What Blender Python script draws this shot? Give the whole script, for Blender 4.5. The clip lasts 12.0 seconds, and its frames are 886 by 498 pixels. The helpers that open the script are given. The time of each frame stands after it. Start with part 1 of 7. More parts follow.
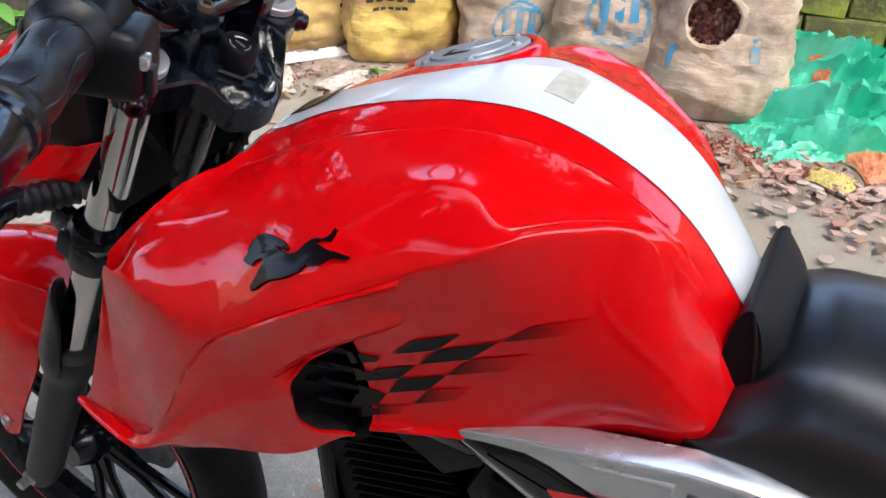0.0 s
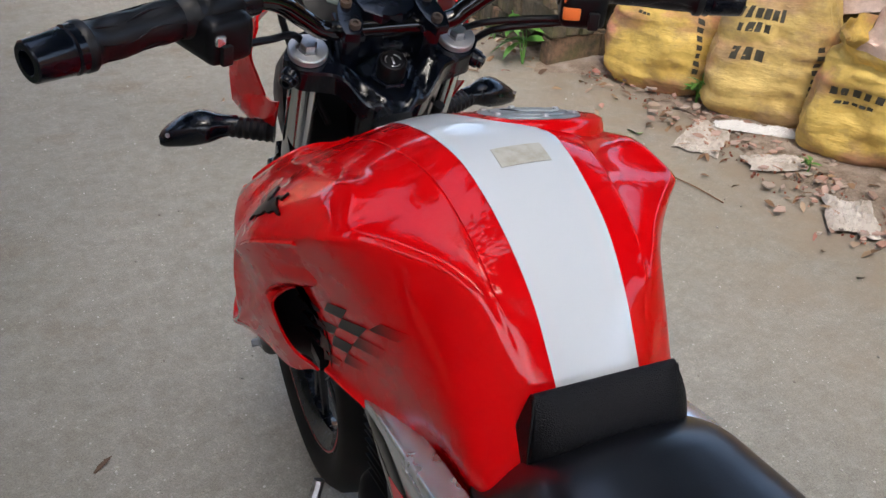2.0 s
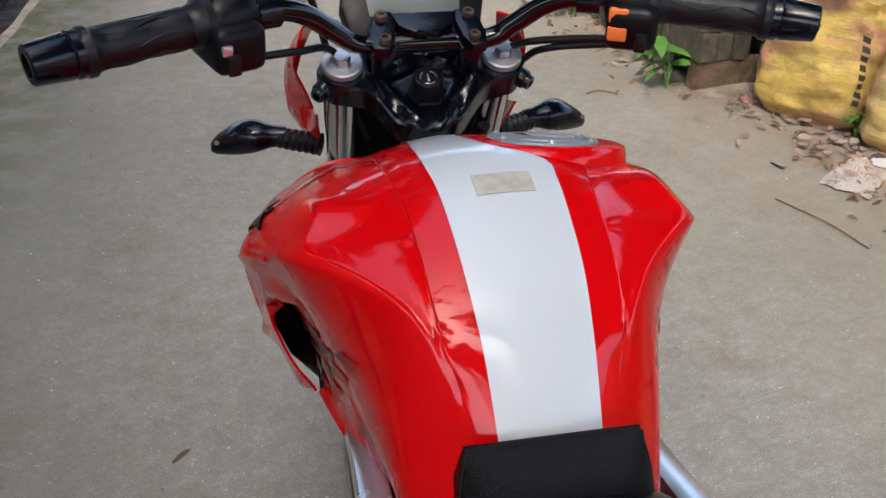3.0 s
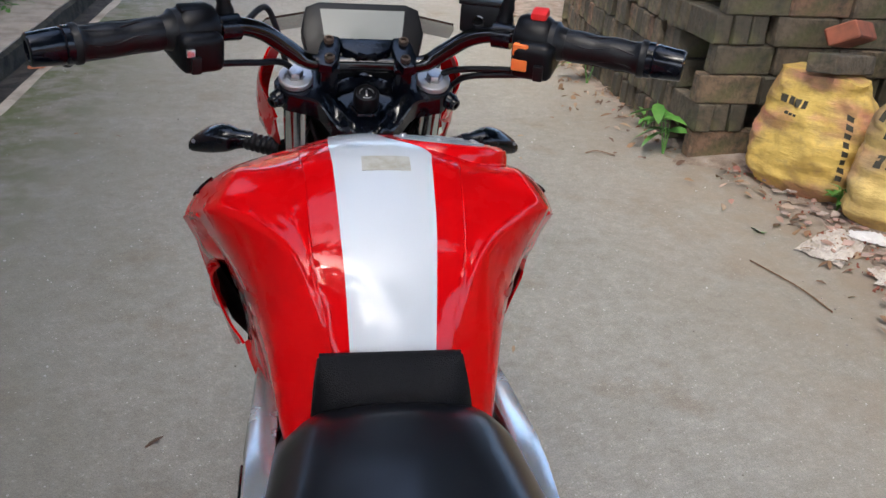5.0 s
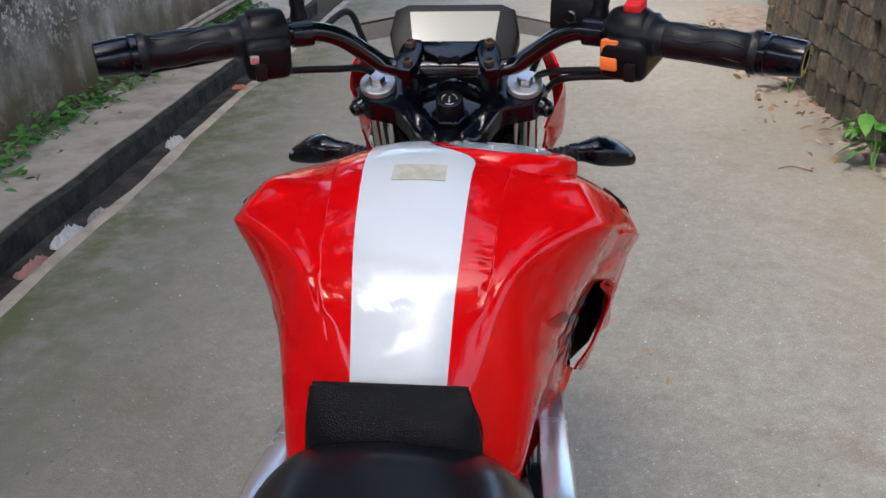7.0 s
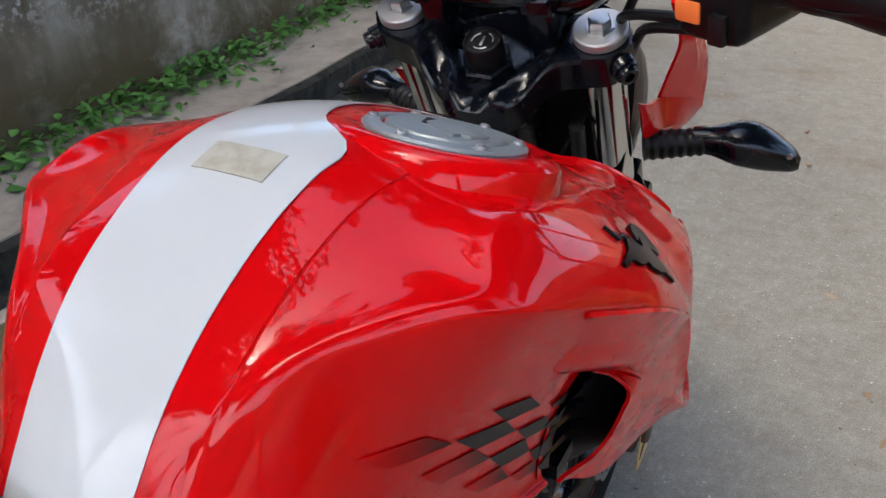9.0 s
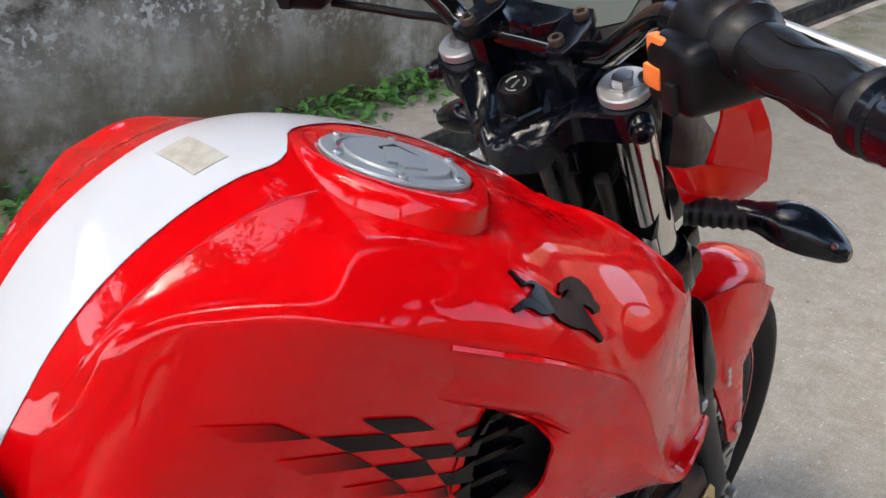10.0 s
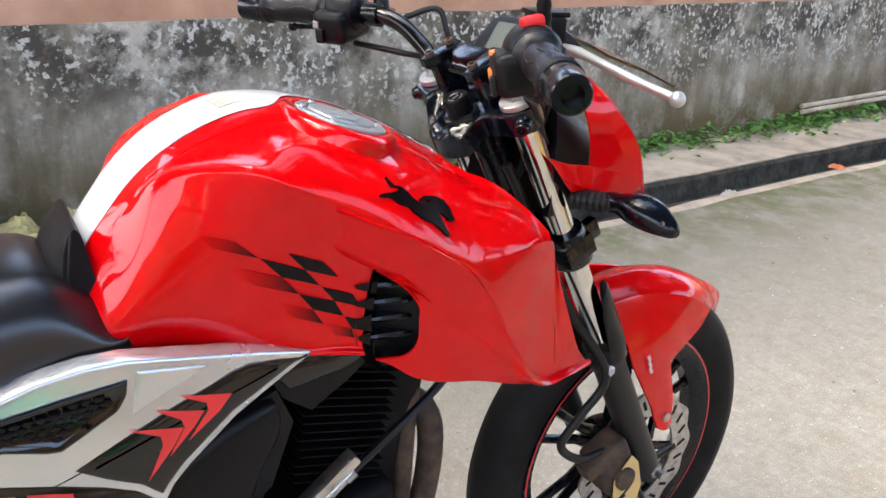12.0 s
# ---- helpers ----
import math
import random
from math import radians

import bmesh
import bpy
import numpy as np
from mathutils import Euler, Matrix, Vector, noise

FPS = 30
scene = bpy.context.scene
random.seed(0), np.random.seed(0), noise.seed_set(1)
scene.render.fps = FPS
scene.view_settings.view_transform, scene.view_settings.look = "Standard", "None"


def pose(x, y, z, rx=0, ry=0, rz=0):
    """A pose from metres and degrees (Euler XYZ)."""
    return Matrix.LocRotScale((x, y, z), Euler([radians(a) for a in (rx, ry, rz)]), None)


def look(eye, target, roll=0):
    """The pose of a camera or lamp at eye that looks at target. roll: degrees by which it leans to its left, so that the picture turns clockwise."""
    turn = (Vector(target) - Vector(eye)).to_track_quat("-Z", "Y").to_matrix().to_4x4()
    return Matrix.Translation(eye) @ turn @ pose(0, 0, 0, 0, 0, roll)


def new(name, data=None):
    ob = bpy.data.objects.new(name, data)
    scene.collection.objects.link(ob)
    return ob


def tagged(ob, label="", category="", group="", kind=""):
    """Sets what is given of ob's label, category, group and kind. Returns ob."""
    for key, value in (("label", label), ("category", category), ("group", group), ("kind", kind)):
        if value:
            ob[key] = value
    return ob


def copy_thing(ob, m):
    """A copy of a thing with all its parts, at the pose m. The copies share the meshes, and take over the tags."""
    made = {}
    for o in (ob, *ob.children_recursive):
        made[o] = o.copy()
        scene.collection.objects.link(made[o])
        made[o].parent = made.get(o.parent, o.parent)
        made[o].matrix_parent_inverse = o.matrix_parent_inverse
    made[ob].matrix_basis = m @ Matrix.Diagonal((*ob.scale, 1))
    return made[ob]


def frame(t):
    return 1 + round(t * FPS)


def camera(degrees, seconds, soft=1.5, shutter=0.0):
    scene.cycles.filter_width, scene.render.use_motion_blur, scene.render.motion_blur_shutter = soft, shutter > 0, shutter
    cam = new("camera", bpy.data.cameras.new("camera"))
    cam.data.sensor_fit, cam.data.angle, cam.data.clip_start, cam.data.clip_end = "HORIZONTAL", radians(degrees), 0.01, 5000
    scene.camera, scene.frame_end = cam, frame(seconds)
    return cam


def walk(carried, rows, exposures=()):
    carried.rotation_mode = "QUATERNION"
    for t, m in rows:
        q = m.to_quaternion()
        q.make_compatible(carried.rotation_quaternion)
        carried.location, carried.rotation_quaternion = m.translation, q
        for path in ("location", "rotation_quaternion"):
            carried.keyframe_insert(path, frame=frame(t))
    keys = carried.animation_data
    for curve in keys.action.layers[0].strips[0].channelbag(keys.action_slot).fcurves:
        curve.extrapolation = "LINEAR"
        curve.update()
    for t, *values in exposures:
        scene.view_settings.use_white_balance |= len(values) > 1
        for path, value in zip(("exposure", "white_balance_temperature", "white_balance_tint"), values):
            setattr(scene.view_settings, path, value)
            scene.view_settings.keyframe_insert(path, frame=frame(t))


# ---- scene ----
from mathutils.bvhtree import BVHTree
cam = camera(56.79, 12.0, soft=1.5)
# seconds, eye (metres), turn (degrees)
ROWS = [
    (0, -0.5594, -0.4662, 1.2253, 56.070, -1.014, -64.203),
    (0.5, -0.4823, -0.6252, 1.2666, 54.471, -3.077, -45.877),
    (1, -0.4315, -0.7401, 1.2767, 57.666, -5.668, -34.425),
    (1.5, -0.4263, -0.8299, 1.2824, 58.319, -4.597, -31.669),
    (2, -0.3247, -0.8436, 1.2822, 57.924, -2.585, -23.765),
    (2.5, -0.2126, -0.8410, 1.2746, 58.332, -1.614, -15.022),
    (3, -0.1696, -0.8490, 1.2708, 58.846, -0.670, -12.136),
    (3.2, -0.1705, -0.8660, 1.2741, 61.715, -0.856, -11.880),
    (4.8, -0.0972, -1.0326, 1.2796, 63.294, -3.405, -9.735),
    (5, -0.0753, -1.0454, 1.2767, 63.003, -3.596, -8.523),
    (5.5, -0.0849, -1.0438, 1.2747, 60.852, -2.420, -7.953),
    (6, -0.0432, -1.0515, 1.2762, 62.331, -2.071, -7.904),
    (6.5, 0.0740, -1.0540, 1.2704, 64.434, -2.430, 1.890),
    (7, 0.0803, -0.9703, 1.2422, 63.857, 1.167, 4.856),
    (7.2, 0.0770, -0.9190, 1.2418, 63.316, 0.939, 5.090),
    (8.8, 0.2703, -0.6417, 1.1745, 58.925, 2.553, 25.976),
    (9, 0.2808, -0.6081, 1.1706, 58.881, 1.538, 27.131),
    (9.5, 0.3285, -0.5625, 1.1774, 58.947, -0.029, 32.518),
    (10, 0.4425, -0.5267, 1.1804, 61.273, -0.069, 45.278),
    (10.5, 0.5374, -0.5474, 1.1627, 64.569, -1.366, 52.352),
    (11, 0.6320, -0.5899, 1.1607, 69.255, -1.248, 53.874),
    (11.5, 0.7435, -0.6233, 1.1636, 68.890, -1.399, 54.065),
    (12, 0.8591, -0.5980, 1.1744, 68.257, -1.977, 56.433),
]
# seconds, stops, kelvin, tint
EXPOSURES = [(0, 2.85, 6150, 8), (1.0, 2.25, 6250, 8), (2.5, 2.15, 6350, 8), (5.5, 2.18, 6100, 8), (6.5, 2.2, 6100, 8), (9.0, 2.2, 6350, 8), (9.5, 2.25, 6350, 8), (10.0, 2.65, 6550, 8), (10.5, 2.85, 6600, 8), (12, 3.32, 6700, 8)]
walk(cam, [(t, pose(x, y, z, rx, ry, rz)) for t, x, y, z, rx, ry, rz in ROWS], EXPOSURES)

# ---- world and sun: a bright day, hazy sky, the lane in open shade ----
SUN_EL, SUN_AZ = 57.0, -158.0  # height, and the way it stands: degrees from ahead (+y) to the right
world = bpy.data.worlds.new("world")
scene.world = world
world.use_nodes = True
wn = world.node_tree.nodes
sky = wn.new("ShaderNodeTexSky")
sky.sky_type = "NISHITA"
sky.sun_disc = False
sky.sun_elevation, sky.sun_rotation = radians(SUN_EL), radians(SUN_AZ)
sky.air_density, sky.dust_density, sky.ozone_density = 1.0, 4.0, 1.0
world.node_tree.links.new(sky.outputs["Color"], wn["Background"].inputs["Color"])
wn["Background"].inputs["Strength"].default_value = 0.15
sun = new("sun", bpy.data.lights.new("sun", "SUN"))
sun.data.energy, sun.data.angle, sun.data.color = 0.55, radians(14), (1.0, 0.94, 0.86)
a, e = radians(SUN_AZ), radians(SUN_EL)
sun.matrix_world = look((8 * math.sin(a) * math.cos(e), 8 * math.cos(a) * math.cos(e), 8 * math.sin(e)), (0, 0, 0))


# ---- materials ----
def material(name, color, rough=0.5, metal=0.0, coat=0.0, spec=0.5):
    m = bpy.data.materials.new(name)
    m.use_nodes = True
    b = m.node_tree.nodes["Principled BSDF"]
    b.inputs["Base Color"].default_value = (*color, 1)
    b.inputs["Roughness"].default_value = rough
    b.inputs["Metallic"].default_value = metal
    b.inputs["Coat Weight"].default_value = coat
    b.inputs["Coat Roughness"].default_value = 0.03
    b.inputs["Coat IOR"].default_value = 1.45
    b.inputs["Specular IOR Level"].default_value = spec
    return m


def bsdf(m):
    return m.node_tree.nodes["Principled BSDF"]


def link(m, a, b):
    m.node_tree.links.new(a, b)


def coords(m, kind="Object", scale=(1, 1, 1)):
    n = m.node_tree.nodes
    tc, mp = n.new("ShaderNodeTexCoord"), n.new("ShaderNodeMapping")
    mp.inputs["Scale"].default_value = scale
    link(m, tc.outputs[kind], mp.inputs["Vector"])
    return mp.outputs["Vector"]


def noise_tex(m, scale, detail=4, rough=0.55, vec=None):
    t = m.node_tree.nodes.new("ShaderNodeTexNoise")
    t.inputs["Scale"].default_value, t.inputs["Detail"].default_value, t.inputs["Roughness"].default_value = scale, detail, rough
    link(m, vec or coords(m), t.inputs["Vector"])
    return t.outputs["Fac"]


def voronoi(m, scale, vec=None, feature="F1"):
    t = m.node_tree.nodes.new("ShaderNodeTexVoronoi")
    t.feature = feature
    t.inputs["Scale"].default_value = scale
    link(m, vec or coords(m), t.inputs["Vector"])
    return t.outputs["Distance"]


def ramp(m, fac, stops):
    r = m.node_tree.nodes.new("ShaderNodeValToRGB")
    els = r.color_ramp.elements
    while len(els) < len(stops):
        els.new(0.5)
    for el, (p, c) in zip(els, stops):
        el.position, el.color = p, (*c, 1) if len(c) == 3 else c
    link(m, fac, r.inputs["Fac"])
    return r.outputs["Color"]


def grey(m, fac, lo, hi, a=0.0, b=1.0):
    """fac from lo..hi laid onto a..b"""
    r = m.node_tree.nodes.new("ShaderNodeMapRange")
    r.clamp = True
    for k, v in (("From Min", lo), ("From Max", hi), ("To Min", a), ("To Max", b)):
        r.inputs[k].default_value = v
    link(m, fac, r.inputs["Value"])
    return r.outputs["Result"]


def mixed(m, fac, a, b, mode="MIX"):
    """colour a where fac is 0, b where it is 1"""
    n = m.node_tree.nodes.new("ShaderNodeMix")
    n.data_type, n.blend_type = "RGBA", mode
    for v, s in ((fac, n.inputs[0]), (a, n.inputs[6]), (b, n.inputs[7])):
        if isinstance(v, (int, float)):
            s.default_value = v
        elif isinstance(v, tuple):
            s.default_value = (*v, 1)
        else:
            link(m, v, s)
    return n.outputs[2]


def bump(m, height, strength=0.3, distance=0.01):
    n = m.node_tree.nodes.new("ShaderNodeBump")
    n.inputs["Strength"].default_value, n.inputs["Distance"].default_value = strength, distance
    link(m, height, n.inputs["Height"])
    link(m, n.outputs["Normal"], bsdf(m).inputs["Normal"])


def base(m, color):
    link(m, color, bsdf(m).inputs["Base Color"])


def rand(m):
    return m.node_tree.nodes.new("ShaderNodeObjectInfo").outputs["Random"]


RED = material("red_paint", (0.6, 0.001, 0.003), 0.4, 0.0, 0.7, 0.02)
link(RED, grey(RED, noise_tex(RED, 30), 0.3, 0.8, 0.22, 0.36), bsdf(RED).inputs["Roughness"])
WHITE = material("white_paint", (0.56, 0.59, 0.61), 0.4, 0.0, 0.9, 0.2)
STICKER = material("aged_paper", (0.62, 0.6, 0.5), 0.7)
base(STICKER, mixed(STICKER, grey(STICKER, noise_tex(STICKER, 90, 6), 0.45, 0.7), (0.44, 0.43, 0.37), (0.34, 0.31, 0.24)))
BLACKPAINT = material("satin_black_paint", (0.002, 0.003, 0.006), 0.32, 0.0, 0.3, 0.25)
link(BLACKPAINT, grey(BLACKPAINT, noise_tex(BLACKPAINT, 55, 6), 0.35, 0.75, 0.17, 0.34), bsdf(BLACKPAINT).inputs["Roughness"])
BLACKPLASTIC = material("black_plastic", (0.0035, 0.0035, 0.0045), 0.42, 0.0, 0.0, 0.2)
link(BLACKPLASTIC, grey(BLACKPLASTIC, noise_tex(BLACKPLASTIC, 80, 5), 0.3, 0.8, 0.3, 0.5), bsdf(BLACKPLASTIC).inputs["Roughness"])
GLOSSBLACK = material("gloss_black", (0.0025, 0.0022, 0.0028), 0.06, 0.0, 0.5, 0.35)
bump(GLOSSBLACK, noise_tex(GLOSSBLACK, 7, 2), 0.12, 0.02)
DECAL = material("black_decal", (0.004, 0.002, 0.0025), 0.35, 0.0, 0.2, 0.08)
RUBBER = material("black_rubber", (0.005, 0.005, 0.006), 0.42, 0.0, 0.0, 0.32)
bump(RUBBER, noise_tex(RUBBER, 300, 3), 0.15, 0.002)
TYRE = material("tyre_rubber", (0.01, 0.01, 0.01), 0.6, 0.0, 0.0, 0.15)
base(TYRE, mixed(TYRE, grey(TYRE, noise_tex(TYRE, 14, 6), 0.4, 0.75), (0.005, 0.005, 0.0055), (0.014, 0.013, 0.012)))
bump(TYRE, noise_tex(TYRE, 220, 3), 0.2, 0.002)
VINYL = material("seat_vinyl", (0.0035, 0.0035, 0.005), 0.36, 0.0, 0.1, 0.75)
bump(VINYL, voronoi(VINYL, 700), 0.06, 0.001)
link(VINYL, grey(VINYL, noise_tex(VINYL, 9, 5), 0.3, 0.8, 0.3, 0.4), bsdf(VINYL).inputs["Roughness"])
PADVINYL = material("ribbed_vinyl", (0.0035, 0.0035, 0.0045), 0.4, 0.0, 0.0, 0.16)
bump(PADVINYL, voronoi(PADVINYL, 900), 0.45, 0.0015)
CHROME = material("chrome", (0.62, 0.61, 0.6), 0.12, 1.0)
STEEL = material("worn_steel", (0.5, 0.5, 0.5), 0.32, 1.0)
base(STEEL, mixed(STEEL, grey(STEEL, noise_tex(STEEL, 60, 6), 0.45, 0.7), (0.52, 0.52, 0.53), (0.3, 0.27, 0.24)))
ALLOY = material("cast_alloy", (0.5, 0.5, 0.5), 0.45, 0.8)
CAPMETAL = material("brushed_cap", (0.33, 0.36, 0.37), 0.5, 0.6)
SILVER = material("silver_plastic", (0.6, 0.62, 0.63), 0.3, 0.75, 0.5)
link(SILVER, grey(SILVER, noise_tex(SILVER, 12), 0.3, 0.8, 0.2, 0.3), bsdf(SILVER).inputs["Roughness"])
REDDECAL = material("red_decal", (0.7, 0.02, 0.025), 0.35, 0.0, 0.4)
FORKLEG = material("fork_leg_black", (0.012, 0.012, 0.012), 0.45, 0.0, 0.0, 0.3)
ORANGE = material("orange_plastic", (0.85, 0.2, 0.04), 0.45)
SCREEN = material("display_glass", (0.1, 0.115, 0.105), 0.1, 0.0, 0.2, 0.25)
ENGINE = material("engine_black", (0.004, 0.004, 0.005), 0.5, 0.0, 0.0, 0.1)
RUST = material("rusty_steel", (0.12, 0.07, 0.045), 0.75, 0.3)
base(RUST, mixed(RUST, grey(RUST, noise_tex(RUST, 35, 6), 0.35, 0.7), (0.03, 0.025, 0.022), (0.11, 0.065, 0.04)))
TAN = material("tan_label", (0.62, 0.42, 0.16), 0.55)

CONCRETE = material("worn_concrete", (0.42, 0.38, 0.34), 0.9)
big, mid, fine = noise_tex(CONCRETE, 0.8, 5), noise_tex(CONCRETE, 16, 7, 0.7), noise_tex(CONCRETE, 240, 5, 0.8)
c = ramp(CONCRETE, mid, [(0.25, (0.28, 0.26, 0.225)), (0.5, (0.345, 0.325, 0.285)), (0.75, (0.41, 0.385, 0.345))])
c = mixed(CONCRETE, grey(CONCRETE, big, 0.35, 0.7), c, mixed(CONCRETE, 1.0, c, (0.8, 0.8, 0.78), "MULTIPLY"))
c = mixed(CONCRETE, grey(CONCRETE, noise_tex(CONCRETE, 2.6, 6, 0.6), 0.56, 0.72, 0.0, 0.7), c, (0.24, 0.19, 0.14))
for scale, lo, tone in ((60, 0.16, (0.62, 0.59, 0.55)), (85, 0.14, (0.2, 0.175, 0.15)), (24, 0.09, (0.58, 0.56, 0.52))):
    spot = grey(CONCRETE, voronoi(CONCRETE, scale), lo * 0.6, lo, 1.0, 0.0)
    c = mixed(CONCRETE, mixed(CONCRETE, grey(CONCRETE, noise_tex(CONCRETE, 9 + scale / 8, 2), 0.5, 0.6), (0, 0, 0), spot), c, tone)
c = mixed(CONCRETE, grey(CONCRETE, fine, 0.42, 0.62, 0.0, 0.8), c, mixed(CONCRETE, 1.0, c, (0.58, 0.57, 0.55), "MULTIPLY"))
c = mixed(CONCRETE, grey(CONCRETE, noise_tex(CONCRETE, 95, 3, 0.7), 0.58, 0.72, 0.0, 0.4), c, (0.56, 0.54, 0.5))
c = mixed(CONCRETE, grey(CONCRETE, noise_tex(CONCRETE, 48, 4, 0.7), 0.48, 0.62, 0.0, 0.7), c, mixed(CONCRETE, 1.0, c, (1.22, 1.2, 1.17), "MULTIPLY"))
sep = CONCRETE.node_tree.nodes.new("ShaderNodeSeparateXYZ")
link(CONCRETE, coords(CONCRETE), sep.inputs[0])
edge = mixed(CONCRETE, grey(CONCRETE, sep.outputs["X"], -0.95, -1.4), (0, 0, 0), grey(CONCRETE, noise_tex(CONCRETE, 6, 7, 0.7), 0.42, 0.6))
c = mixed(CONCRETE, mixed(CONCRETE, grey(CONCRETE, sep.outputs["X"], -0.35, -1.3, 0.0, 0.75), (0, 0, 0), grey(CONCRETE, noise_tex(CONCRETE, 3, 6, 0.6), 0.3, 0.55)), c, (0.21, 0.2, 0.145))
c = mixed(CONCRETE, mixed(CONCRETE, grey(CONCRETE, sep.outputs["X"], 0.9, 1.8, 0.0, 0.85), (0, 0, 0), grey(CONCRETE, noise_tex(CONCRETE, 5, 7, 0.65), 0.3, 0.6)), c, (0.29, 0.23, 0.17))
base(CONCRETE, mixed(CONCRETE, edge, c, (0.13, 0.14, 0.06)))
bump(CONCRETE, fine, 0.2, 0.002)


# ---- geometry helpers ----
def spline(*pairs):
    """A smooth curve through (position, value) pairs, in order of position."""
    px = np.array([p for p, _ in pairs], float)
    pv = np.array([v for _, v in pairs], float)
    slope = np.gradient(pv, px)

    def at(t):
        t = min(max(t, px[0]), px[-1])
        k = min(int(np.searchsorted(px, t, "right")) - 1, len(px) - 2)
        w = px[k + 1] - px[k]
        u = (t - px[k]) / w
        h = u * u * (3 - 2 * u)
        return float(pv[k] * (1 - h) + pv[k + 1] * h + w * (u * (1 - u) ** 2 * slope[k] - u * u * (1 - u) * slope[k + 1]))

    return at


def catmull(points, steps):
    """A smooth line through points, with that many steps between two of them."""
    p = [Vector(q) for q in points]
    p = [2 * p[0] - p[1]] + p + [2 * p[-1] - p[-2]]
    out = []
    for k in range(1, len(p) - 2):
        for s in range(steps):
            u = s / steps
            out.append(0.5 * (2 * p[k] + (p[k + 1] - p[k - 1]) * u + (2 * p[k - 1] - 5 * p[k] + 4 * p[k + 1] - p[k + 2]) * u * u
                              + (3 * p[k] - p[k - 1] - 3 * p[k + 1] + p[k + 2]) * u ** 3))
    return out + [p[-2]]


def grid(bm, rows, close=False):
    """Quads between rows of points."""
    vs = [[bm.verts.new(p) for p in r] for r in rows]
    n = len(vs[0])
    for a, b in zip(vs, vs[1:]):
        for k in range(n if close else n - 1):
            bm.faces.new((a[k], a[(k + 1) % n], b[(k + 1) % n], b[k]))
    return vs


def sweep(bm, line, radius, sides=12, caps=True):
    """A tube along a line of points; radius is a number or one for each point."""
    line = [Vector(p) for p in line]
    rad = radius if isinstance(radius, (list, tuple)) else [radius] * len(line)
    up = None
    rings = []
    for k, p in enumerate(line):
        d = (line[min(k + 1, len(line) - 1)] - line[max(k - 1, 0)]).normalized()
        if up is None:
            up = d.orthogonal().normalized()
        up = (up - d * up.dot(d)).normalized()
        side = d.cross(up)
        rings.append([p + (up * math.cos(2 * math.pi * s / sides) + side * math.sin(2 * math.pi * s / sides)) * rad[k] for s in range(sides)])
    vs = grid(bm, rings, True)
    if caps:
        bm.faces.new(vs[0][::-1])
        bm.faces.new(vs[-1])
    return bm


def lathe(bm, profile, m=None, sides=24):
    """Turns (radius, height) pairs about z, then lays them by m."""
    m = m or Matrix()
    rings = [[m @ Vector((r * math.cos(2 * math.pi * s / sides), r * math.sin(2 * math.pi * s / sides), h)) for s in range(sides)] for r, h in profile]
    vs = grid(bm, rings, True)
    for ring in (vs[0][::-1], vs[-1]):
        if (ring[0].co - ring[sides // 2].co).length > 1e-5:
            bm.faces.new(ring)
    return bm


def block(bm, size, m=None, bevel=0.0, segments=2):
    """A box of that size about the origin of m, with rounded edges."""
    made = bmesh.ops.create_cube(bm, size=1, matrix=(m or Matrix()) @ Matrix.Diagonal((*size, 1)))
    if bevel:
        edges = list({e for v in made["verts"] for e in v.link_edges})
        bmesh.ops.bevel(bm, geom=edges, offset=bevel, segments=segments, affect="EDGES", profile=0.6)
    return bm


def prism(bm, outline, depth, m=None, bevel=0.0):
    """A flat outline of (x, y), extruded by depth along z, laid by m."""
    m = m or Matrix()
    bot = [bm.verts.new(m @ Vector((x, y, 0))) for x, y in outline]
    top = [bm.verts.new(m @ Vector((x, y, depth))) for x, y in outline]
    n = len(outline)
    faces = [bm.faces.new(bot[::-1]), bm.faces.new(top)]
    faces += [bm.faces.new((bot[k], bot[(k + 1) % n], top[(k + 1) % n], top[k])) for k in range(n)]
    if bevel:
        edges = [e for e in faces[1].edges]
        bmesh.ops.bevel(bm, geom=edges, offset=bevel, segments=2, affect="EDGES", profile=0.6)
    return bm


def part(name, bm, mat, parent=None, label="", smooth=40):
    """Links a bmesh as one mesh object, under a thing or a part."""
    bmesh.ops.recalc_face_normals(bm, faces=bm.faces)
    me = bpy.data.meshes.new(name)
    bm.to_mesh(me)
    bm.free()
    me.materials.append(mat)
    if smooth:
        me.shade_smooth()
        me.set_sharp_from_angle(angle=radians(smooth))
    ob = new(name, me)
    if parent:
        ob.parent = parent
    if label:
        ob["label"] = label
    return ob


def thing(name, label, category, group="", m=None):
    ob = new(name)
    ob.matrix_world = m or Matrix()
    return tagged(ob, label, category, group)


def both(x):
    """Mirror poses for the two sides: 1 as built for the right, -1 for the left."""
    return Matrix.Diagonal((x, 1, 1, 1))


def thicken(bm, depth):
    """Gives a sheet a back, depth metres behind its face, and a rim."""
    bmesh.ops.recalc_face_normals(bm, faces=bm.faces)
    bm.normal_update()
    front, rim = bm.faces[:], [e for e in bm.edges if len(e.link_faces) == 1]
    back = {v: bm.verts.new(v.co - v.normal * depth) for v in bm.verts[:]}
    for f in front:
        bm.faces.new([back[v] for v in reversed(f.verts)])
    for e in rim:
        a, b = e.verts
        bm.faces.new((a, b, back[b], back[a]))
    return bm


# ---- the motorcycle; its nose points to +y, the key stands over the origin ----
bike = thing("motorcycle", "red commuter motorcycle with white tank stripe, parked on the concrete lane", "motorcycle", m=pose(0, 0.001, -0.0075))

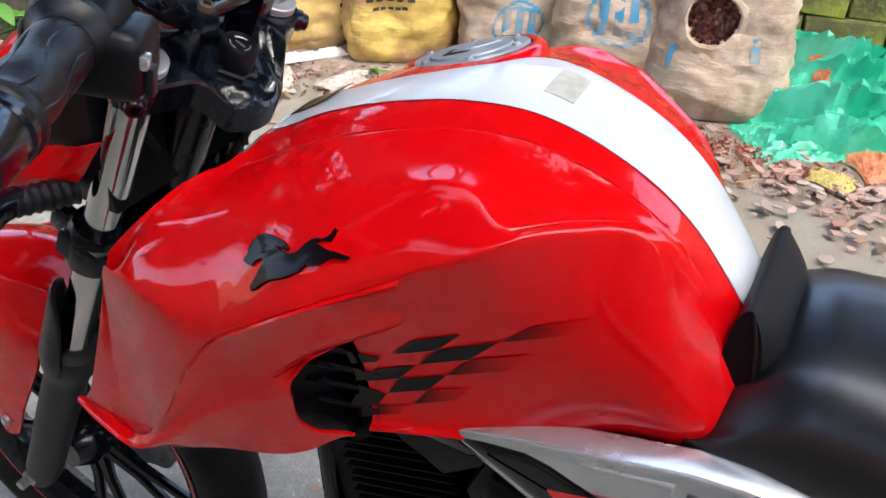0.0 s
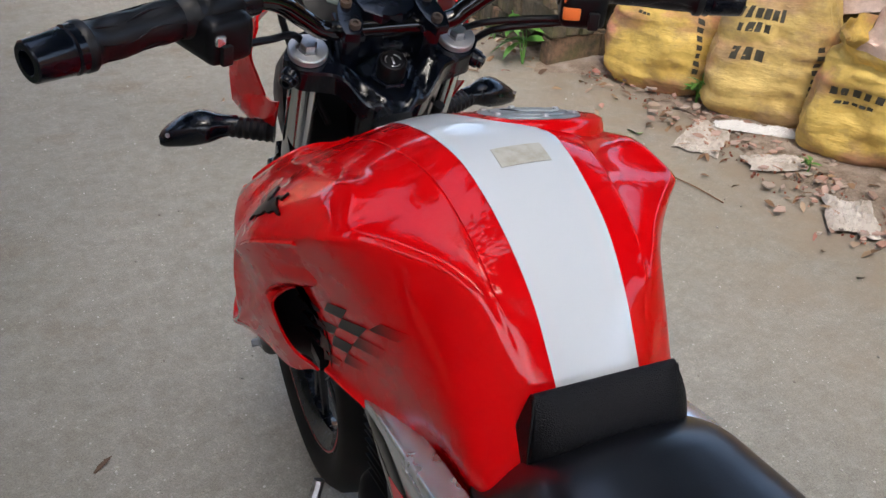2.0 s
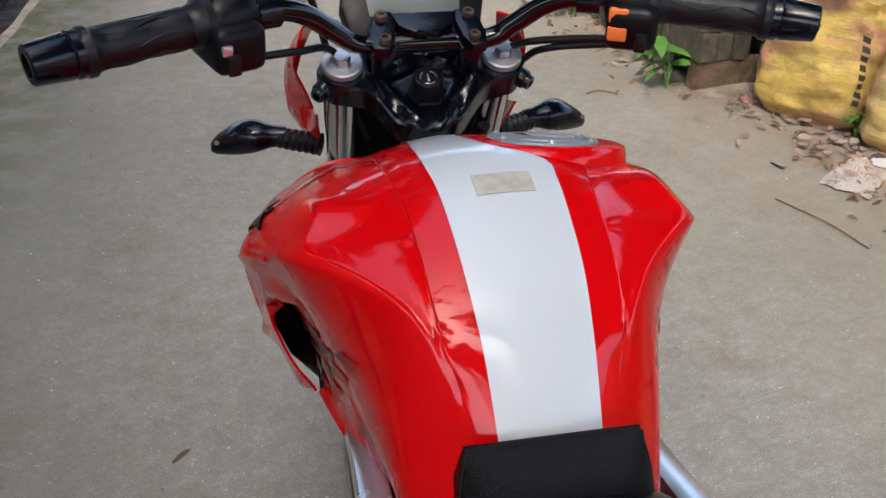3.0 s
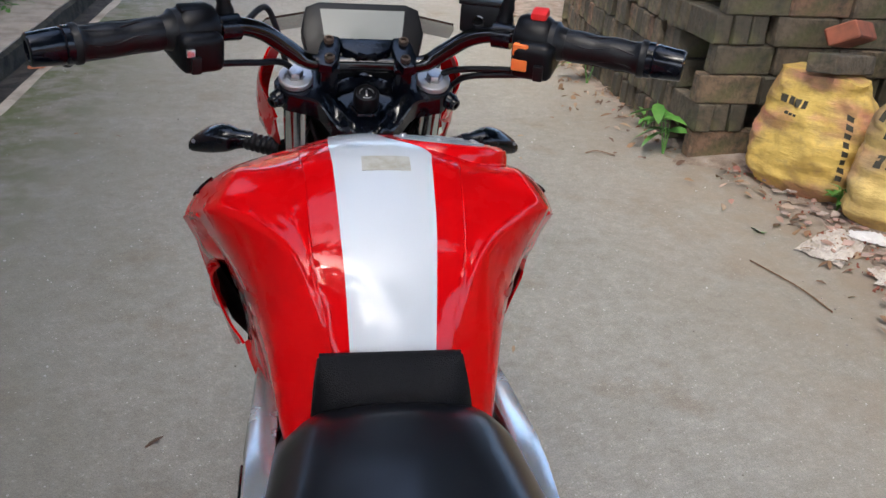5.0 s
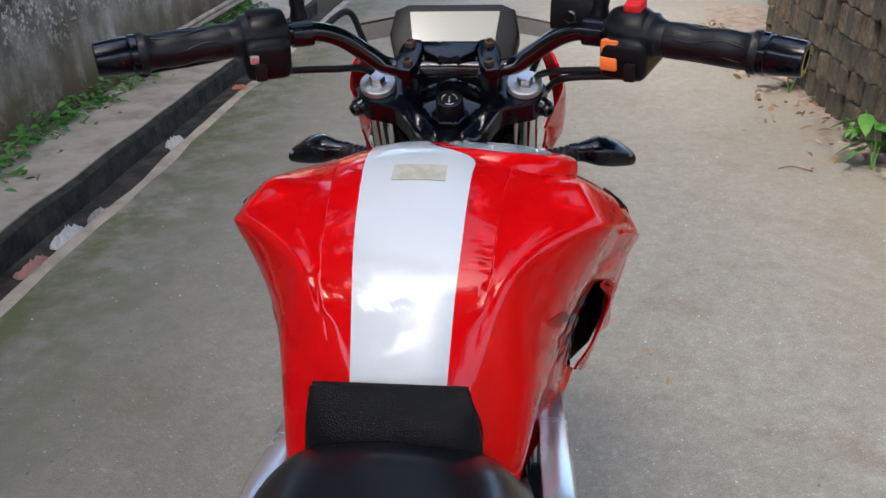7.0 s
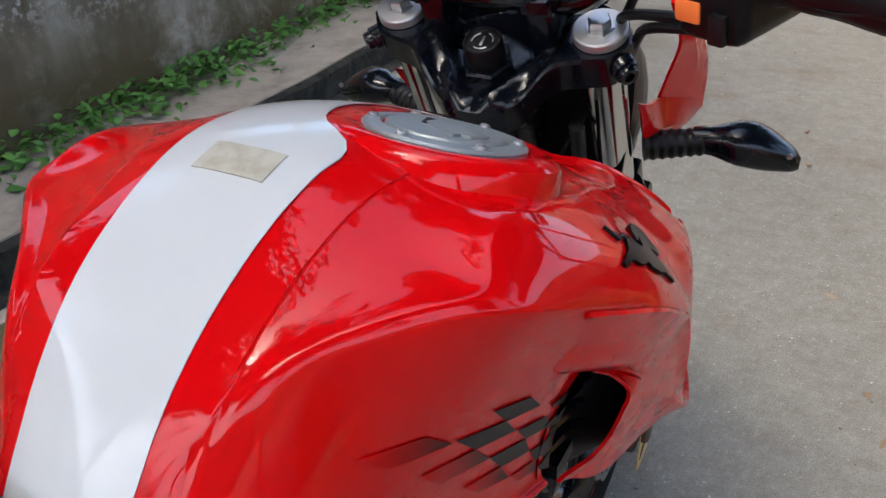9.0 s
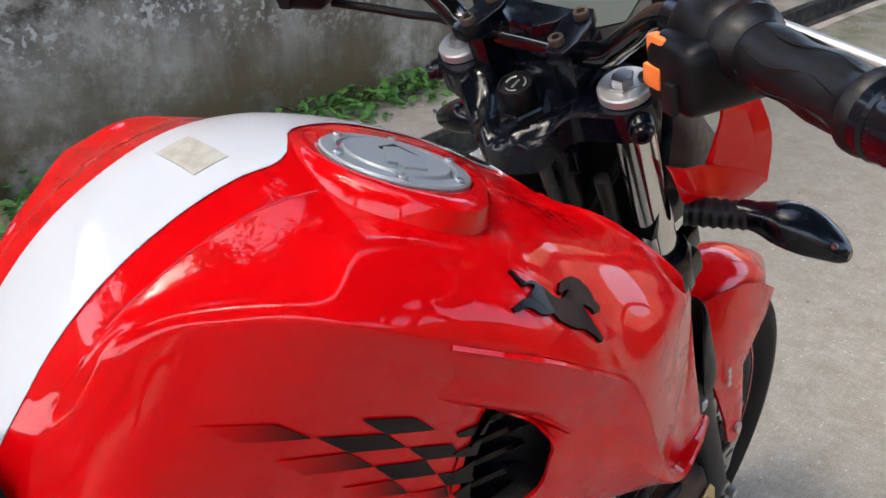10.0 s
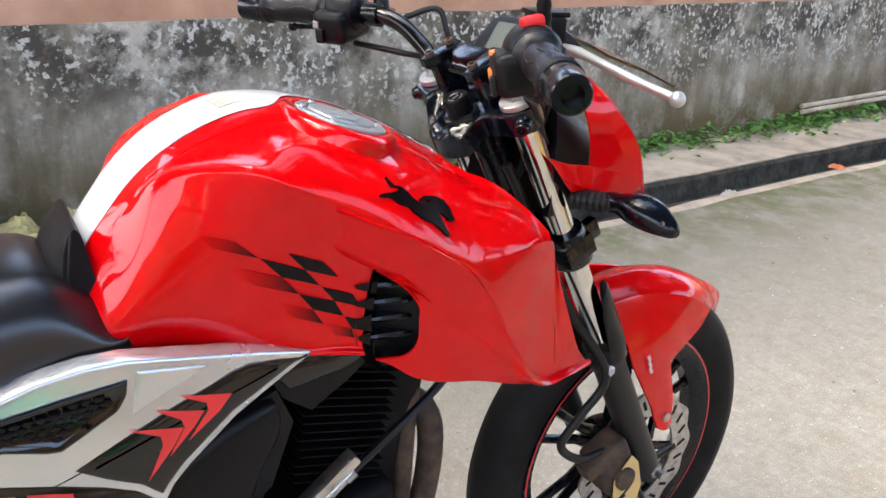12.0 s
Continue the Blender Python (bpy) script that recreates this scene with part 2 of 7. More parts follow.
# tank lines by y: height of the spine; crease, waist and foot of the flank
Z_TOP = spline((-0.5, 0.825), (-0.47, 0.874), (-0.435, 0.916), (-0.395, 0.952), (-0.345, 0.981), (-0.3, 0.996), (-0.25, 0.997), (-0.19, 0.984), (-0.12, 0.956), (-0.055, 0.922), (-0.02, 0.915), (0.035, 0.9), (0.12, 0.84))
X_CREASE = spline((-0.5, 0.076), (-0.46, 0.08), (-0.42, 0.082), (-0.4, 0.087), (-0.38, 0.1), (-0.36, 0.121), (-0.345, 0.137), (-0.33, 0.154), (-0.315, 0.167), (-0.3, 0.174), (-0.28, 0.18), (-0.25, 0.19), (-0.225, 0.199), (-0.2, 0.208), (-0.17, 0.2125), (-0.12, 0.2125), (-0.08, 0.211), (-0.04, 0.205), (0.0, 0.196), (0.06, 0.185), (0.12, 0.17))
Z_CREASE = spline((-0.5, 0.78), (-0.47, 0.822), (-0.44, 0.868), (-0.42, 0.91), (-0.405, 0.936), (-0.385, 0.947), (-0.365, 0.951), (-0.345, 0.955), (-0.33, 0.955), (-0.315, 0.951), (-0.3, 0.944), (-0.28, 0.934), (-0.25, 0.919), (-0.225, 0.907), (-0.2, 0.895), (-0.17, 0.876), (-0.15, 0.862), (-0.12, 0.84), (-0.08, 0.786), (-0.04, 0.716), (0.0, 0.662), (0.06, 0.65), (0.12, 0.64))
# outer edge of the badge panel, over the front facet
X_PANEL = spline((-0.2, 0.205), (-0.12, 0.211), (-0.08, 0.208), (-0.04, 0.199), (0.0, 0.187), (0.035, 0.172), (0.12, 0.163))
Z_PANEL = spline((-0.2, 0.898), (-0.12, 0.846), (-0.08, 0.842), (-0.04, 0.84), (0.0, 0.838), (0.035, 0.833), (0.12, 0.775))
X_WAIST = spline((-0.5, 0.083), (-0.45, 0.099), (-0.4, 0.112), (-0.36, 0.123), (-0.317, 0.135), (-0.282, 0.144), (-0.25, 0.152), (-0.19, 0.164), (-0.05, 0.15))
X_FOOT = spline((-0.5, 0.07), (-0.4, 0.086), (-0.35, 0.104), (-0.295, 0.122), (-0.237, 0.137), (-0.19, 0.145), (-0.05, 0.11))
Z_FOOT = spline((-0.5, 0.745), (-0.45, 0.736), (-0.35, 0.741), (-0.295, 0.741), (-0.237, 0.735), (-0.19, 0.726), (-0.05, 0.72))
# the shroud ahead of the vent
X_BELLY = spline((-0.27, 0.178), (-0.18, 0.186), (-0.1, 0.198), (0.0, 0.205), (0.06, 0.192), (0.12, 0.171))
X_HEM = spline((-0.27, 0.148), (-0.18, 0.156), (-0.165, 0.161), (-0.073, 0.181), (0.0, 0.192), (0.06, 0.183), (0.12, 0.168))
Z_HEM = spline((-0.27, 0.74), (-0.18, 0.712), (-0.165, 0.7), (-0.073, 0.674), (0.0, 0.655), (0.06, 0.645), (0.12, 0.637))
# fold beside the stripe; upper edge of the badge panel, which climbs from the crease at its tail
X_FOLD = spline((-0.5, 0.042), (-0.44, 0.055), (-0.41, 0.066), (-0.39, 0.069), (-0.35, 0.072), (-0.31, 0.075), (-0.27, 0.08), (-0.15, 0.084), (-0.05, 0.08), (0.12, 0.08))
DROP = spline((-0.5, 0.014), (-0.465, 0.014), (-0.44, 0.011), (-0.41, 0.004), (-0.37, 0.005), (-0.31, 0.01), (-0.25, 0.013), (-0.15, 0.015), (-0.05, 0.016), (0.12, 0.016))
X_RIDGE = spline((-0.42, 0.07), (-0.405, 0.077), (-0.38, 0.094), (-0.36, 0.114), (-0.345, 0.13), (-0.33, 0.147), (-0.318, 0.154), (-0.308, 0.15), (-0.298, 0.144), (-0.288, 0.142), (-0.27, 0.143), (-0.2, 0.149), (-0.12, 0.153), (-0.05, 0.152), (0.12, 0.14))
Z_RIDGE = spline((-0.42, 0.936), (-0.405, 0.945), (-0.38, 0.9545), (-0.36, 0.959), (-0.345, 0.962), (-0.33, 0.963), (-0.318, 0.963), (-0.308, 0.9675), (-0.298, 0.974), (-0.288, 0.977), (-0.27, 0.9765), (-0.25, 0.972), (-0.2, 0.957), (-0.15, 0.937), (-0.12, 0.922), (-0.05, 0.888), (0.0, 0.866), (0.12, 0.81))
DISH = spline((-0.5, 0.0), (-0.42, 0.0), (-0.38, -0.002), (-0.34, -0.0035), (-0.3, -0.004), (-0.24, -0.003), (-0.18, -0.001), (-0.12, 0.002), (0.12, 0.003))


def step(t):
    t = min(1.0, max(0.0, t))
    return t * t * (3 - 2 * t)


def soft(f, w=0.022):
    """The same line with its ripples averaged out."""
    return lambda y: (f(y - 1.5 * w) + 2 * f(y - 0.7 * w) + 3 * f(y) + 2 * f(y + 0.7 * w) + f(y + 1.5 * w)) / 9


X_PANEL, Z_PANEL = soft(X_PANEL), soft(Z_PANEL)
X_CREASE, Z_CREASE, X_FOLD, DROP = soft(X_CREASE, 0.006), soft(Z_CREASE, 0.006), soft(X_FOLD, 0.012), soft(DROP, 0.012)
X_RIDGE, Z_RIDGE = soft(X_RIDGE, 0.005), soft(Z_RIDGE, 0.005)
RIDGE_X, RIDGE_Z = soft(X_RIDGE, 0.03), soft(Z_RIDGE, 0.03)


def upper_section(y):
    """Corners of half the tank's back, as (x, z): spine, fold, ridge, panel edge, crease."""
    zt, xc, zc = Z_TOP(y), X_CREASE(y), Z_CREASE(y)
    xr = min(X_FOLD(y), xc - 0.006)
    zr = zt - DROP(y)
    w = step((y + 0.43) / 0.02)
    far = step((y + 0.27) / 0.06)
    dx = (xr + (xc - xr) * 0.5) * (1 - w) + min(X_RIDGE(y) * (1 - far) + RIDGE_X(y) * far, xc - 0.002) * w
    dz = (zr + (zc - zr) * 0.5) * (1 - w) + (Z_RIDGE(y) * (1 - far) + RIDGE_Z(y) * far) * w
    w = step((y + 0.2) / 0.15)
    n = Vector((dz - zc, xc - dx)).normalized() * 0.0085 * step((y + 0.335) / 0.12)
    px = (dx + (xc - dx) * 0.58 + n.x) * (1 - w) + X_PANEL(y) * w
    pz = (dz + (zc - dz) * 0.58 + n.y) * (1 - w) + Z_PANEL(y) * w
    return [(0, zt), (xr, zr), (dx, dz), (px, pz), (xc, zc)]


def smooth2(pts, steps):
    return [(p.x, p.y) for p in catmull([(x, z, 0) for x, z in pts], steps)]


# places along a facet, close together at its two edges so that the creases stay crisp
EDGED = (0.045, 0.14, 0.32, 0.5, 0.68, 0.86, 0.955, 1.0)


def upper_line(y):
    """The back's section, with a fine groove along the fold and sharp corners."""
    (x0, z0), (xr, zr), (dx, dz), (px, pz), (xc, zc) = upper_section(y)
    out = [(xr * u, z0 + (zr - z0) * u ** 2.2) for u in (k / 12 for k in range(13))]
    e = min(0.0012, 0.1 * (dx - xr))
    out += [(xr + 0.5 * e, zr - e), (xr + 1.4 * e, zr - 0.7 * e)]
    g, xa, za = DISH(y), xr + 1.4 * e, zr - 0.7 * e
    out += [(xa + (dx - xa) * u + 1.2 * g * u * (1 - u), za + (dz - za) * u + 4 * g * u * (1 - u)) for u in (0.04, 0.1, 0.2, 0.3, 0.4, 0.5, 0.6, 0.7, 0.8, 0.9, 0.96, 1.0)]
    # the badge panel is gently full behind, and breaks into two facets ahead
    w = step((y + 0.16) / 0.12)
    tail = step((-0.4 - y) / 0.04)
    mx, mz = 2 * px - (dx + xc) / 2, 2 * pz - (dz + zc) / 2
    for half in (0, 1):
        for u in EDGED:
            v = (half + u) / 2
            full = 0.016 * u * (1 - u) * step((0.06 - y) / 0.08)
            ax, az = (dx + (px - dx) * u + 0.7 * full, dz + (pz - dz) * u + 0.7 * full) if half == 0 else (px + (xc - px) * u, pz + (zc - pz) * u)
            bx, bz = (1 - v) ** 2 * dx + 2 * v * (1 - v) * mx + v * v * xc, (1 - v) ** 2 * dz + 2 * v * (1 - v) * mz + v * v * zc
            out.append((ax * w + bx * (1 - w), az * w + bz * (1 - w)))
    out = rounded(out, FOLD_AT, 0.024 * tail)
    out = rounded(out, RIDGE_AT, 0.003 + 0.005 * step((y + 0.3) / 0.03) + 0.03 * step((y + 0.25) / 0.1) + 0.008 * tail)
    return rounded(out, PANEL_AT, 0.012 * w)


def rounded(line, corner, radius):
    """The same number of points, with the corner of that index turned into an arc."""
    at = [0.0]
    for (x0, z0), (x1, z1) in zip(line, line[1:]):
        at.append(at[-1] + math.hypot(x1 - x0, z1 - z0))
    mid = at[corner]
    radius = min(radius, mid - at[0], at[-1] - mid)
    if radius < 1e-4:
        return line

    def point(s):
        k = next((k for k in range(len(at) - 2) if at[k + 1] >= s), len(at) - 2)
        f = (s - at[k]) / max(at[k + 1] - at[k], 1e-9)
        return [line[k][c] + (line[k + 1][c] - line[k][c]) * f for c in (0, 1)]

    a, b, m = point(mid - radius), point(mid + radius), line[corner]
    out = list(line)
    for k, s in enumerate(at):
        if abs(s - mid) < radius:
            u = (s - mid + radius) / (2 * radius)
            out[k] = tuple((1 - u) ** 2 * a[c] + 2 * u * (1 - u) * m[c] + u * u * b[c] for c in (0, 1))
    return out


FOLD_AT, RIDGE_AT, PANEL_AT = 13, 26, 34  # places of the fold, the ridge and the panel's edge in the section


def upper_point(y, x):
    """The tank's back at y and half-width x."""
    line = upper_line(y)
    for (x0, z0), (x1, z1) in zip(line, line[1:]):
        if x0 <= abs(x) <= x1 + 1e-9 and x1 > x0:
            return z0 + (z1 - z0) * (abs(x) - x0) / (x1 - x0)
    return line[-1][1]


def flank_section(y):
    xc, zc, xw, xf, zf = X_CREASE(y), Z_CREASE(y), X_WAIST(y), X_FOOT(y) + 0.003, Z_FOOT(y) + 0.012
    zw = zf + 0.5 * (zc - zf)
    xm, zm = 2 * xw - (xc + xf) / 2, 2 * zw - (zc + zf) / 2
    line = [((1 - u) ** 2 * xc + 2 * u * (1 - u) * xm + u * u * xf, (1 - u) ** 2 * zc + 2 * u * (1 - u) * zm + u * u * zf) for u in (0, 0.25, 0.5, 0.75, 1)]
    return line + [(xf + 0.0055, zf - 0.009), (xf + 0.002, zf - 0.014), (xf - 0.023, zf - 0.016)]


def flank_point(y, z):
    """Half-width of the flank at height z."""
    line = smooth2(flank_section(y), 8)
    for (x0, z0), (x1, z1) in zip(line, line[1:]):
        if z1 <= z <= z0:
            return x0 + (x1 - x0) * (z0 - z) / max(z0 - z1, 1e-6)
    return line[0][0]


# where the back stops ahead of the filler: half-width of the notch for the steering
NOTCH = spline((-0.056, 0.0), (-0.0535, 0.044), (-0.045, 0.068), (-0.02, 0.1), (0.01, 0.138), (0.036, 0.166))


# the tank sits a few millimetres left of the steering's middle, more so at its tail
ASIDE = spline((-0.5, -0.006), (-0.35, -0.0045), (-0.2, -0.002), (0.0, 0.0), (0.12, 0.0))


def set_aside(ob):
    for v in ob.data.vertices:
        v.co.x += ASIDE(v.co.y)
    for child in ob.children:
        set_aside(child)


def tank_mesh():
    bm = bmesh.new()
    ys = [-0.5 + 0.438 * k / 110 for k in range(111)] + [-0.0585, -0.056, -0.055, -0.0535, -0.05, -0.045] + [-0.04 + 0.155 * k / 30 for k in range(31)]
    for side in (1, -1):
        rows, flank = [], []
        for y in ys:
            line = upper_line(y)
            last = len(line) - 1
            first = 0.0
            if y > -0.056:
                xi = min(NOTCH(y), line[last - 8][0] - 0.002)
                k = next(k for k in range(last) if line[k + 1][0] > xi)
                first = k + (xi - line[k][0]) / (line[k + 1][0] - line[k][0])
            if y > 0.034:
                first = max(first, last - 8 + 8 * min(1.0, 0.25 + 0.75 * (y - 0.034) / 0.082))
            row = []
            for q in range(last + 1):
                f = first + (last - first) * q / last
                if first < PANEL_AT:
                    f = q if q >= PANEL_AT else first + (PANEL_AT - first) * q / PANEL_AT
                k = min(int(f), last - 1)
                row.append(Vector((side * (line[k][0] + (line[k + 1][0] - line[k][0]) * (f - k)), y, line[k][1] + (line[k + 1][1] - line[k][1]) * (f - k))))
            rows.append(row)
            if y < -0.212:
                whole = line + smooth2(flank_section(y), 7)[1:]
                whole = rounded(whole, last, 0.0035 + 0.034 * step((-0.395 - y) / 0.04))
                flank.append([Vector((side * x, y, z)) for x, z in whole[last:]])
                row = [Vector((side * x, y, z)) for x, z in whole[:last + 1]]
                rows[-1] = row
        sheet = [r + (flank[i][1:] if i < len(flank) else []) for i, r in enumerate(rows)]
        for _ in range(36):
            old = [[p.copy() for p in r] for r in sheet]
            for i in range(1, len(sheet) - 1):
                y, count = ys[i], len(old[i])
                tail, fore = step((-0.36 - y) / 0.035), step((y + 0.265) / 0.05) * step((0.05 - y) / 0.03)
                for q in range(last + 3, min(count, len(old[i + 1])) - 12):
                    w = 0.5 * step((-0.235 - y) / 0.03) * (1 - tail) * min(1.0, (q - last - 2) / 5, (count - 12 - q) / 4)
                    sheet[i][q] += ((old[i - 1][q] + old[i + 1][q] + old[i][q - 1] + old[i][q + 1]) / 4 - old[i][q]) * w
                if tail <= 0 and fore <= 0:
                    continue
                start = FOLD_AT + 4 if y < -0.06 else 2
                stop = count - 12 if tail > 0 else last if y < -0.13 else PANEL_AT - 1
                for q in range(start, min(stop, len(old[i - 1]) - 1, len(old[i + 1]) - 1)):
                    w = 0.5 * max(tail, fore) * min(1.0, (q - start + 1) / 4, (stop - q) / 8)
                    sheet[i][q] += ((old[i - 1][q] + old[i + 1][q] + old[i][q - 1] + old[i][q + 1]) / 4 - old[i][q]) * w
        for i, r in enumerate(sheet):
            rows[i] = r[:last + 1]
            if i < len(flank):
                flank[i] = r[last:]
        grid(bm, rows)
        grid(bm, [[r[-1].copy(), r[-1] - Vector((side * 0.0028, 0, 0.007))] for r, y in zip(rows, ys) if y > -0.218])
        vs = grid(bm, flank)
        bm.faces.new(vs[0])
        bm.faces.new(vs[-1])
    bmesh.ops.remove_doubles(bm, verts=bm.verts, dist=0.00005)
    return bm


tank = part("fuel_tank", tank_mesh(), RED, bike, "glossy red fuel tank with sculpted flanks", smooth=38)
skin = BVHTree.FromPolygons([v.co for v in tank.data.vertices], [p.vertices for p in tank.data.polygons])


def back_strip(left, right, y0, y1, lift, rows=48, cols=14):
    """A skin that lies on the tank's back between two edge lines."""
    bm = bmesh.new()
    out = []
    for k in range(rows + 1):
        y = y0 + (y1 - y0) * k / rows
        a, b = left(y), right(y)
        out.append([Vector((x, y, upper_point(y, x) + lift)) for x in (a + (b - a) * c / cols for c in range(cols + 1))])
    grid(bm, out)
    return thicken(bm, 0.0006)


STRIPE_L = spline((-0.49, -0.035), (-0.447, -0.038), (-0.42, -0.04), (-0.39, -0.043), (-0.334, -0.047), (-0.3, -0.0495), (-0.268, -0.052), (-0.2, -0.053), (-0.12, -0.046), (-0.056, -0.04))
STRIPE_R = spline((-0.49, 0.035), (-0.447, 0.039), (-0.42, 0.041), (-0.39, 0.0435), (-0.334, 0.046), (-0.3, 0.0475), (-0.272, 0.047), (-0.262, 0.04), (-0.245, 0.016), (-0.215, 0.0), (-0.15, -0.006), (-0.11, 0.002), (-0.085, 0.03), (-0.056, 0.038))
part("stripe", back_strip(STRIPE_L, STRIPE_R, -0.485, -0.058, 0.0016), WHITE, tank, "broad white racing stripe")
bm = bmesh.new()
rows = [[Vector((u * w, y, z - 0.004 * u * u)) for u in (-1, -0.6, -0.2, 0.2, 0.6, 1)] for y, z, w in ((-0.06, 0.9262, 0.041), (-0.045, 0.914, 0.0415), (-0.03, 0.9015, 0.0415), (-0.015, 0.887, 0.041), (0.0, 0.868, 0.04), (0.012, 0.842, 0.038))]
grid(bm, rows)
part("nose_stripe", thicken(bm, 0.004), WHITE, tank, "white stripe running down the tank's nose")
part("nose_decal", back_strip(lambda y: -0.012 - 0.2 * (y + 0.1), lambda y: 0.03, -0.1, -0.064, 0.0034, 6, 6), DECAL, tank, "black decal on the stripe's front")
part("old_sticker", back_strip(lambda y: -0.0215, lambda y: 0.0255, -0.318, -0.2945, 0.0024, 8, 12), STICKER, tank, "faded cream paper sticker")

# filler cap on its red collar, right of the spine
CAP = Matrix.Translation((0.0665, -0.202, 0.9665)) @ pose(0, 0, 0, -17, 5, 0)
bm = bmesh.new()
rings = []
for r, h in [(0.068, -0.032), (0.0672, -0.012), (0.066, 0.004), (0.064, 0.0105), (0.0605, 0.0135), (0.0565, 0.0145), (0.0535, 0.0138), (0.0525, 0.008)]:
    ring = []
    for k in range(64):
        a = 2 * math.pi * k / 64
        out = max(0.0, math.cos(a - radians(-8))) ** 6 * 0.012 * min(1, (r - 0.0525) / 0.011) + max(0.0, math.cos(a - radians(196))) ** 4 * 0.008 * min(1, (r - 0.0525) / 0.011)
        ring.append(CAP @ Vector(((r + out) * math.cos(a), (r + out) * math.sin(a), h)))
    rings.append(ring)
grid(bm, rings, True)
part("cap_collar", bm, RED, tank, "raised red filler collar")
bm = bmesh.new()
lathe(bm, [(0.0515, 0.006), (0.0515, 0.0145), (0.05, 0.016), (0.0405, 0.0168), (0.0393, 0.0155), (0.0388, 0.0125), (0.0378, 0.0125), (0.0372, 0.0165), (0.036, 0.0177), (0.0001, 0.0182)], CAP, 56)
cap = part("fuel_cap", bm, CAPMETAL, tank, "brushed grey metal fuel cap")
for k in range(6):
    bm = bmesh.new()
    a = math.pi * (k / 3 + 0.12)
    lathe(bm, [(0.0046, 0.0), (0.0046, 0.0012), (0.0036, 0.0016), (0.0032, 0.003), (0.0024, 0.0034), (0.0018, 0.0034), (0.0016, 0.0018), (0.0001, 0.0018)], CAP @ Matrix.Translation((0.0452 * math.cos(a), 0.0452 * math.sin(a), 0.0154)), 12)
    part("bolt", bm, STEEL, cap)
bm = bmesh.new()
prism(bm, [(-0.02, -0.002), (-0.012, -0.013), (0.024, -0.013), (0.021, -0.006), (0.028, -0.003), (0.02, 0.014), (-0.006, 0.014), (-0.011, 0.004)], 0.0016, CAP @ Matrix.Translation((0.004, 0.002, 0.0179)) @ pose(0, 0, 0, 0, 0, -38), 0.0006)
flap = part("key_flap", bm, CAPMETAL, cap)
# nothing is cut here: a thin black plate paints the notch's shade
bm = bmesh.new()
prism(bm, [(-0.03, -0.004), (-0.013, -0.016), (-0.009, -0.0145), (-0.017, -0.002), (-0.009, 0.0105), (-0.012, 0.0125)], 0.0005, CAP @ Matrix.Translation((0.004, 0.002, 0.0179)) @ pose(0, 0, 0, 0, 0, -38))
part("finger_notch", bm, ENGINE, cap, "flat dark patch painting the shaded notch beside the flap", smooth=0)


# shrouds: thin red panels ahead of the tank's flanks
def shroud_mesh(side):
    rear = spline((0, -0.262), (0.3, -0.25), (0.6, -0.24), (0.66, -0.216), (0.72, -0.192), (0.84, -0.174), (1.1, -0.166), (1.6, -0.166), (1.85, -0.18), (2, -0.2))
    lines = []
    for j in range(41):
        v = j / 20
        row = []
        for i in range(49):
            y = rear(v) + (0.115 - rear(v)) * i / 48
            xc, zc, xh, zh = X_CREASE(y), Z_CREASE(y), X_HEM(y), Z_HEM(y)
            zh = min(zh, zc - 0.002)
            xb, zb = max(X_BELLY(y), xc + (xh - xc) * 0.5), zh + 0.5 * (zc - zh)
            if v <= 1:
                x, z = xc + (xb - xc) * v - 0.005 * math.sin(math.pi * v) * min(1, (zc - zh) / 0.1), zc + (zb - zc) * v
            else:
                x, z = xb + (xh - xb) * (v - 1), zb + (zh - zb) * (v - 1)
            if y < -0.17 and v < 0.9:
                t = min(1.0, (y - rear(v)) / 0.085)
                s = t * (2 - t) if v < 0.62 else 1.0 - (1.0 - t * (2 - t)) * step((0.9 - v) / 0.28)
                x = x * s + (flank_point(y, z) - 0.004) * (1 - s) if v > 0 else x
            if v == 0:
                x, z = x - 0.0004, z - 0.0012  # the edge is tucked under the crease
            row.append(Vector((side * x, y, z)))
        lines.append(row)
    bm = bmesh.new()
    grid(bm, lines)
    return thicken(bm, 0.003)


for side in (1, -1):
    part("tank_shroud", shroud_mesh(side), RED, bike, "red plastic tank shroud", smooth=38)


# vents between tank and shroud: a dark recess, ribs across it, teeth on the flank
def inside_shroud(y, z):
    """Half-width just behind the shroud's skin."""
    zc, zh = Z_CREASE(y), Z_HEM(y)
    zb = (zc + zh) / 2
    if z > zb:
        u = min(1.0, (z - zb) / (zc - zb))
        return X_BELLY(y) + (X_CREASE(y) - X_BELLY(y)) * u - 0.009
    return X_BELLY(y) + (X_HEM(y) - X_BELLY(y)) * (zb - z) / (zb - zh) - 0.005


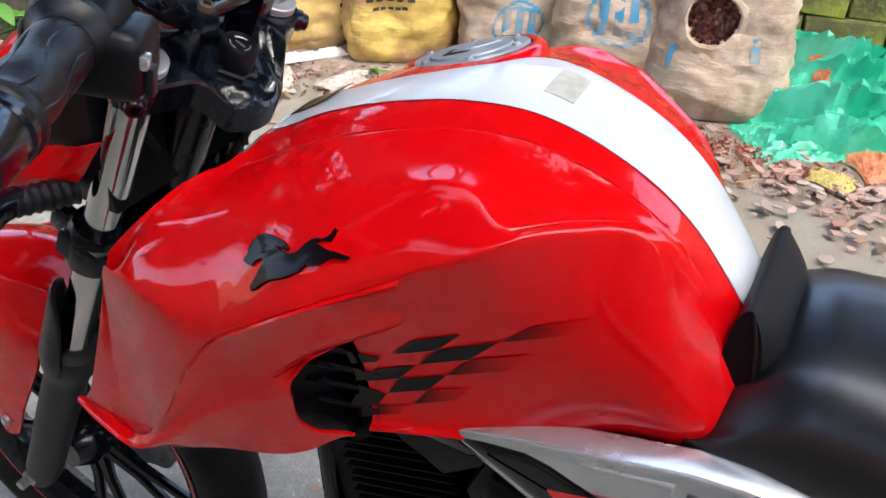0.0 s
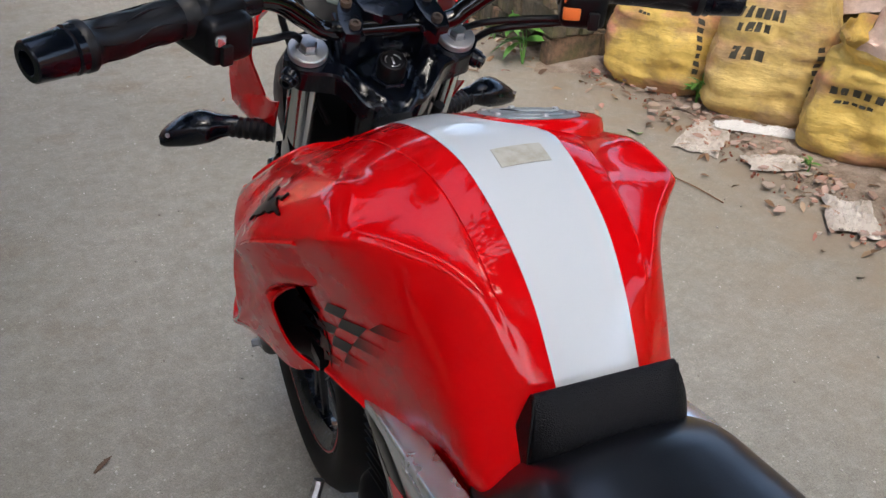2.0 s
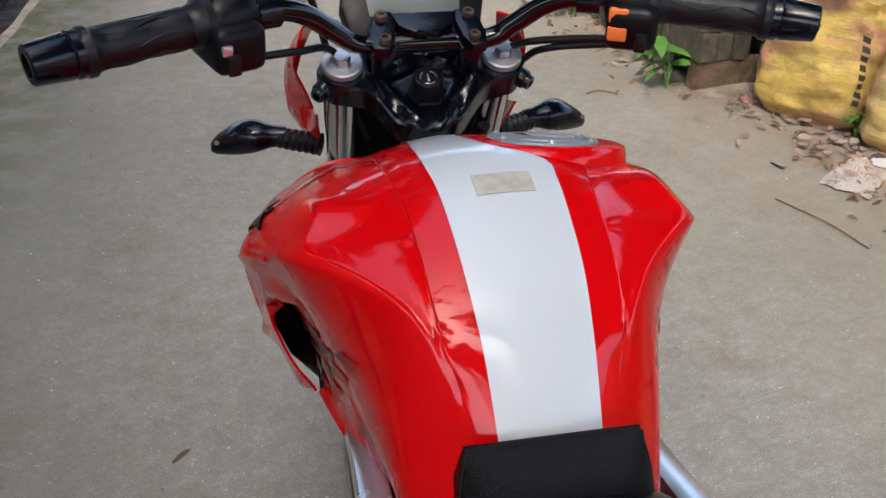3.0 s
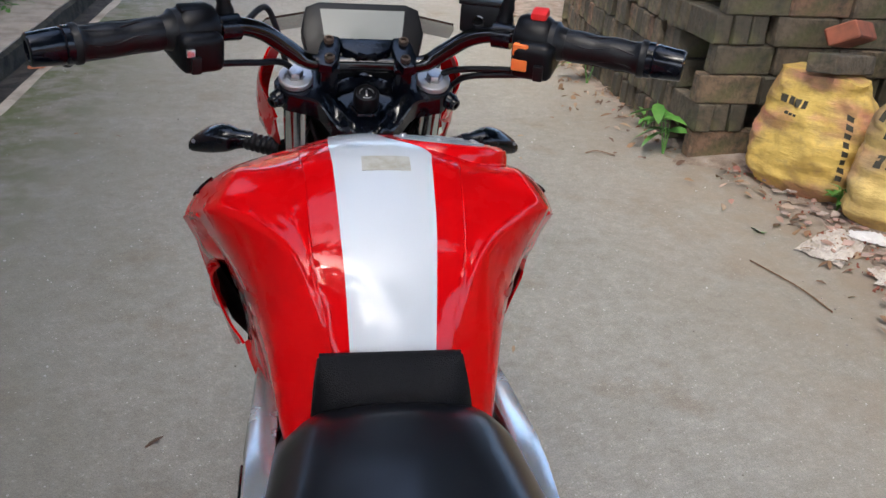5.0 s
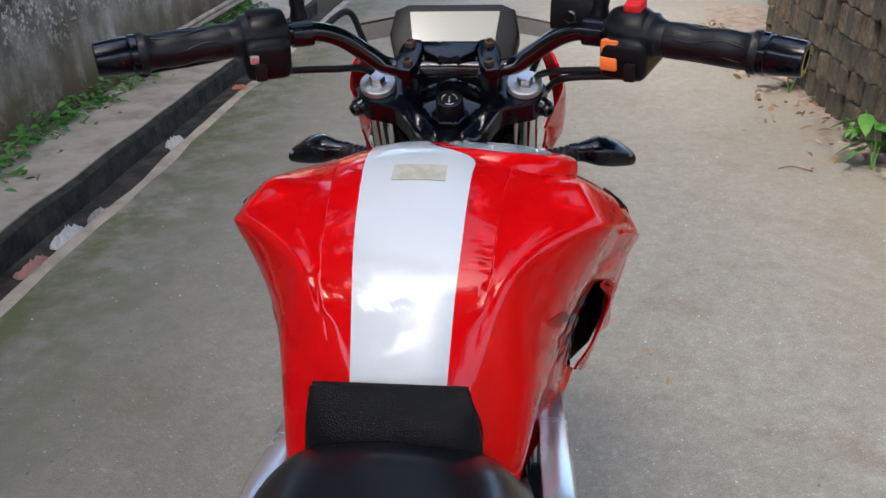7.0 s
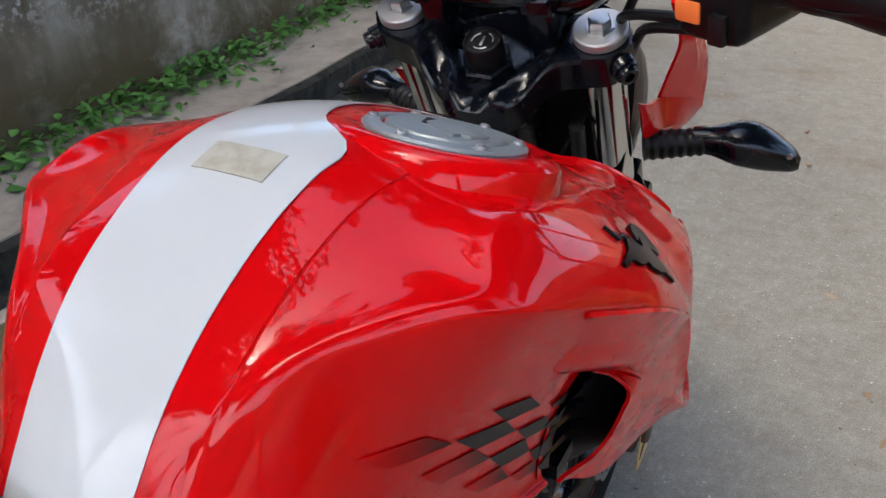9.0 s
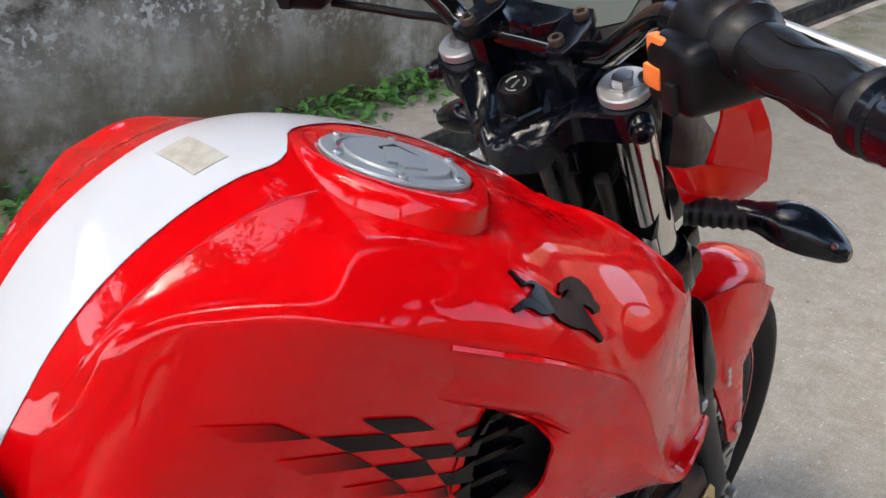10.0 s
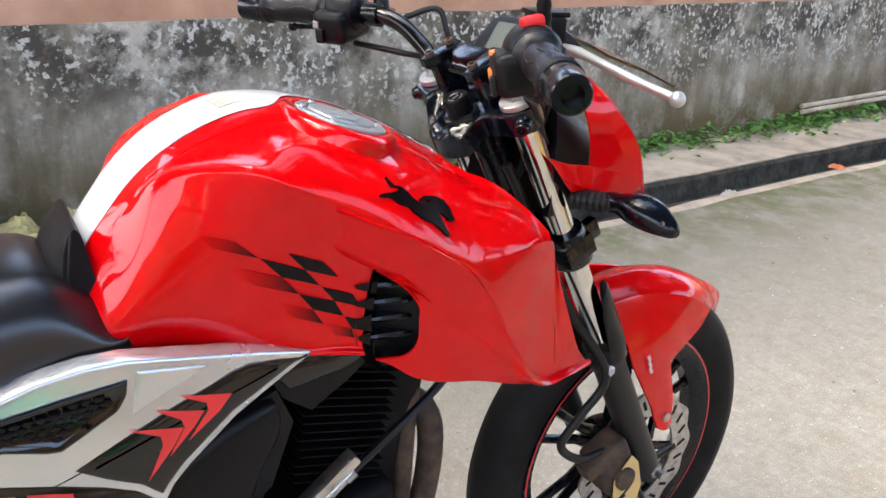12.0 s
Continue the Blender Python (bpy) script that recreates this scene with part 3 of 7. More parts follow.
def vent(side):
    m = both(side)
    bm = bmesh.new()
    rows = []
    for k in range(11):
        z = 0.836 - 0.136 * k / 10
        f = flank_point(-0.22, max(z, 0.742))
        back = -0.222 + 0.03 * abs(k / 5 - 1) ** 3
        fore = min(0.2, 0.157 + (z - 0.695) * 0.331)
        deep = min(0.198, 0.164 + (z - 0.69) * 0.325)
        inner = min(fore - 0.012, f - 0.004 + 0.3 * (fore - f))
        rows.append([m @ Vector((f + 0.0012, back, z)), m @ Vector((f - 0.01, back + 0.01, z)), m @ Vector((f - 0.014, -0.192, z)), m @ Vector((inner, -0.16, z)), m @ Vector((fore, -0.135, z)), m @ Vector((max(deep, inside_shroud(-0.105, z)), -0.105, z))])
    grid(bm, rows)
    block(bm, (0.026, 0.08, 0.014), Matrix.Translation((side * 0.136, -0.15, 0.719)))
    v = part("tank_vent", bm, BLACKPLASTIC, bike, "black louvred vent beside the shroud")
    for k in range(4):
        z = 0.817 - 0.023 * k
        f = flank_point(-0.22, z)
        bm = bmesh.new()
        flank_patch(bm, [(-0.205, z + 0.0085), (-0.205, z - 0.0085), (-0.226 + 0.003 * k, z - 0.001), (-0.229 + 0.003 * k, z + 0.004)], side, 0.0013, 4)
        part("tooth", thicken(bm, 0.0004), DECAL, v, "pointed black edge mark")
        bm = bmesh.new()
        rows = []
        for q in range(9):
            u = q / 8
            x, y, w = f - 0.003 + 0.013 * u, -0.216 + 0.062 * u, 0.0085 * min(1.0, 0.35 + 1.6 * u)
            rows.append([m @ Vector((x - 0.012, y, z + 0.3 * w)), m @ Vector((x, y, z + 0.1 * w)), m @ Vector((x + 0.0015, y, z - 0.35 * w)), m @ Vector((x - 0.001, y, z - 0.8 * w)), m @ Vector((x - 0.012, y, z - 0.6 * w))])
        grid(bm, rows)
        part("louvre", bm, BLACKPAINT, v)


# decals on the flanks: chequers that fade backwards, and the badge
def on_flank(y, z, lift):
    at = skin.ray_cast(Vector((0.4, y, z)), Vector((-1, 0, 0)))[0]
    x = at.x if at and y < -0.226 else flank_point(y, z)
    return Vector((x + lift, y, z))


def flank_patch(bm, corners, side, lift=0.0012, n=5):
    """A skin on the flank between four (y, z) corners."""
    (a, b, c, d) = corners
    rows = []
    for i in range(n + 1):
        u = i / n
        row = []
        for j in range(n + 1):
            w = j / n
            y = (a[0] * (1 - u) + b[0] * u) * (1 - w) + (d[0] * (1 - u) + c[0] * u) * w
            z = (a[1] * (1 - u) + b[1] * u) * (1 - w) + (d[1] * (1 - u) + c[1] * u) * w
            p = on_flank(y, z, lift)
            row.append(Vector((side * p.x, p.y, p.z)))
        rows.append(row)
    grid(bm, rows)


for side in (1, -1):
    vent(side)

FADE = material("fading_decal", (0.02, 0.008, 0.01), 0.35, 0.0, 0.25, 0.05)
tc = FADE.node_tree.nodes.new("ShaderNodeTexCoord")
sp = FADE.node_tree.nodes.new("ShaderNodeSeparateXYZ")
link(FADE, tc.outputs["Generated"], sp.inputs[0])
base(FADE, mixed(FADE, grey(FADE, sp.outputs["Y"], 0.05, 0.95), (0.6, 0.001, 0.003), (0.004, 0.0015, 0.002)))


CELLS = [((-0.298, 0.868), (-0.264, 0.855), (-0.246, 0.834), (-0.280, 0.846), 0),
         ((-0.323, 0.863), (-0.280, 0.846), (-0.264, 0.825), (-0.302, 0.839), 0),
         ((-0.262, 0.823), (-0.229, 0.810), (-0.219, 0.792), (-0.247, 0.803), 0),
         ((-0.284, 0.816), (-0.247, 0.803), (-0.236, 0.782), (-0.269, 0.795), 0),
         ((-0.235, 0.781), (-0.208, 0.772), (-0.202, 0.756), (-0.226, 0.764), 0),
         ((-0.382, 0.893), (-0.346, 0.884), (-0.326, 0.864), (-0.366, 0.877), 1),
         ((-0.346, 0.854), (-0.302, 0.839), (-0.284, 0.816), (-0.329, 0.832), 1),
         ((-0.303, 0.805), (-0.269, 0.795), (-0.257, 0.775), (-0.288, 0.787), 1),
         ((-0.253, 0.772), (-0.226, 0.764), (-0.223, 0.752), (-0.244, 0.759), 1)]
for side in (1, -1):
    dy, dz = (0, 0) if side > 0 else (0.007, -0.006)
    for *corners, fades in CELLS:
        bm = bmesh.new()
        flank_patch(bm, [(y + dy, z + dz) for y, z in corners], side)
        part("chequer_decal", thicken(bm, 0.0002), FADE if fades else DECAL, tank, "black chequer decal")


# leaping-horse badge, a plain black silhouette
HORSE = [(-0.200, 0.941), (-0.199, 0.939), (-0.198, 0.936), (-0.195, 0.933), (-0.188, 0.931), (-0.184, 0.928), (-0.180, 0.924), (-0.177, 0.919), (-0.172, 0.915), (-0.165, 0.912), (-0.155, 0.910), (-0.150, 0.909), (-0.156, 0.911), (-0.166, 0.914), (-0.167, 0.916), (-0.158, 0.916), (-0.147, 0.913), (-0.138, 0.910), (-0.130, 0.905), (-0.126, 0.899), (-0.125, 0.895), (-0.127, 0.892), (-0.124, 0.888), (-0.125, 0.886), (-0.131, 0.887), (-0.136, 0.889), (-0.137, 0.892), (-0.143, 0.897),
         (-0.147, 0.898), (-0.145, 0.893), (-0.144, 0.886), (-0.141, 0.878), (-0.144, 0.877), (-0.148, 0.880), (-0.153, 0.886), (-0.159, 0.892), (-0.168, 0.897), (-0.173, 0.900), (-0.179, 0.905), (-0.184, 0.909), (-0.187, 0.914), (-0.193, 0.916), (-0.199, 0.919), (-0.203, 0.923), (-0.206, 0.925), (-0.213, 0.926), (-0.218, 0.927), (-0.218, 0.930), (-0.211, 0.930), (-0.204, 0.929), (-0.195, 0.929), (-0.189, 0.929), (-0.193, 0.931), (-0.200, 0.933), (-0.201, 0.936), (-0.202, 0.941)]


def badge(side):
    """Lies on the panel above the crease; its outline is given as (y, z)."""
    def inside(y, z):
        hit = False
        for (y0, z0), (y1, z1) in zip(HORSE, HORSE[1:] + HORSE[:1]):
            if (z0 > z) != (z1 > z) and y < y0 + (y1 - y0) * (z - z0) / (z1 - z0):
                hit = not hit
        return hit

    bm = bmesh.new()
    d, dots = 0.0008, {}
    dy, squash = (0, 1.0) if side > 0 else (-0.0095, 0.84)  # the left one sits further back and lies flatter

    def dot(i, j):
        if (i, j) not in dots:
            y, z = -0.222 + d * i + dy, 0.942 + (d * j - 0.07) * squash
            at = skin.ray_cast(Vector((side * 0.4, y, z)), Vector((-side, 0, 0)))[0]
            dots[i, j] = bm.verts.new((at.x + side * 0.0022, y, z + 0.0014))
        return dots[i, j]

    for i in range(128):
        for j in range(90):
            if inside(-0.222 + d * (i + 0.5), 0.872 + d * (j + 0.5)):
                bm.faces.new((dot(i, j), dot(i + 1, j), dot(i + 1, j + 1), dot(i, j + 1)))
    for _ in range(2):
        bmesh.ops.smooth_vert(bm, verts=[v for v in bm.verts if v.is_boundary], factor=0.5, use_axis_x=True, use_axis_y=True, use_axis_z=True)
    part("badge", thicken(bm, 0.003), DECAL, tank, "raised black horse-shaped badge", smooth=30)


for side in (1, -1):
    badge(side)

for ob in [tank] + [c for c in bike.children if c.name.startswith(("tank_shroud", "tank_vent"))]:
    set_aside(ob)

# seat and the pad at the tank's tail
SEAT_Z = spline((-0.99, 0.91), (-0.8, 0.868), (-0.65, 0.862), (-0.56, 0.868), (-0.515, 0.866), (-0.49, 0.852), (-0.465, 0.83), (-0.44, 0.806))
SEAT_W = spline((-0.99, 0.11), (-0.8, 0.15), (-0.65, 0.13), (-0.6, 0.118), (-0.55, 0.109), (-0.5, 0.104), (-0.47, 0.101), (-0.45, 0.095), (-0.44, 0.086))
SEAT_LOW = spline((-0.99, 0.82), (-0.8, 0.775), (-0.65, 0.765), (-0.55, 0.766), (-0.5, 0.769), (-0.46, 0.77), (-0.44, 0.773))
bm = bmesh.new()
rows = []
for k in range(45):
    y = -0.99 + 0.55 * k / 44
    w, zt, zl = SEAT_W(y), SEAT_Z(y), SEAT_LOW(y)
    half = smooth2([(0, zt), (0.42 * w, zt - 0.003), (0.7 * w, zt - 0.013), (0.9 * w, zt - 0.034), (0.99 * w, 0.55 * zt + 0.45 * zl - 0.01), (1.03 * w, zl + 0.016), (1.0 * w, zl), (0.8 * w, zl - 0.006)], 4)
    dip = [0.0025 * noise.noise((x * 14, y * 9, 2.0)) + 0.0012 * noise.noise((x * 40, y * 26, 5.0)) for x, _ in half]
    rows.append([Vector((-x - 0.004, y, z + d)) for (x, z), d in list(zip(half, dip))[:0:-1]] + [Vector((x - 0.004, y, z + d)) for (x, z), d in zip(half, dip)])
vs = grid(bm, rows)
bm.faces.new(vs[0])
bm.faces.new(vs[-1])
seat = part("seat", bm, VINYL, bike, "smooth black vinyl seat")
bm = bmesh.new()
rows = []
for k in range(33):
    u = -1 + k / 16
    wt, wb = 0.0595 * u - 0.0095, 0.068 * u - 0.007
    top = 0.8915 + 0.0025 * u
    full = 0.006 * (1 - u ** 6)
    y0 = -0.473 - 0.004 * u
    prof = [(wb * 0.97, y0 + 0.014, 0.82), (wb * 0.98, y0 + 0.01, 0.85), (wt, y0 + 0.006, top - 0.012), (wt, y0 + 0.002, top - 0.002), (wt, y0 - 0.002, top),
            (wt, y0 - 0.005 - 0.5 * full, top - 0.003), ((2 * wt + wb) / 3, y0 - 0.011 - 1.4 * full, top - 0.014), ((wt + 2 * wb) / 3, y0 - 0.016 - 2.2 * full, top - 0.03), (wb, y0 - 0.018 - 2.2 * full, 0.842), (wb, y0 - 0.016, 0.825)]
    rows.append([Vector(p) for p in catmull(prof, 4)])
vs = grid(bm, rows)
bm.faces.new(vs[0])
bm.faces.new(vs[-1])
pad = part("tank_pad", bm, PADVINYL, bike, "textured black vinyl pad at the tank tail")
for side in (1, -1):
    bm = bmesh.new()
    sweep(bm, catmull([(side * 0.0682 - 0.007, -0.488 - 0.004 * side, 0.835), (side * 0.065 - 0.008, -0.484 - 0.004 * side, 0.862), (side * 0.0598 - 0.0095, -0.477 - 0.004 * side, 0.8895 + 0.0025 * side)], 4), 0.0013, 6)
    part("seam", bm, RUBBER, pad)


# side panels: silver sweep, black lower cover, grille and red chevrons
def side_plate(name, outline, x, depth, mat, parent, side, label="", bevel=0.002):
    """An outline of (y, z) in a plane of the side."""
    bm = bmesh.new()
    m = both(side) @ Matrix(((0, 0, 1, x), (1, 0, 0, 0), (0, 1, 0, 0), (0, 0, 0, 1)))
    prism(bm, outline, depth, m, bevel)
    return part(name, bm, mat, parent, label, smooth=35)


def shaped_plate(name, outline, x, depth, steps, mat, parent, side, label=""):
    """A plate whose outer face is stepped in by (inset, rise) pairs."""
    bm = bmesh.new()
    prism(bm, outline, depth, Matrix(((0, 0, 1, x), (1, 0, 0, 0), (0, 1, 0, 0), (0, 0, 0, 1))))
    bmesh.ops.recalc_face_normals(bm, faces=bm.faces)
    face = max(bm.faces, key=lambda f: f.normal.x * f.calc_area())
    for inset, rise in steps:
        bmesh.ops.inset_region(bm, faces=[face], thickness=inset, depth=0, use_even_offset=True)
        for v in face.verts:
            v.co.x += rise
    bmesh.ops.transform(bm, matrix=both(side), verts=bm.verts)
    return part(name, bm, mat, parent, label, smooth=50)


SILVER_OUT = [(-0.8, 0.79), (-0.62, 0.772), (-0.568, 0.777), (-0.54, 0.785), (-0.501, 0.789), (-0.462, 0.787), (-0.393, 0.773), (-0.33, 0.76), (-0.272, 0.746), (-0.27, 0.741), (-0.315, 0.716), (-0.357, 0.692), (-0.41, 0.649), (-0.428, 0.631), (-0.438, 0.614), (-0.45, 0.56), (-0.8, 0.6)]
BLACK_OUT = [(-0.278, 0.7425), (-0.31, 0.749), (-0.342, 0.753), (-0.362, 0.749), (-0.385, 0.74), (-0.425, 0.726), (-0.473, 0.706), (-0.524, 0.684), (-0.508, 0.672), (-0.491, 0.66), (-0.462, 0.643), (-0.441, 0.622), (-0.433, 0.634), (-0.415, 0.654), (-0.362, 0.697), (-0.32, 0.7195)]
BLACK_LOW = [(-0.8, 0.755), (-0.575, 0.69), (-0.53, 0.673), (-0.493, 0.657), (-0.464, 0.641), (-0.443, 0.62), (-0.446, 0.61), (-0.456, 0.562), (-0.799, 0.605)]
GRILLE_OUT = [(-0.72, 0.735), (-0.571, 0.759), (-0.519, 0.764), (-0.463, 0.767), (-0.466, 0.752), (-0.475, 0.738), (-0.5, 0.725), (-0.528, 0.711), (-0.54, 0.713), (-0.575, 0.726), (-0.72, 0.73)]
COVER_OUT = [(-0.307, 0.68), (-0.32, 0.681), (-0.365, 0.667), (-0.41, 0.64), (-0.429, 0.621), (-0.434, 0.6), (-0.45, 0.5), (-0.36, 0.5), (-0.33, 0.59), (-0.305, 0.633), (-0.3, 0.656)]
FACET_OUT = [(-0.454, 0.774), (-0.385, 0.761), (-0.42, 0.745), (-0.461, 0.728)]
CHEVRONS = [[(-0.415, 0.7345), (-0.363, 0.7225), (-0.377, 0.7065), (-0.411, 0.6815), (-0.389, 0.7105), (-0.39, 0.7195)],
            [(-0.44, 0.7255), (-0.393, 0.7115), (-0.404, 0.6965), (-0.431, 0.6695), (-0.414, 0.6985), (-0.417, 0.7085)],
            [(-0.467, 0.7115), (-0.415, 0.6985), (-0.426, 0.6805), (-0.454, 0.6485), (-0.437, 0.6845), (-0.438, 0.6955)]]
FIGURES = [[(-0.612, 0.688), (-0.572, 0.676), (-0.572, 0.65), (-0.612, 0.66)], [(-0.563, 0.674), (-0.524, 0.66), (-0.524, 0.63), (-0.563, 0.645)]]
for side in (1, -1):
    panel = shaped_plate("side_panel", SILVER_OUT, 0.108, 0.024, [(0.002, 0.002), (0.004, 0.001)], SILVER, bike, side, "silver side panel with a black cover")
    shaped_plate("silver_facet", FACET_OUT, 0.13, 0.0055, [(0.0022, 0.0018), (0.002, 0.0003)], SILVER, panel, side)
    shaped_plate("black_cover", BLACK_OUT, 0.115, 0.018, [(0.0015, 0.0016), (0.003, 0.0014), (0.004, 0.001), (0.005, 0.0005)], GLOSSBLACK, panel, side, "gloss black side cover")
    shaped_plate("black_skirt", BLACK_LOW, 0.115, 0.018, [(0.0015, 0.0016), (0.003, 0.0012)], GLOSSBLACK, panel, side, "gloss black lower skirt")
    shaped_plate("lower_cover", COVER_OUT, 0.095, 0.018, [(0.003, 0.003), (0.005, 0.003), (0.006, 0.001)], BLACKPLASTIC, panel, side, "matt black lower cover")
    shaped_plate("grille_frame", GRILLE_OUT, 0.115, 0.0238, [(0.0012, 0.001), (0.0026, 0.0), (0.0028, -0.0032)], GLOSSBLACK, panel, side)
    bm = bmesh.new()
    for r in range(10):
        for q in range(24):
            y, z = -0.72 + 0.0112 * q + 0.0056 * (r % 2), 0.712 + 0.0062 * r
            top = 0.75 + 0.1 * (y + 0.571)
            low = 0.724 + 0.48 * (y + 0.528) if y > -0.528 else 0.724 - 0.24 * (y + 0.528)
            if y < -0.483 and low < z < top:
                m = both(side) @ Matrix(((0, 0, 1, 0.1364), (1, 0, 0, y), (0, 1, 0, z), (0, 0, 0, 1)))
                prism(bm, [(0.0052 * math.cos(math.pi * k / 3), 0.0028 * math.sin(math.pi * k / 3)) for k in range(6)], 0.0026, m, 0.0009)
    part("grille_mesh", bm, BLACKPLASTIC, panel, "black honeycomb grille", smooth=0)
    for chev in CHEVRONS:
        side_plate("chevron", chev, 0.1372, 0.0008, REDDECAL, panel, side, "red chevron decal", 0)
    for mark in FIGURES:
        side_plate("red_mark", mark, 0.1356, 0.0008, REDDECAL, panel, side, "red printed mark", 0)

# ---- steering: yoke, risers, bar; z of this frame runs up the fork ----
FORK = pose(0, 0.02, 0.998, 27, 0, 0)


YOKE_FORE = spline((0.0, 0.034), (0.06, 0.034), (0.09, 0.03), (0.108, 0.018), (0.119, -0.002))
YOKE_REAR = spline((0.0, -0.079), (0.012, -0.078), (0.03, -0.069), (0.048, -0.054), (0.066, -0.038), (0.09, -0.03), (0.108, -0.022), (0.119, -0.004))


def yoke_height(x, y):
    """Raised arms at the forks, a valley round the key, ribs running to the rear point."""
    x = abs(x)
    a, b, p = Vector((0.05, -0.012)), Vector((0.017, -0.064)), Vector((x, y))
    t = min(1.0, max(0.0, (p - a).dot(b - a) / (b - a).length_squared))
    rib = max(0.0, 1 - (p - a - (b - a) * t).length / 0.011)
    fore = max(0.0, 1 - abs(y - 0.03 + 0.5 * x) / 0.016) * step((0.05 - x) / 0.02)
    return -0.042 + 0.023 * step((x - 0.034) / 0.03) + 0.009 * rib ** 0.8 * step((0.07 - x) / 0.02) + 0.012 * fore


bm = bmesh.new()
rows = []
for k in range(73):
    x = 0.119 * math.sin(math.pi / 2 * (k / 36 - 1))
    y0, y1 = YOKE_REAR(abs(x)), YOKE_FORE(abs(x))
    rows.append([FORK @ Vector((x, y0 + (y1 - y0) * q / 30, yoke_height(x, y0 + (y1 - y0) * q / 30) - (0.003 if q in (0, 30) else 0.0))) for q in range(31)])
grid(bm, rows)
drop = FORK.to_3x3() @ Vector((0, 0, -1))
rim = [e for e in bm.edges if len(e.link_faces) == 1]
low = {v: bm.verts.new(v.co + drop * 0.027) for v in {v for e in rim for v in e.verts}}
for e in rim:
    a, b = e.verts
    bm.faces.new((a, b, low[b], low[a]))
yoke = part("top_yoke", bm, BLACKPAINT, bike, "satin black top yoke", smooth=30)
for side in (1, -1):
    bm = bmesh.new()
    lathe(bm, [(0.0225, -0.018), (0.0225, -0.0112), (0.0212, -0.0098), (0.0105, -0.0098)], FORK @ Matrix.Translation((side * 0.091, 0, 0)), 28)
    part("fork_boss", bm, ALLOY, yoke, "bare metal fork cap ring")
    bm = bmesh.new()
    lathe(bm, [(0.0125, -0.011), (0.0125, -0.0085), (0.0098, -0.0085), (0.0098, -0.0025), (0.0088, -0.0012), (0.0001, -0.0012)], FORK @ Matrix.Translation((side * 0.091, 0, 0)), 6)
    part("fork_cap_bolt", bm, STEEL, yoke, "bright hexagon fork bolt", smooth=0)
    bm = bmesh.new()
    lathe(bm, [(0.011, -0.03), (0.011, 0.002), (0.0098, 0.0035), (0.0085, 0.0035), (0.0085, 0.008), (0.0075, 0.0095), (0.0045, 0.0095), (0.004, 0.005), (0.0001, 0.005)], FORK @ Matrix.Translation((side * 0.116, -0.02, -0.034)) @ pose(0, 0, 0, 90, 0, side * 40), 18)
    part("pinch_bolt", bm, BLACKPAINT, yoke)
    bm = bmesh.new()
    block(bm, (0.022, 0.034, 0.058), FORK @ Matrix.Translation((side * 0.048, -0.002, -0.012)), 0.004)
    riser = part("bar_riser", bm, BLACKPAINT, yoke, "black handlebar riser")
    bm = bmesh.new()
    prism(bm, [(-0.008, -0.029), (0.008, -0.029), (0.0135, -0.012), (0.0135, 0.012), (0.008, 0.029), (-0.008, 0.029), (-0.0135, 0.012), (-0.0135, -0.012)], 0.012, FORK @ Matrix.Translation((side * 0.048, 0.0, 0.0215)) @ pose(0, 0, 0, 0, 0, side * 10), 0.0025)
    prism(bm, [(-0.013, -0.02), (0.013, -0.02), (0.013, 0.02), (-0.013, 0.02)], 0.008, FORK @ Matrix.Translation((side * 0.048, 0.0, 0.0125)), 0.001)
    part("bar_clamp", bm, BLACKPAINT, yoke, "black kite-shaped bar clamp", smooth=30)
    for y in (-0.017, 0.017):
        bm = bmesh.new()
        lathe(bm, [(0.0065, 0.0), (0.0065, 0.005), (0.0058, 0.006), (0.0036, 0.006), (0.0034, 0.0025), (0.0001, 0.0025)], FORK @ Matrix.Translation((side * 0.048, y, 0.0335)), 14)
        part("clamp_bolt", bm, RUST, yoke, "rusty socket bolt")
# webs of the yoke between riser and key, and the bridge over the bar
bm = bmesh.new()
prism(bm, [(-0.036, 0.026), (0.036, 0.026), (0.03, 0.006), (0.012, -0.006), (0, -0.002), (-0.012, -0.006), (-0.03, 0.006)], 0.014, FORK @ Matrix.Translation((0, 0.0, 0.019)), 0.004)
part("clamp_bridge", bm, BLACKPAINT, yoke, "black bridge between the clamps", smooth=30)
bm = bmesh.new()
KEY = FORK @ Matrix.Translation((0, -0.03, 0))
lathe(bm, [(0.0165, -0.034), (0.0172, -0.03), (0.0168, -0.0115), (0.0155, -0.0095), (0.0138, -0.0092), (0.0128, -0.011), (0.0001, -0.011)], KEY, 28)
key = part("ignition_lock", bm, BLACKPLASTIC, yoke, "black ignition key lock")
bm = bmesh.new()
block(bm, (0.0022, 0.011, 0.002), KEY @ Matrix.Translation((0, 0, -0.0115)), 0.0003)
part("key_slot", bm, STEEL, key)
bm = bmesh.new()
lathe(bm, [(0.0235, -0.046), (0.0235, -0.033), (0.0215, -0.031), (0.0175, -0.031)], KEY, 6)
part("lock_nut", bm, BLACKPAINT, key, "black hexagon nut round the lock", smooth=0)
for k in range(3):
    bm = bmesh.new()
    sweep(bm, [KEY @ Vector((0.0092 * math.cos(a), 0.0092 * math.sin(a), -0.0107)) for a in (2.1 * k + 0.25 * q for q in range(6))], 0.0006, 6)
    part("lock_mark", bm, ALLOY, key)
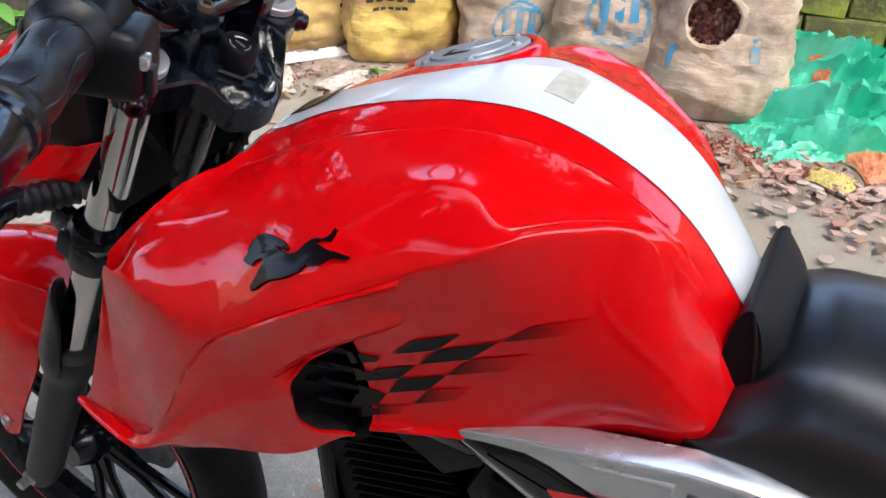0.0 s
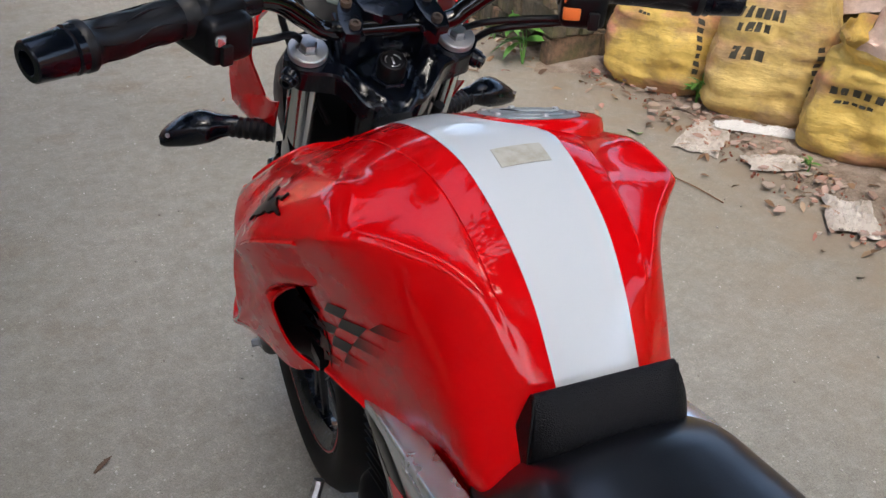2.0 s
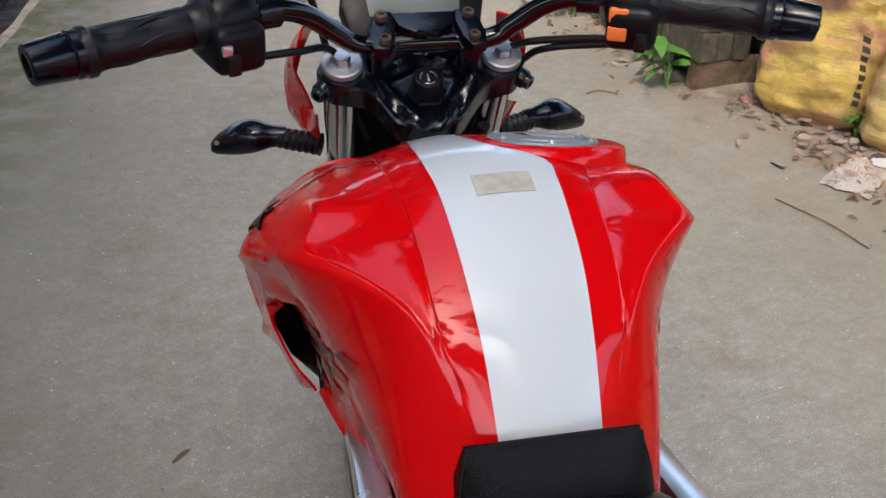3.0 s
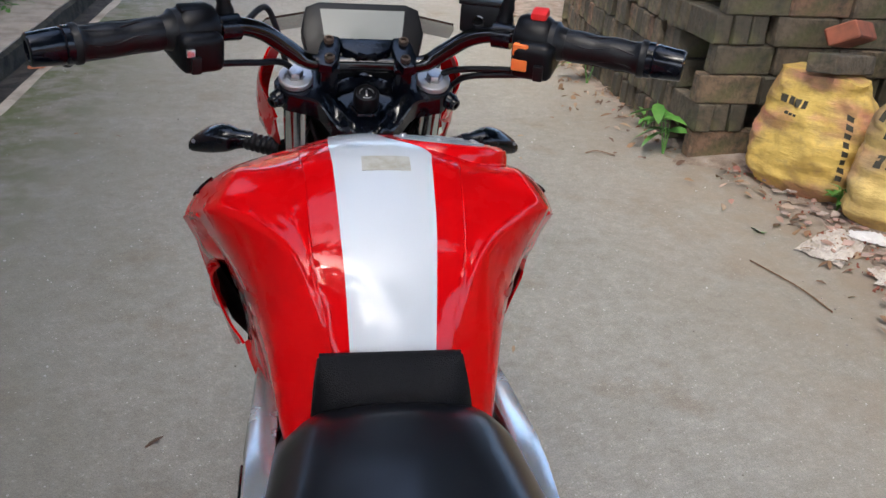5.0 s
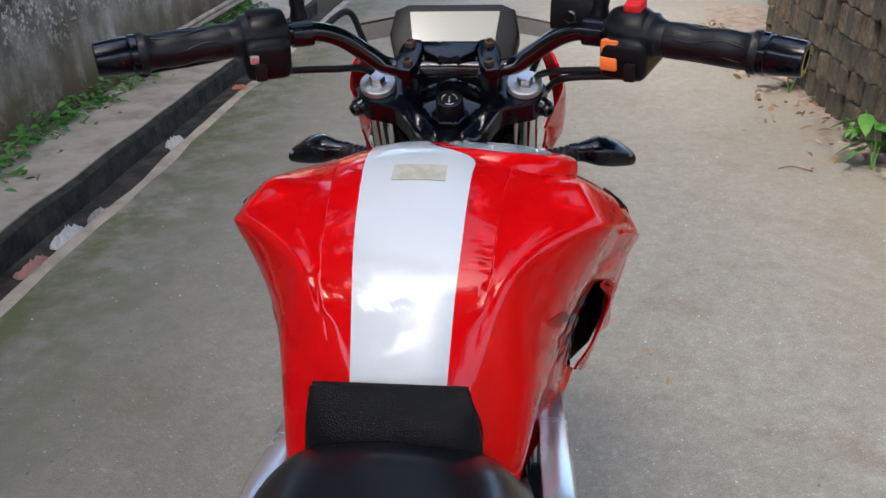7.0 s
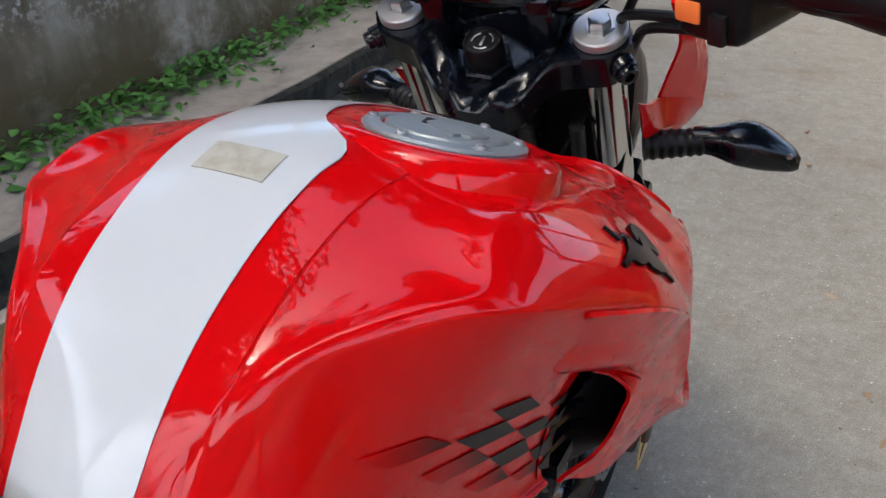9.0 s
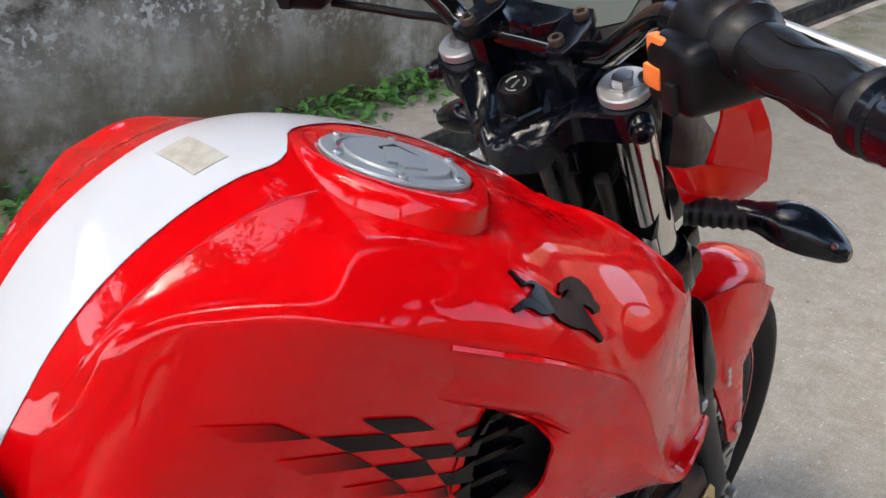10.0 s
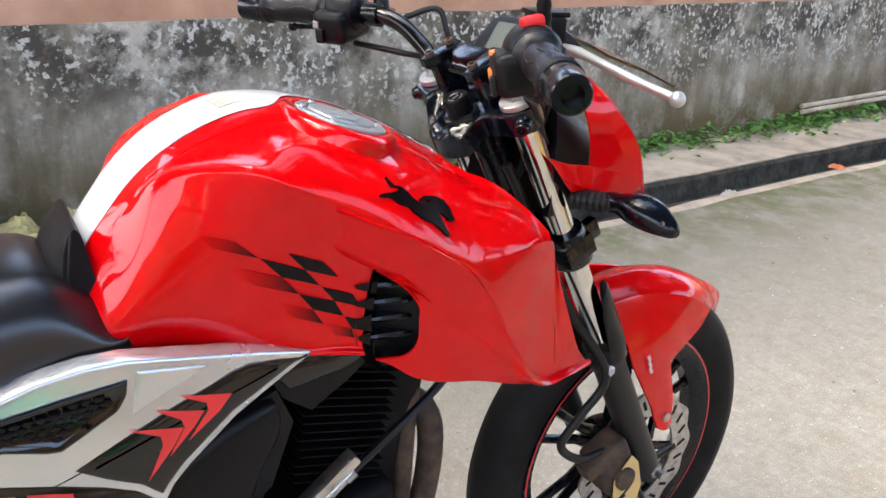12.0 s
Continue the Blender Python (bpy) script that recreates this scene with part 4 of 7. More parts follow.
# stem and lower yoke
bm = bmesh.new()
lathe(bm, [(0.03, -0.2), (0.03, -0.07), (0.036, -0.066), (0.036, -0.052), (0.03, -0.046)], FORK, 24)
part("steering_stem", bm, BLACKPAINT, bike)
bm = bmesh.new()
prism(bm, [(-0.12, -0.024), (-0.06, -0.05), (0.06, -0.05), (0.12, -0.024), (0.12, 0.024), (0.05, 0.034), (-0.05, 0.034), (-0.12, 0.024)], 0.032, FORK @ Matrix.Translation((0, 0, -0.262)), 0.006)
part("lower_yoke", bm, BLACKPAINT, bike)

# fork legs
for side in (1, -1):
    L = FORK @ Matrix.Translation((side * 0.091, 0, 0))
    bm = bmesh.new()
    lathe(bm, [(0.0185, -0.46), (0.0185, -0.02)], L, 24)
    leg = part("fork_tube", bm, CHROME, bike, "chromed fork tube")
    bm = bmesh.new()
    lathe(bm, [(0.029, -0.272), (0.03, -0.262), (0.03, -0.226), (0.027, -0.22)], L, 24)
    block(bm, (0.016, 0.03, 0.03), L @ Matrix.Translation((side * 0.004, 0.036, -0.246)), 0.004)
    part("fork_clamp", bm, BLACKPAINT, leg)
    bm = bmesh.new()
    lathe(bm, [(0.0195, -0.435), (0.029, -0.438), (0.032, -0.446), (0.032, -0.47), (0.0275, -0.476), (0.026, -0.5), (0.0255, -0.6), (0.025, -0.74), (0.02, -0.775), (0.012, -0.78)], L, 24)
    part("fork_slider", bm, FORKLEG, leg, "matt black fork slider")
    bm = bmesh.new()
    rows = []
    for k in range(13):
        u = -1 + k / 6
        a = radians(90 - side * 40) - 1.25 * u * side
        top = -0.335 - 0.012 * u * u - 0.085 * u ** 6
        rows.append([L @ Vector((r * math.cos(a), r * math.sin(a), z)) for r, z in catmull([(0.0335, -0.462), (0.036, -0.44), (0.036, 0.5 * top - 0.22), (0.036, top - 0.008), (0.034, top)], 3)])
    grid(bm, rows)
    thicken(bm, 0.004)
    part("fork_guard", bm, BLACKPLASTIC, leg, "black plastic fork guard")
    bm = bmesh.new()
    lathe(bm, [(0.012, 0.0), (0.012, 0.012), (0.0075, 0.014), (0.0075, 0.026), (0.0001, 0.026)], L @ Matrix.Translation((side * 0.012, 0.004, -0.757)) @ pose(0, 0, 0, 0, side * 90, 0), 6)
    part("axle_nut", bm, STEEL, leg, "bare steel axle nut", smooth=0)

# ---- handlebar ----
BAR = [(0.0, 0.0145, 1.009), (0.07, 0.014, 1.01), (0.098, 0.008, 1.027), (0.128, -0.006, 1.05), (0.158, -0.024, 1.061), (0.2, -0.047, 1.063), (0.28, -0.091, 1.059), (0.35, -0.131, 1.0555)]
bm = bmesh.new()
line = [(-x, y, z) for x, y, z in BAR[:0:-1]] + BAR
sweep(bm, catmull(line, 5), 0.011, 14)
bar = part("handlebar", bm, GLOSSBLACK, bike, "gloss black handlebar")


def along(a, b):
    """A frame at a whose z runs to b."""
    a, b = Vector(a), Vector(b)
    return Matrix.Translation(a) @ (b - a).to_track_quat("Z", "Y").to_matrix().to_4x4()


for side in (1, -1):
    p0, p1 = (side * 0.222, -0.06, 1.061), (side * 0.363, -0.138, 1.0545)
    G = along(p0, p1)
    ln = (Vector(p1) - Vector(p0)).length
    bm = bmesh.new()
    lathe(bm, [(0.026, 0.0), (0.026, 0.007), (0.021, 0.012), (0.019, 0.02)] + [(0.0186 + 0.001 * math.sin(k * 1.1), 0.02 + 0.0086 * k) for k in range(10)] + [(0.0195, 0.108), (0.0225, 0.111), (0.0225, 0.117), (0.02, 0.12)], G, 24)
    grip = part("grip", bm, RUBBER, bar, "black rubber grip")
    for k in range(7):
        a = 2 * math.pi * k / 7
        bm = bmesh.new()
        sweep(bm, catmull([G @ Vector((0.0186 * math.cos(a + w), 0.0186 * math.sin(a + w), h)) for w, h in ((0, 0.022), (0.25, 0.05), (-0.1, 0.08), (0.1, 0.105))], 4), 0.001, 6)
        part("grip_rib", bm, RUBBER, grip)
    bm = bmesh.new()
    lathe(bm, [(0.0185, 0.117), (0.0212, 0.119), (0.0215, 0.126), (0.0195, 0.1275), (0.0205, 0.13), (0.018, ln), (0.0165, ln + 0.0015), (0.0105, ln + 0.0015), (0.0095, ln - 0.012), (0.0001, ln - 0.012)], G, 28)
    part("bar_end", bm, BLACKPAINT, bar, "black bar-end weight")
    # switch pod
    bm = bmesh.new()
    block(bm, (0.052, 0.074, 0.046), Matrix.Translation((side * 0.207, -0.056, 1.046)) @ pose(0, 0, 0, 10, 0, side * -27), 0.012, 3)
    lathe(bm, [(0.014, -0.046), (0.026, -0.042), (0.0295, -0.034), (0.0295, -0.006), (0.026, 0.0), (0.015, 0.003)], G, 28)
    pod = part("switch_pod", bm, BLACKPLASTIC, bar, "black switch housing")
    bm = bmesh.new()
    block(bm, (0.05, 0.05, 0.004), Matrix.Translation((side * 0.207, -0.058, 1.045)) @ pose(0, 0, 0, 10, 0, side * -27), 0.001)
    block(bm, (0.012, 0.006, 0.02), Matrix.Translation((side * 0.2, -0.094, 1.03)) @ pose(0, 0, 0, 10, 0, side * -27), 0.002)
    part("pod_seam", bm, RUBBER, pod)
    if side > 0:
        bm = bmesh.new()
        block(bm, (0.02, 0.024, 0.012), Matrix.Translation((0.206, -0.055, 1.0925)) @ pose(0, 0, 0, 14, 0, -27), 0.004)
        part("stop_switch", bm, material("red_plastic", (0.6, 0.012, 0.012), 0.45), pod, "red engine stop switch")
        for z in (1.037, 1.055):
            bm = bmesh.new()
            block(bm, (0.02, 0.01, 0.015), Matrix.Translation((0.18, -0.079, z)) @ pose(0, 0, 0, 10, 0, -27), 0.003)
            part("orange_button", bm, ORANGE, pod, "orange switch button")
    else:
        bm = bmesh.new()
        block(bm, (0.01, 0.006, 0.01), Matrix.Translation((-0.205, -0.097, 1.045)) @ pose(0, 0, 0, 10, 0, 27), 0.002)
        part("grey_button", bm, SILVER, pod, "small grey push button")
        bm = bmesh.new()
        block(bm, (0.03, 0.02, 0.008), Matrix.Translation((-0.206, -0.058, 1.086)) @ pose(0, 0, 0, 14, 0, 27), 0.003)
        part("beam_switch", bm, BLACKPLASTIC, pod)
    # lever with its bracket
    bm = bmesh.new()
    lathe(bm, [(0.016, -0.012), (0.016, 0.012)], Matrix.Translation((side * 0.168, -0.028, 1.06)) @ pose(0, 0, 0, 0, 90, side * -27), 18)
    block(bm, (0.022, 0.03, 0.02), Matrix.Translation((side * 0.172, -0.008, 1.058)) @ pose(0, 0, 0, 0, 0, side * -27), 0.005)
    bracket = part("lever_bracket", bm, BLACKPAINT, bar)
    bm = bmesh.new()
    line = catmull([(side * 0.175, 0.016, 1.058), (side * 0.205, 0.014, 1.058), (side * 0.25, 0.006, 1.053), (side * 0.3, 0.003, 1.045), (side * 0.352, 0.004, 1.037)] if side > 0 else [(-0.175, 0.006, 1.052), (-0.205, 0.0, 1.045), (-0.25, -0.024, 1.036), (-0.3, -0.05, 1.03), (-0.345, -0.07, 1.026)], 4)
    sweep(bm, line, [0.0062] * 5 + [0.005] * 8 + [0.0045] * (len(line) - 13), 10)
    bmesh.ops.create_uvsphere(bm, u_segments=14, v_segments=10, radius=0.0078, matrix=Matrix.Translation(line[-1]))
    part("lever", bm, ALLOY if side > 0 else BLACKPAINT, bracket, "polished alloy brake lever" if side > 0 else "black clutch lever")
    # mirror stalk with its boot
    bm = bmesh.new()
    lathe(bm, [(0.011, 0.0), (0.011, 0.012), (0.0085, 0.02), (0.0095, 0.026), (0.0075, 0.034), (0.0085, 0.04), (0.0055, 0.05), (0.005, 0.24)], Matrix.Translation((side * 0.172, -0.012, 1.066)) @ pose(0, 0, 0, 4, side * 5, 0), 14)
    part("mirror_stalk", bm, BLACKPLASTIC, bar, "black mirror stalk with rubber boot")
bm = bmesh.new()
block(bm, (0.052, 0.034, 0.036), Matrix.Translation((0.147, 0.012, 1.074)) @ pose(0, 0, 0, 0, 0, -20), 0.005)
res = part("brake_reservoir", bm, BLACKPLASTIC, bar, "square black brake fluid reservoir")
bm = bmesh.new()
block(bm, (0.056, 0.038, 0.006), Matrix.Translation((0.147, 0.012, 1.094)) @ pose(0, 0, 0, 0, 0, -20), 0.002)
part("lid", bm, BLACKPLASTIC, res)
bm = bmesh.new()
lathe(bm, [(0.008, 0), (0.008, 0.002), (0.006, 0.0025), (0.006, 0.001), (0.0001, 0.001)], Matrix.Translation((0.14, -0.006, 1.072)) @ pose(0, 0, 0, 90, 0, -20), 16)
part("sight_glass", bm, GLOSSBLACK, res)

# ---- instrument and headlamp cowl ----
CL = Matrix.Translation((0, 0.095, 1.03)) @ pose(0, 0, 0, 52, 0, 0)
bm = bmesh.new()
prism(bm, [(-0.078, 0.034), (-0.06, 0.042), (0.06, 0.042), (0.078, 0.034), (0.084, 0.0), (0.076, -0.034), (0.05, -0.042), (-0.05, -0.042), (-0.076, -0.034), (-0.084, 0.0)], 0.03, CL @ Matrix.Translation((0, 0, -0.022)), 0.006)
cluster = part("instrument", bm, BLACKPLASTIC, bike, "black digital instrument with grey display", smooth=30)
bm = bmesh.new()
prism(bm, [(-0.058, 0.03), (0.058, 0.03), (0.052, -0.016), (0.03, -0.026), (-0.03, -0.026), (-0.052, -0.016)], 0.0012, CL @ Matrix.Translation((0, 0, 0.0083)))
part("display", bm, SCREEN, cluster, "blank grey display glass", smooth=0)
bm = bmesh.new()
for k in range(3):
    block(bm, (0.006, 0.004, 0.0008), CL @ Matrix.Translation((-0.008 + 0.008 * k, -0.033, 0.0085)))
part("maker_mark", bm, SILVER, cluster, "small grey mark")
bm = bmesh.new()
rows = []
for k in range(9):
    u = k / 8
    y = 0.08 + 0.135 * u
    w, zt, zb = 0.104 - 0.02 * u * u, 0.985 - 0.085 * u, 0.83 + 0.01 * u
    rows.append([Vector(p) for p in catmull([(-w, y, zb), (-w - 0.006, y, (zt + zb) / 2), (-w + 0.01, y, zt), (0, y, zt + 0.012), (w - 0.01, y, zt), (w + 0.006, y, (zt + zb) / 2), (w, y, zb)], 3)])
vs = grid(bm, rows)
bm.faces.new(vs[0])
bm.faces.new(vs[-1])
SMOKED = material("smoked_plastic", (0.035, 0.018, 0.014), 0.2, 0.0, 0.5)
lamp = part("headlamp", bm, BLACKPLASTIC, bike, "black headlamp housing with red side cowls")
for side in (1, -1):
    bm = bmesh.new()
    m = both(side)
    rear = [(0.134, 0.088, 0.997), (0.142, 0.099, 0.962), (0.131, 0.117, 0.925), (0.122, 0.127, 0.897)]
    fold = [(0.13, 0.103, 1.004), (0.146, 0.126, 0.962), (0.148, 0.155, 0.922), (0.144, 0.172, 0.884)]
    nose = [(0.124, 0.112, 1.008), (0.141, 0.146, 0.974), (0.152, 0.182, 0.923), (0.15, 0.2, 0.868)]
    front = [(0.11, 0.122, 1.01), (0.122, 0.16, 0.977), (0.137, 0.2, 0.917), (0.135, 0.222, 0.852)]
    grid(bm, [[m @ p for p in catmull(r, 4)] for r in (rear, fold, nose, front)])
    part("cowl", thicken(bm, 0.003), RED, lamp, "red headlamp side cowl", smooth=22)
    bm = bmesh.new()
    a = [(0.119, 0.058, 0.917), (0.121, 0.092, 0.905), (0.122, 0.127, 0.8985), (0.142, 0.172, 0.8865), (0.148, 0.199, 0.8715)]
    b = [(0.118, 0.076, 0.897), (0.124, 0.108, 0.876), (0.128, 0.135, 0.868), (0.136, 0.168, 0.862), (0.138, 0.195, 0.855)]
    c = [(0.116, 0.094, 0.878), (0.115, 0.118, 0.855), (0.113, 0.135, 0.84), (0.122, 0.165, 0.838), (0.124, 0.195, 0.84)]
    grid(bm, [[m @ p for p in catmull(r, 3)] for r in (a, b, c)])
    part("lower_cowl", thicken(bm, 0.003), RED, lamp, "red lower cowl", smooth=22)
    # indicator on a ribbed rubber stalk
    bm = bmesh.new()
    line = [Vector((0.135 + 0.004 * k, 0.122 + 0.0016 * k, 0.856 + 0.0004 * k)) for k in range(-5, 9)]
    sweep(bm, [m @ p for p in line], [0.0136 + (0.001 if k % 2 else -0.0008) - 0.0001 * k for k in range(-5, 9)], 14)
    ind = part("indicator", bm, RUBBER, lamp, "black turn indicator on a rubber stalk")
    HALF_H = spline((0, 0.0125), (0.2, 0.0135), (0.4, 0.019), (0.58, 0.0195), (0.85, 0.013), (0.96, 0.0085), (1, 0.005))
    HALF_D = spline((0, 0.0125), (0.2, 0.016), (0.42, 0.025), (0.62, 0.025), (0.88, 0.016), (0.97, 0.01), (1, 0.006))
    bm = bmesh.new()
    rings = []
    for k in range(21):
        u = k / 20
        c = Vector((0.156 + 0.096 * u, 0.131 + 0.024 * u, 0.8595 + 0.007 * math.sin(math.pi * u) - 0.0165 * u))
        h, d = HALF_H(u), HALF_D(u)
        section = smooth2([(d, 0.1 * h), (0.86 * d, 0.62 * h), (0.5 * d, h), (-0.3 * d, 0.96 * h), (-0.7 * d, 0.6 * h), (-0.82 * d, 0.05 * h), (-0.6 * d, -0.72 * h), (-0.2 * d, -0.95 * h), (0.4 * d, -0.95 * h), (0.85 * d, -0.55 * h)], 2)
        rings.append([m @ (c + Vector((0, y, z))) for y, z in section])
    vs = grid(bm, rings, True)
    bm.faces.new(vs[0])
    bm.faces.new(vs[-1])
    part("indicator_body", bm, BLACKPAINT, ind, "angular black indicator body", smooth=35)
    bm = bmesh.new()
    lathe(bm, [(0.0028, 0), (0.0028, 0.002), (0.0015, 0.002), (0.0012, 0.001)], m @ Matrix.Translation((0.243, 0.139, 0.856)) @ pose(0, 0, 0, 90, 0, 0), 10)
    part("screw", bm, STEEL, ind)

bm = bmesh.new()
grid(bm, [[Vector((u * w, y - 0.02 * u * u, z - 0.012 * u * u)) for u in (-1, -0.6, -0.2, 0.2, 0.6, 1)] for w, y, z in ((0.132, 0.15, 1.052), (0.142, 0.2, 1.034), (0.146, 0.262, 1.008))])
part("visor", thicken(bm, 0.003), SMOKED, lamp, "smoked brown plastic visor")

# cables and hoses
CABLES = [[(0.16, 0.02, 1.055), (0.12, 0.05, 1.03), (0.1, 0.07, 0.99), (0.08, 0.07, 0.93), (0.05, 0.05, 0.84)],
          [(0.2, -0.045, 1.02), (0.15, -0.01, 1.012), (0.11, 0.02, 1.0), (0.1, 0.06, 0.97), (0.06, 0.06, 0.88)],
          [(0.2, -0.035, 1.012), (0.14, 0.0, 1.0), (0.12, 0.03, 0.98), (0.1, 0.07, 0.93)],
          [(-0.16, 0.0, 1.05), (-0.13, 0.05, 1.07), (-0.115, 0.06, 1.04), (-0.1, 0.07, 0.98), (-0.06, 0.06, 0.88)],
          [(-0.2, -0.04, 1.018), (-0.14, -0.005, 1.012), (-0.1, 0.03, 1.0), (-0.07, 0.06, 0.94)],
          [(0.03, -0.05, 0.9), (0.045, -0.04, 0.82), (0.05, -0.03, 0.75), (0.04, -0.03, 0.68)],
          [(-0.04, -0.05, 0.9), (-0.05, -0.03, 0.84), (-0.04, -0.02, 0.76)]]
for c in CABLES:
    bm = bmesh.new()
    sweep(bm, catmull(c, 6), 0.0042, 8)
    part("cable", bm, RUBBER, bike, "black control cable")

# ---- front wheel, mudguard, brake ----
HUB = Vector((0, 0.372, 0.316))
WH = Matrix.Translation(HUB) @ pose(0, 0, 0, 0, 90, 0)


def wheel(m, radius, width, parent, label):
    bm = bmesh.new()
    w = width / 2
    prof = [(radius - 0.082, -w * 0.62), (radius - 0.07, -w * 0.8), (radius - 0.045, -w), (radius - 0.022, -w * 0.9), (radius - 0.006, -w * 0.55), (radius, 0), (radius - 0.006, w * 0.55), (radius - 0.022, w * 0.9), (radius - 0.045, w), (radius - 0.07, w * 0.8), (radius - 0.082, w * 0.62)]
    rings = [[m @ Vector((r * math.cos(2 * math.pi * s / 72), r * math.sin(2 * math.pi * s / 72), h)) for s in range(72)] for r, h in prof]
    grid(bm, rings, True)
    wh = part("wheel", bm, TYRE, parent, label)
    bm = bmesh.new()
    q = w * 0.62
    prof = [(radius - 0.08, -q - 0.004), (radius - 0.078, -q + 0.004), (radius - 0.1, -q * 0.5), (radius - 0.104, 0), (radius - 0.1, q * 0.5), (radius - 0.078, q - 0.004), (radius - 0.08, q + 0.004), (radius - 0.094, q + 0.002), (radius - 0.114, q * 0.4), (radius - 0.114, -q * 0.4), (radius - 0.094, -q - 0.002)]
    grid(bm, [[m @ Vector((r * math.cos(2 * math.pi * s / 60), r * math.sin(2 * math.pi * s / 60), h)) for s in range(60)] for r, h in prof + prof[:1]], True)
    part("rim", bm, BLACKPAINT, wh, "black alloy rim")
    for side in (1, -1):
        bm = bmesh.new()
        grid(bm, [[m @ Vector((r * math.cos(2 * math.pi * s / 60), r * math.sin(2 * math.pi * s / 60), side * (q + 0.0046)) ) for s in range(60)] for r in (radius - 0.0825, radius - 0.0855)], True)
        part("rim_stripe", bm, REDDECAL, wh, "thin red rim stripe")
    for k in range(6):
        bm = bmesh.new()
        sp = m @ pose(0, 0, 0, 0, 0, 60 * k)
        for b in (-1, 1):
            sweep(bm, [sp @ Vector((0.03, b * 0.012, 0)), sp @ Vector((0.1, b * 0.012, 0)), sp @ Vector((radius - 0.108, b * 0.03, 0))], [0.013, 0.009, 0.008], 8)
        part("spoke", bm, BLACKPAINT, wh)
    bm = bmesh.new()
    lathe(bm, [(0.03, -0.05), (0.045, -0.03), (0.045, 0.03), (0.03, 0.05)], m, 28)
    part("hub", bm, BLACKPAINT, wh)
    return wh


front = wheel(WH, 0.308, 0.092, bike, "black tyre on a six-spoke black alloy wheel")
# petal disc with slots, on the right
bm = bmesh.new()
n = 144
D = WH @ Matrix.Translation((0, 0, 0.062))
outer = [0.132 + 0.004 * math.cos(2 * math.pi * s / n * 12) for s in range(n)]
grid(bm, [[D @ Vector((r * math.cos(2 * math.pi * s / n), r * math.sin(2 * math.pi * s / n), h)) for s, r in enumerate(rs)] for rs, h in (([0.088] * n, 0), (outer, 0), (outer, 0.004), ([0.088] * n, 0.004), ([0.088] * n, 0))], True)
disc = part("brake_disc", bm, STEEL, front, "bare steel petal brake disc")
for k in range(24):
    bm = bmesh.new()
    a = 2 * math.pi * k / 24
    block(bm, (0.02, 0.006, 0.0012), D @ Matrix.Translation((0.112 * math.cos(a), 0.112 * math.sin(a), 0.0042)) @ pose(0, 0, 0, 0, 0, math.degrees(a) + 25))
    part("disc_slot", bm, ENGINE, disc)
for k in range(5):
    a = 2 * math.pi * k / 5
    bm = bmesh.new()
    sweep(bm, [D @ Vector((0.045 * math.cos(a), 0.045 * math.sin(a), 0)), D @ Vector((0.095 * math.cos(a + 0.3), 0.095 * math.sin(a + 0.3), 0.002))], 0.007, 8)
    part("disc_carrier", bm, BLACKPAINT, disc)
# caliper behind the right slider, its hose and tag
bm = bmesh.new()
CAL = Matrix.Translation((0.092, 0.268, 0.372)) @ pose(0, 0, 0, 27, 0, 0)
block(bm, (0.05, 0.07, 0.09), CAL, 0.012, 3)
block(bm, (0.03, 0.05, 0.03), CAL @ Matrix.Translation((0.006, -0.03, 0.03)), 0.008, 2)
lathe(bm, [(0.02, 0), (0.02, 0.012), (0.016, 0.015)], CAL @ Matrix.Translation((0.024, 0, -0.02)) @ pose(0, 0, 0, 0, 90, 0), 20)
cal = part("brake_caliper", bm, RUST, bike, "dusty grey brake caliper")
bm = bmesh.new()
prism(bm, [(-0.03, -0.055), (0.022, -0.06), (0.035, -0.02), (0.028, 0.03), (0.014, 0.05), (-0.004, 0.036), (-0.026, 0.016)], 0.0015, Matrix.Translation((0.121, 0.283, 0.342)) @ Matrix(((0, 0, 1, 0), (1, 0, 0, 0), (0, 1, 0, 0), (0, 0, 0, 1))) @ pose(0, 0, 0, 0, 0, 8))
tag = part("tag", bm, TAN, cal, "tan shield-shaped sticker", smooth=0)
bm = bmesh.new()
for k, (y, z, w) in enumerate(((0.276, 0.352, 0.03), (0.284, 0.34, 0.026), (0.28, 0.322, 0.034), (0.275, 0.312, 0.024))):
    block(bm, (0.0008, w, 0.004), Matrix.Translation((0.1232, y, z)) @ pose(0, 0, 0, 35, 0, 0))
part("tag_mark", bm, BLACKPLASTIC, tag, "", smooth=0)
bm = bmesh.new()
sweep(bm, catmull([(0.075, 0.03, 0.9), (0.07, 0.09, 0.8), (0.1, 0.14, 0.68), (0.122, 0.205, 0.57), (0.11, 0.175, 0.5), (0.1, 0.15, 0.45), (0.1, 0.19, 0.41), (0.1, 0.245, 0.405)], 7), 0.007, 10)
part("brake_hose", bm, RUBBER, bike, "black brake hose")
bm = bmesh.new()
lathe(bm, [(0.009, 0), (0.009, 0.006), (0.006, 0.008), (0.0001, 0.008)], Matrix.Translation((0.121, 0.21, 0.574)) @ pose(0, 0, 0, 0, 90, 0), 6)
part("hose_bolt", bm, ALLOY, bike, "bright hose bolt", smooth=0)

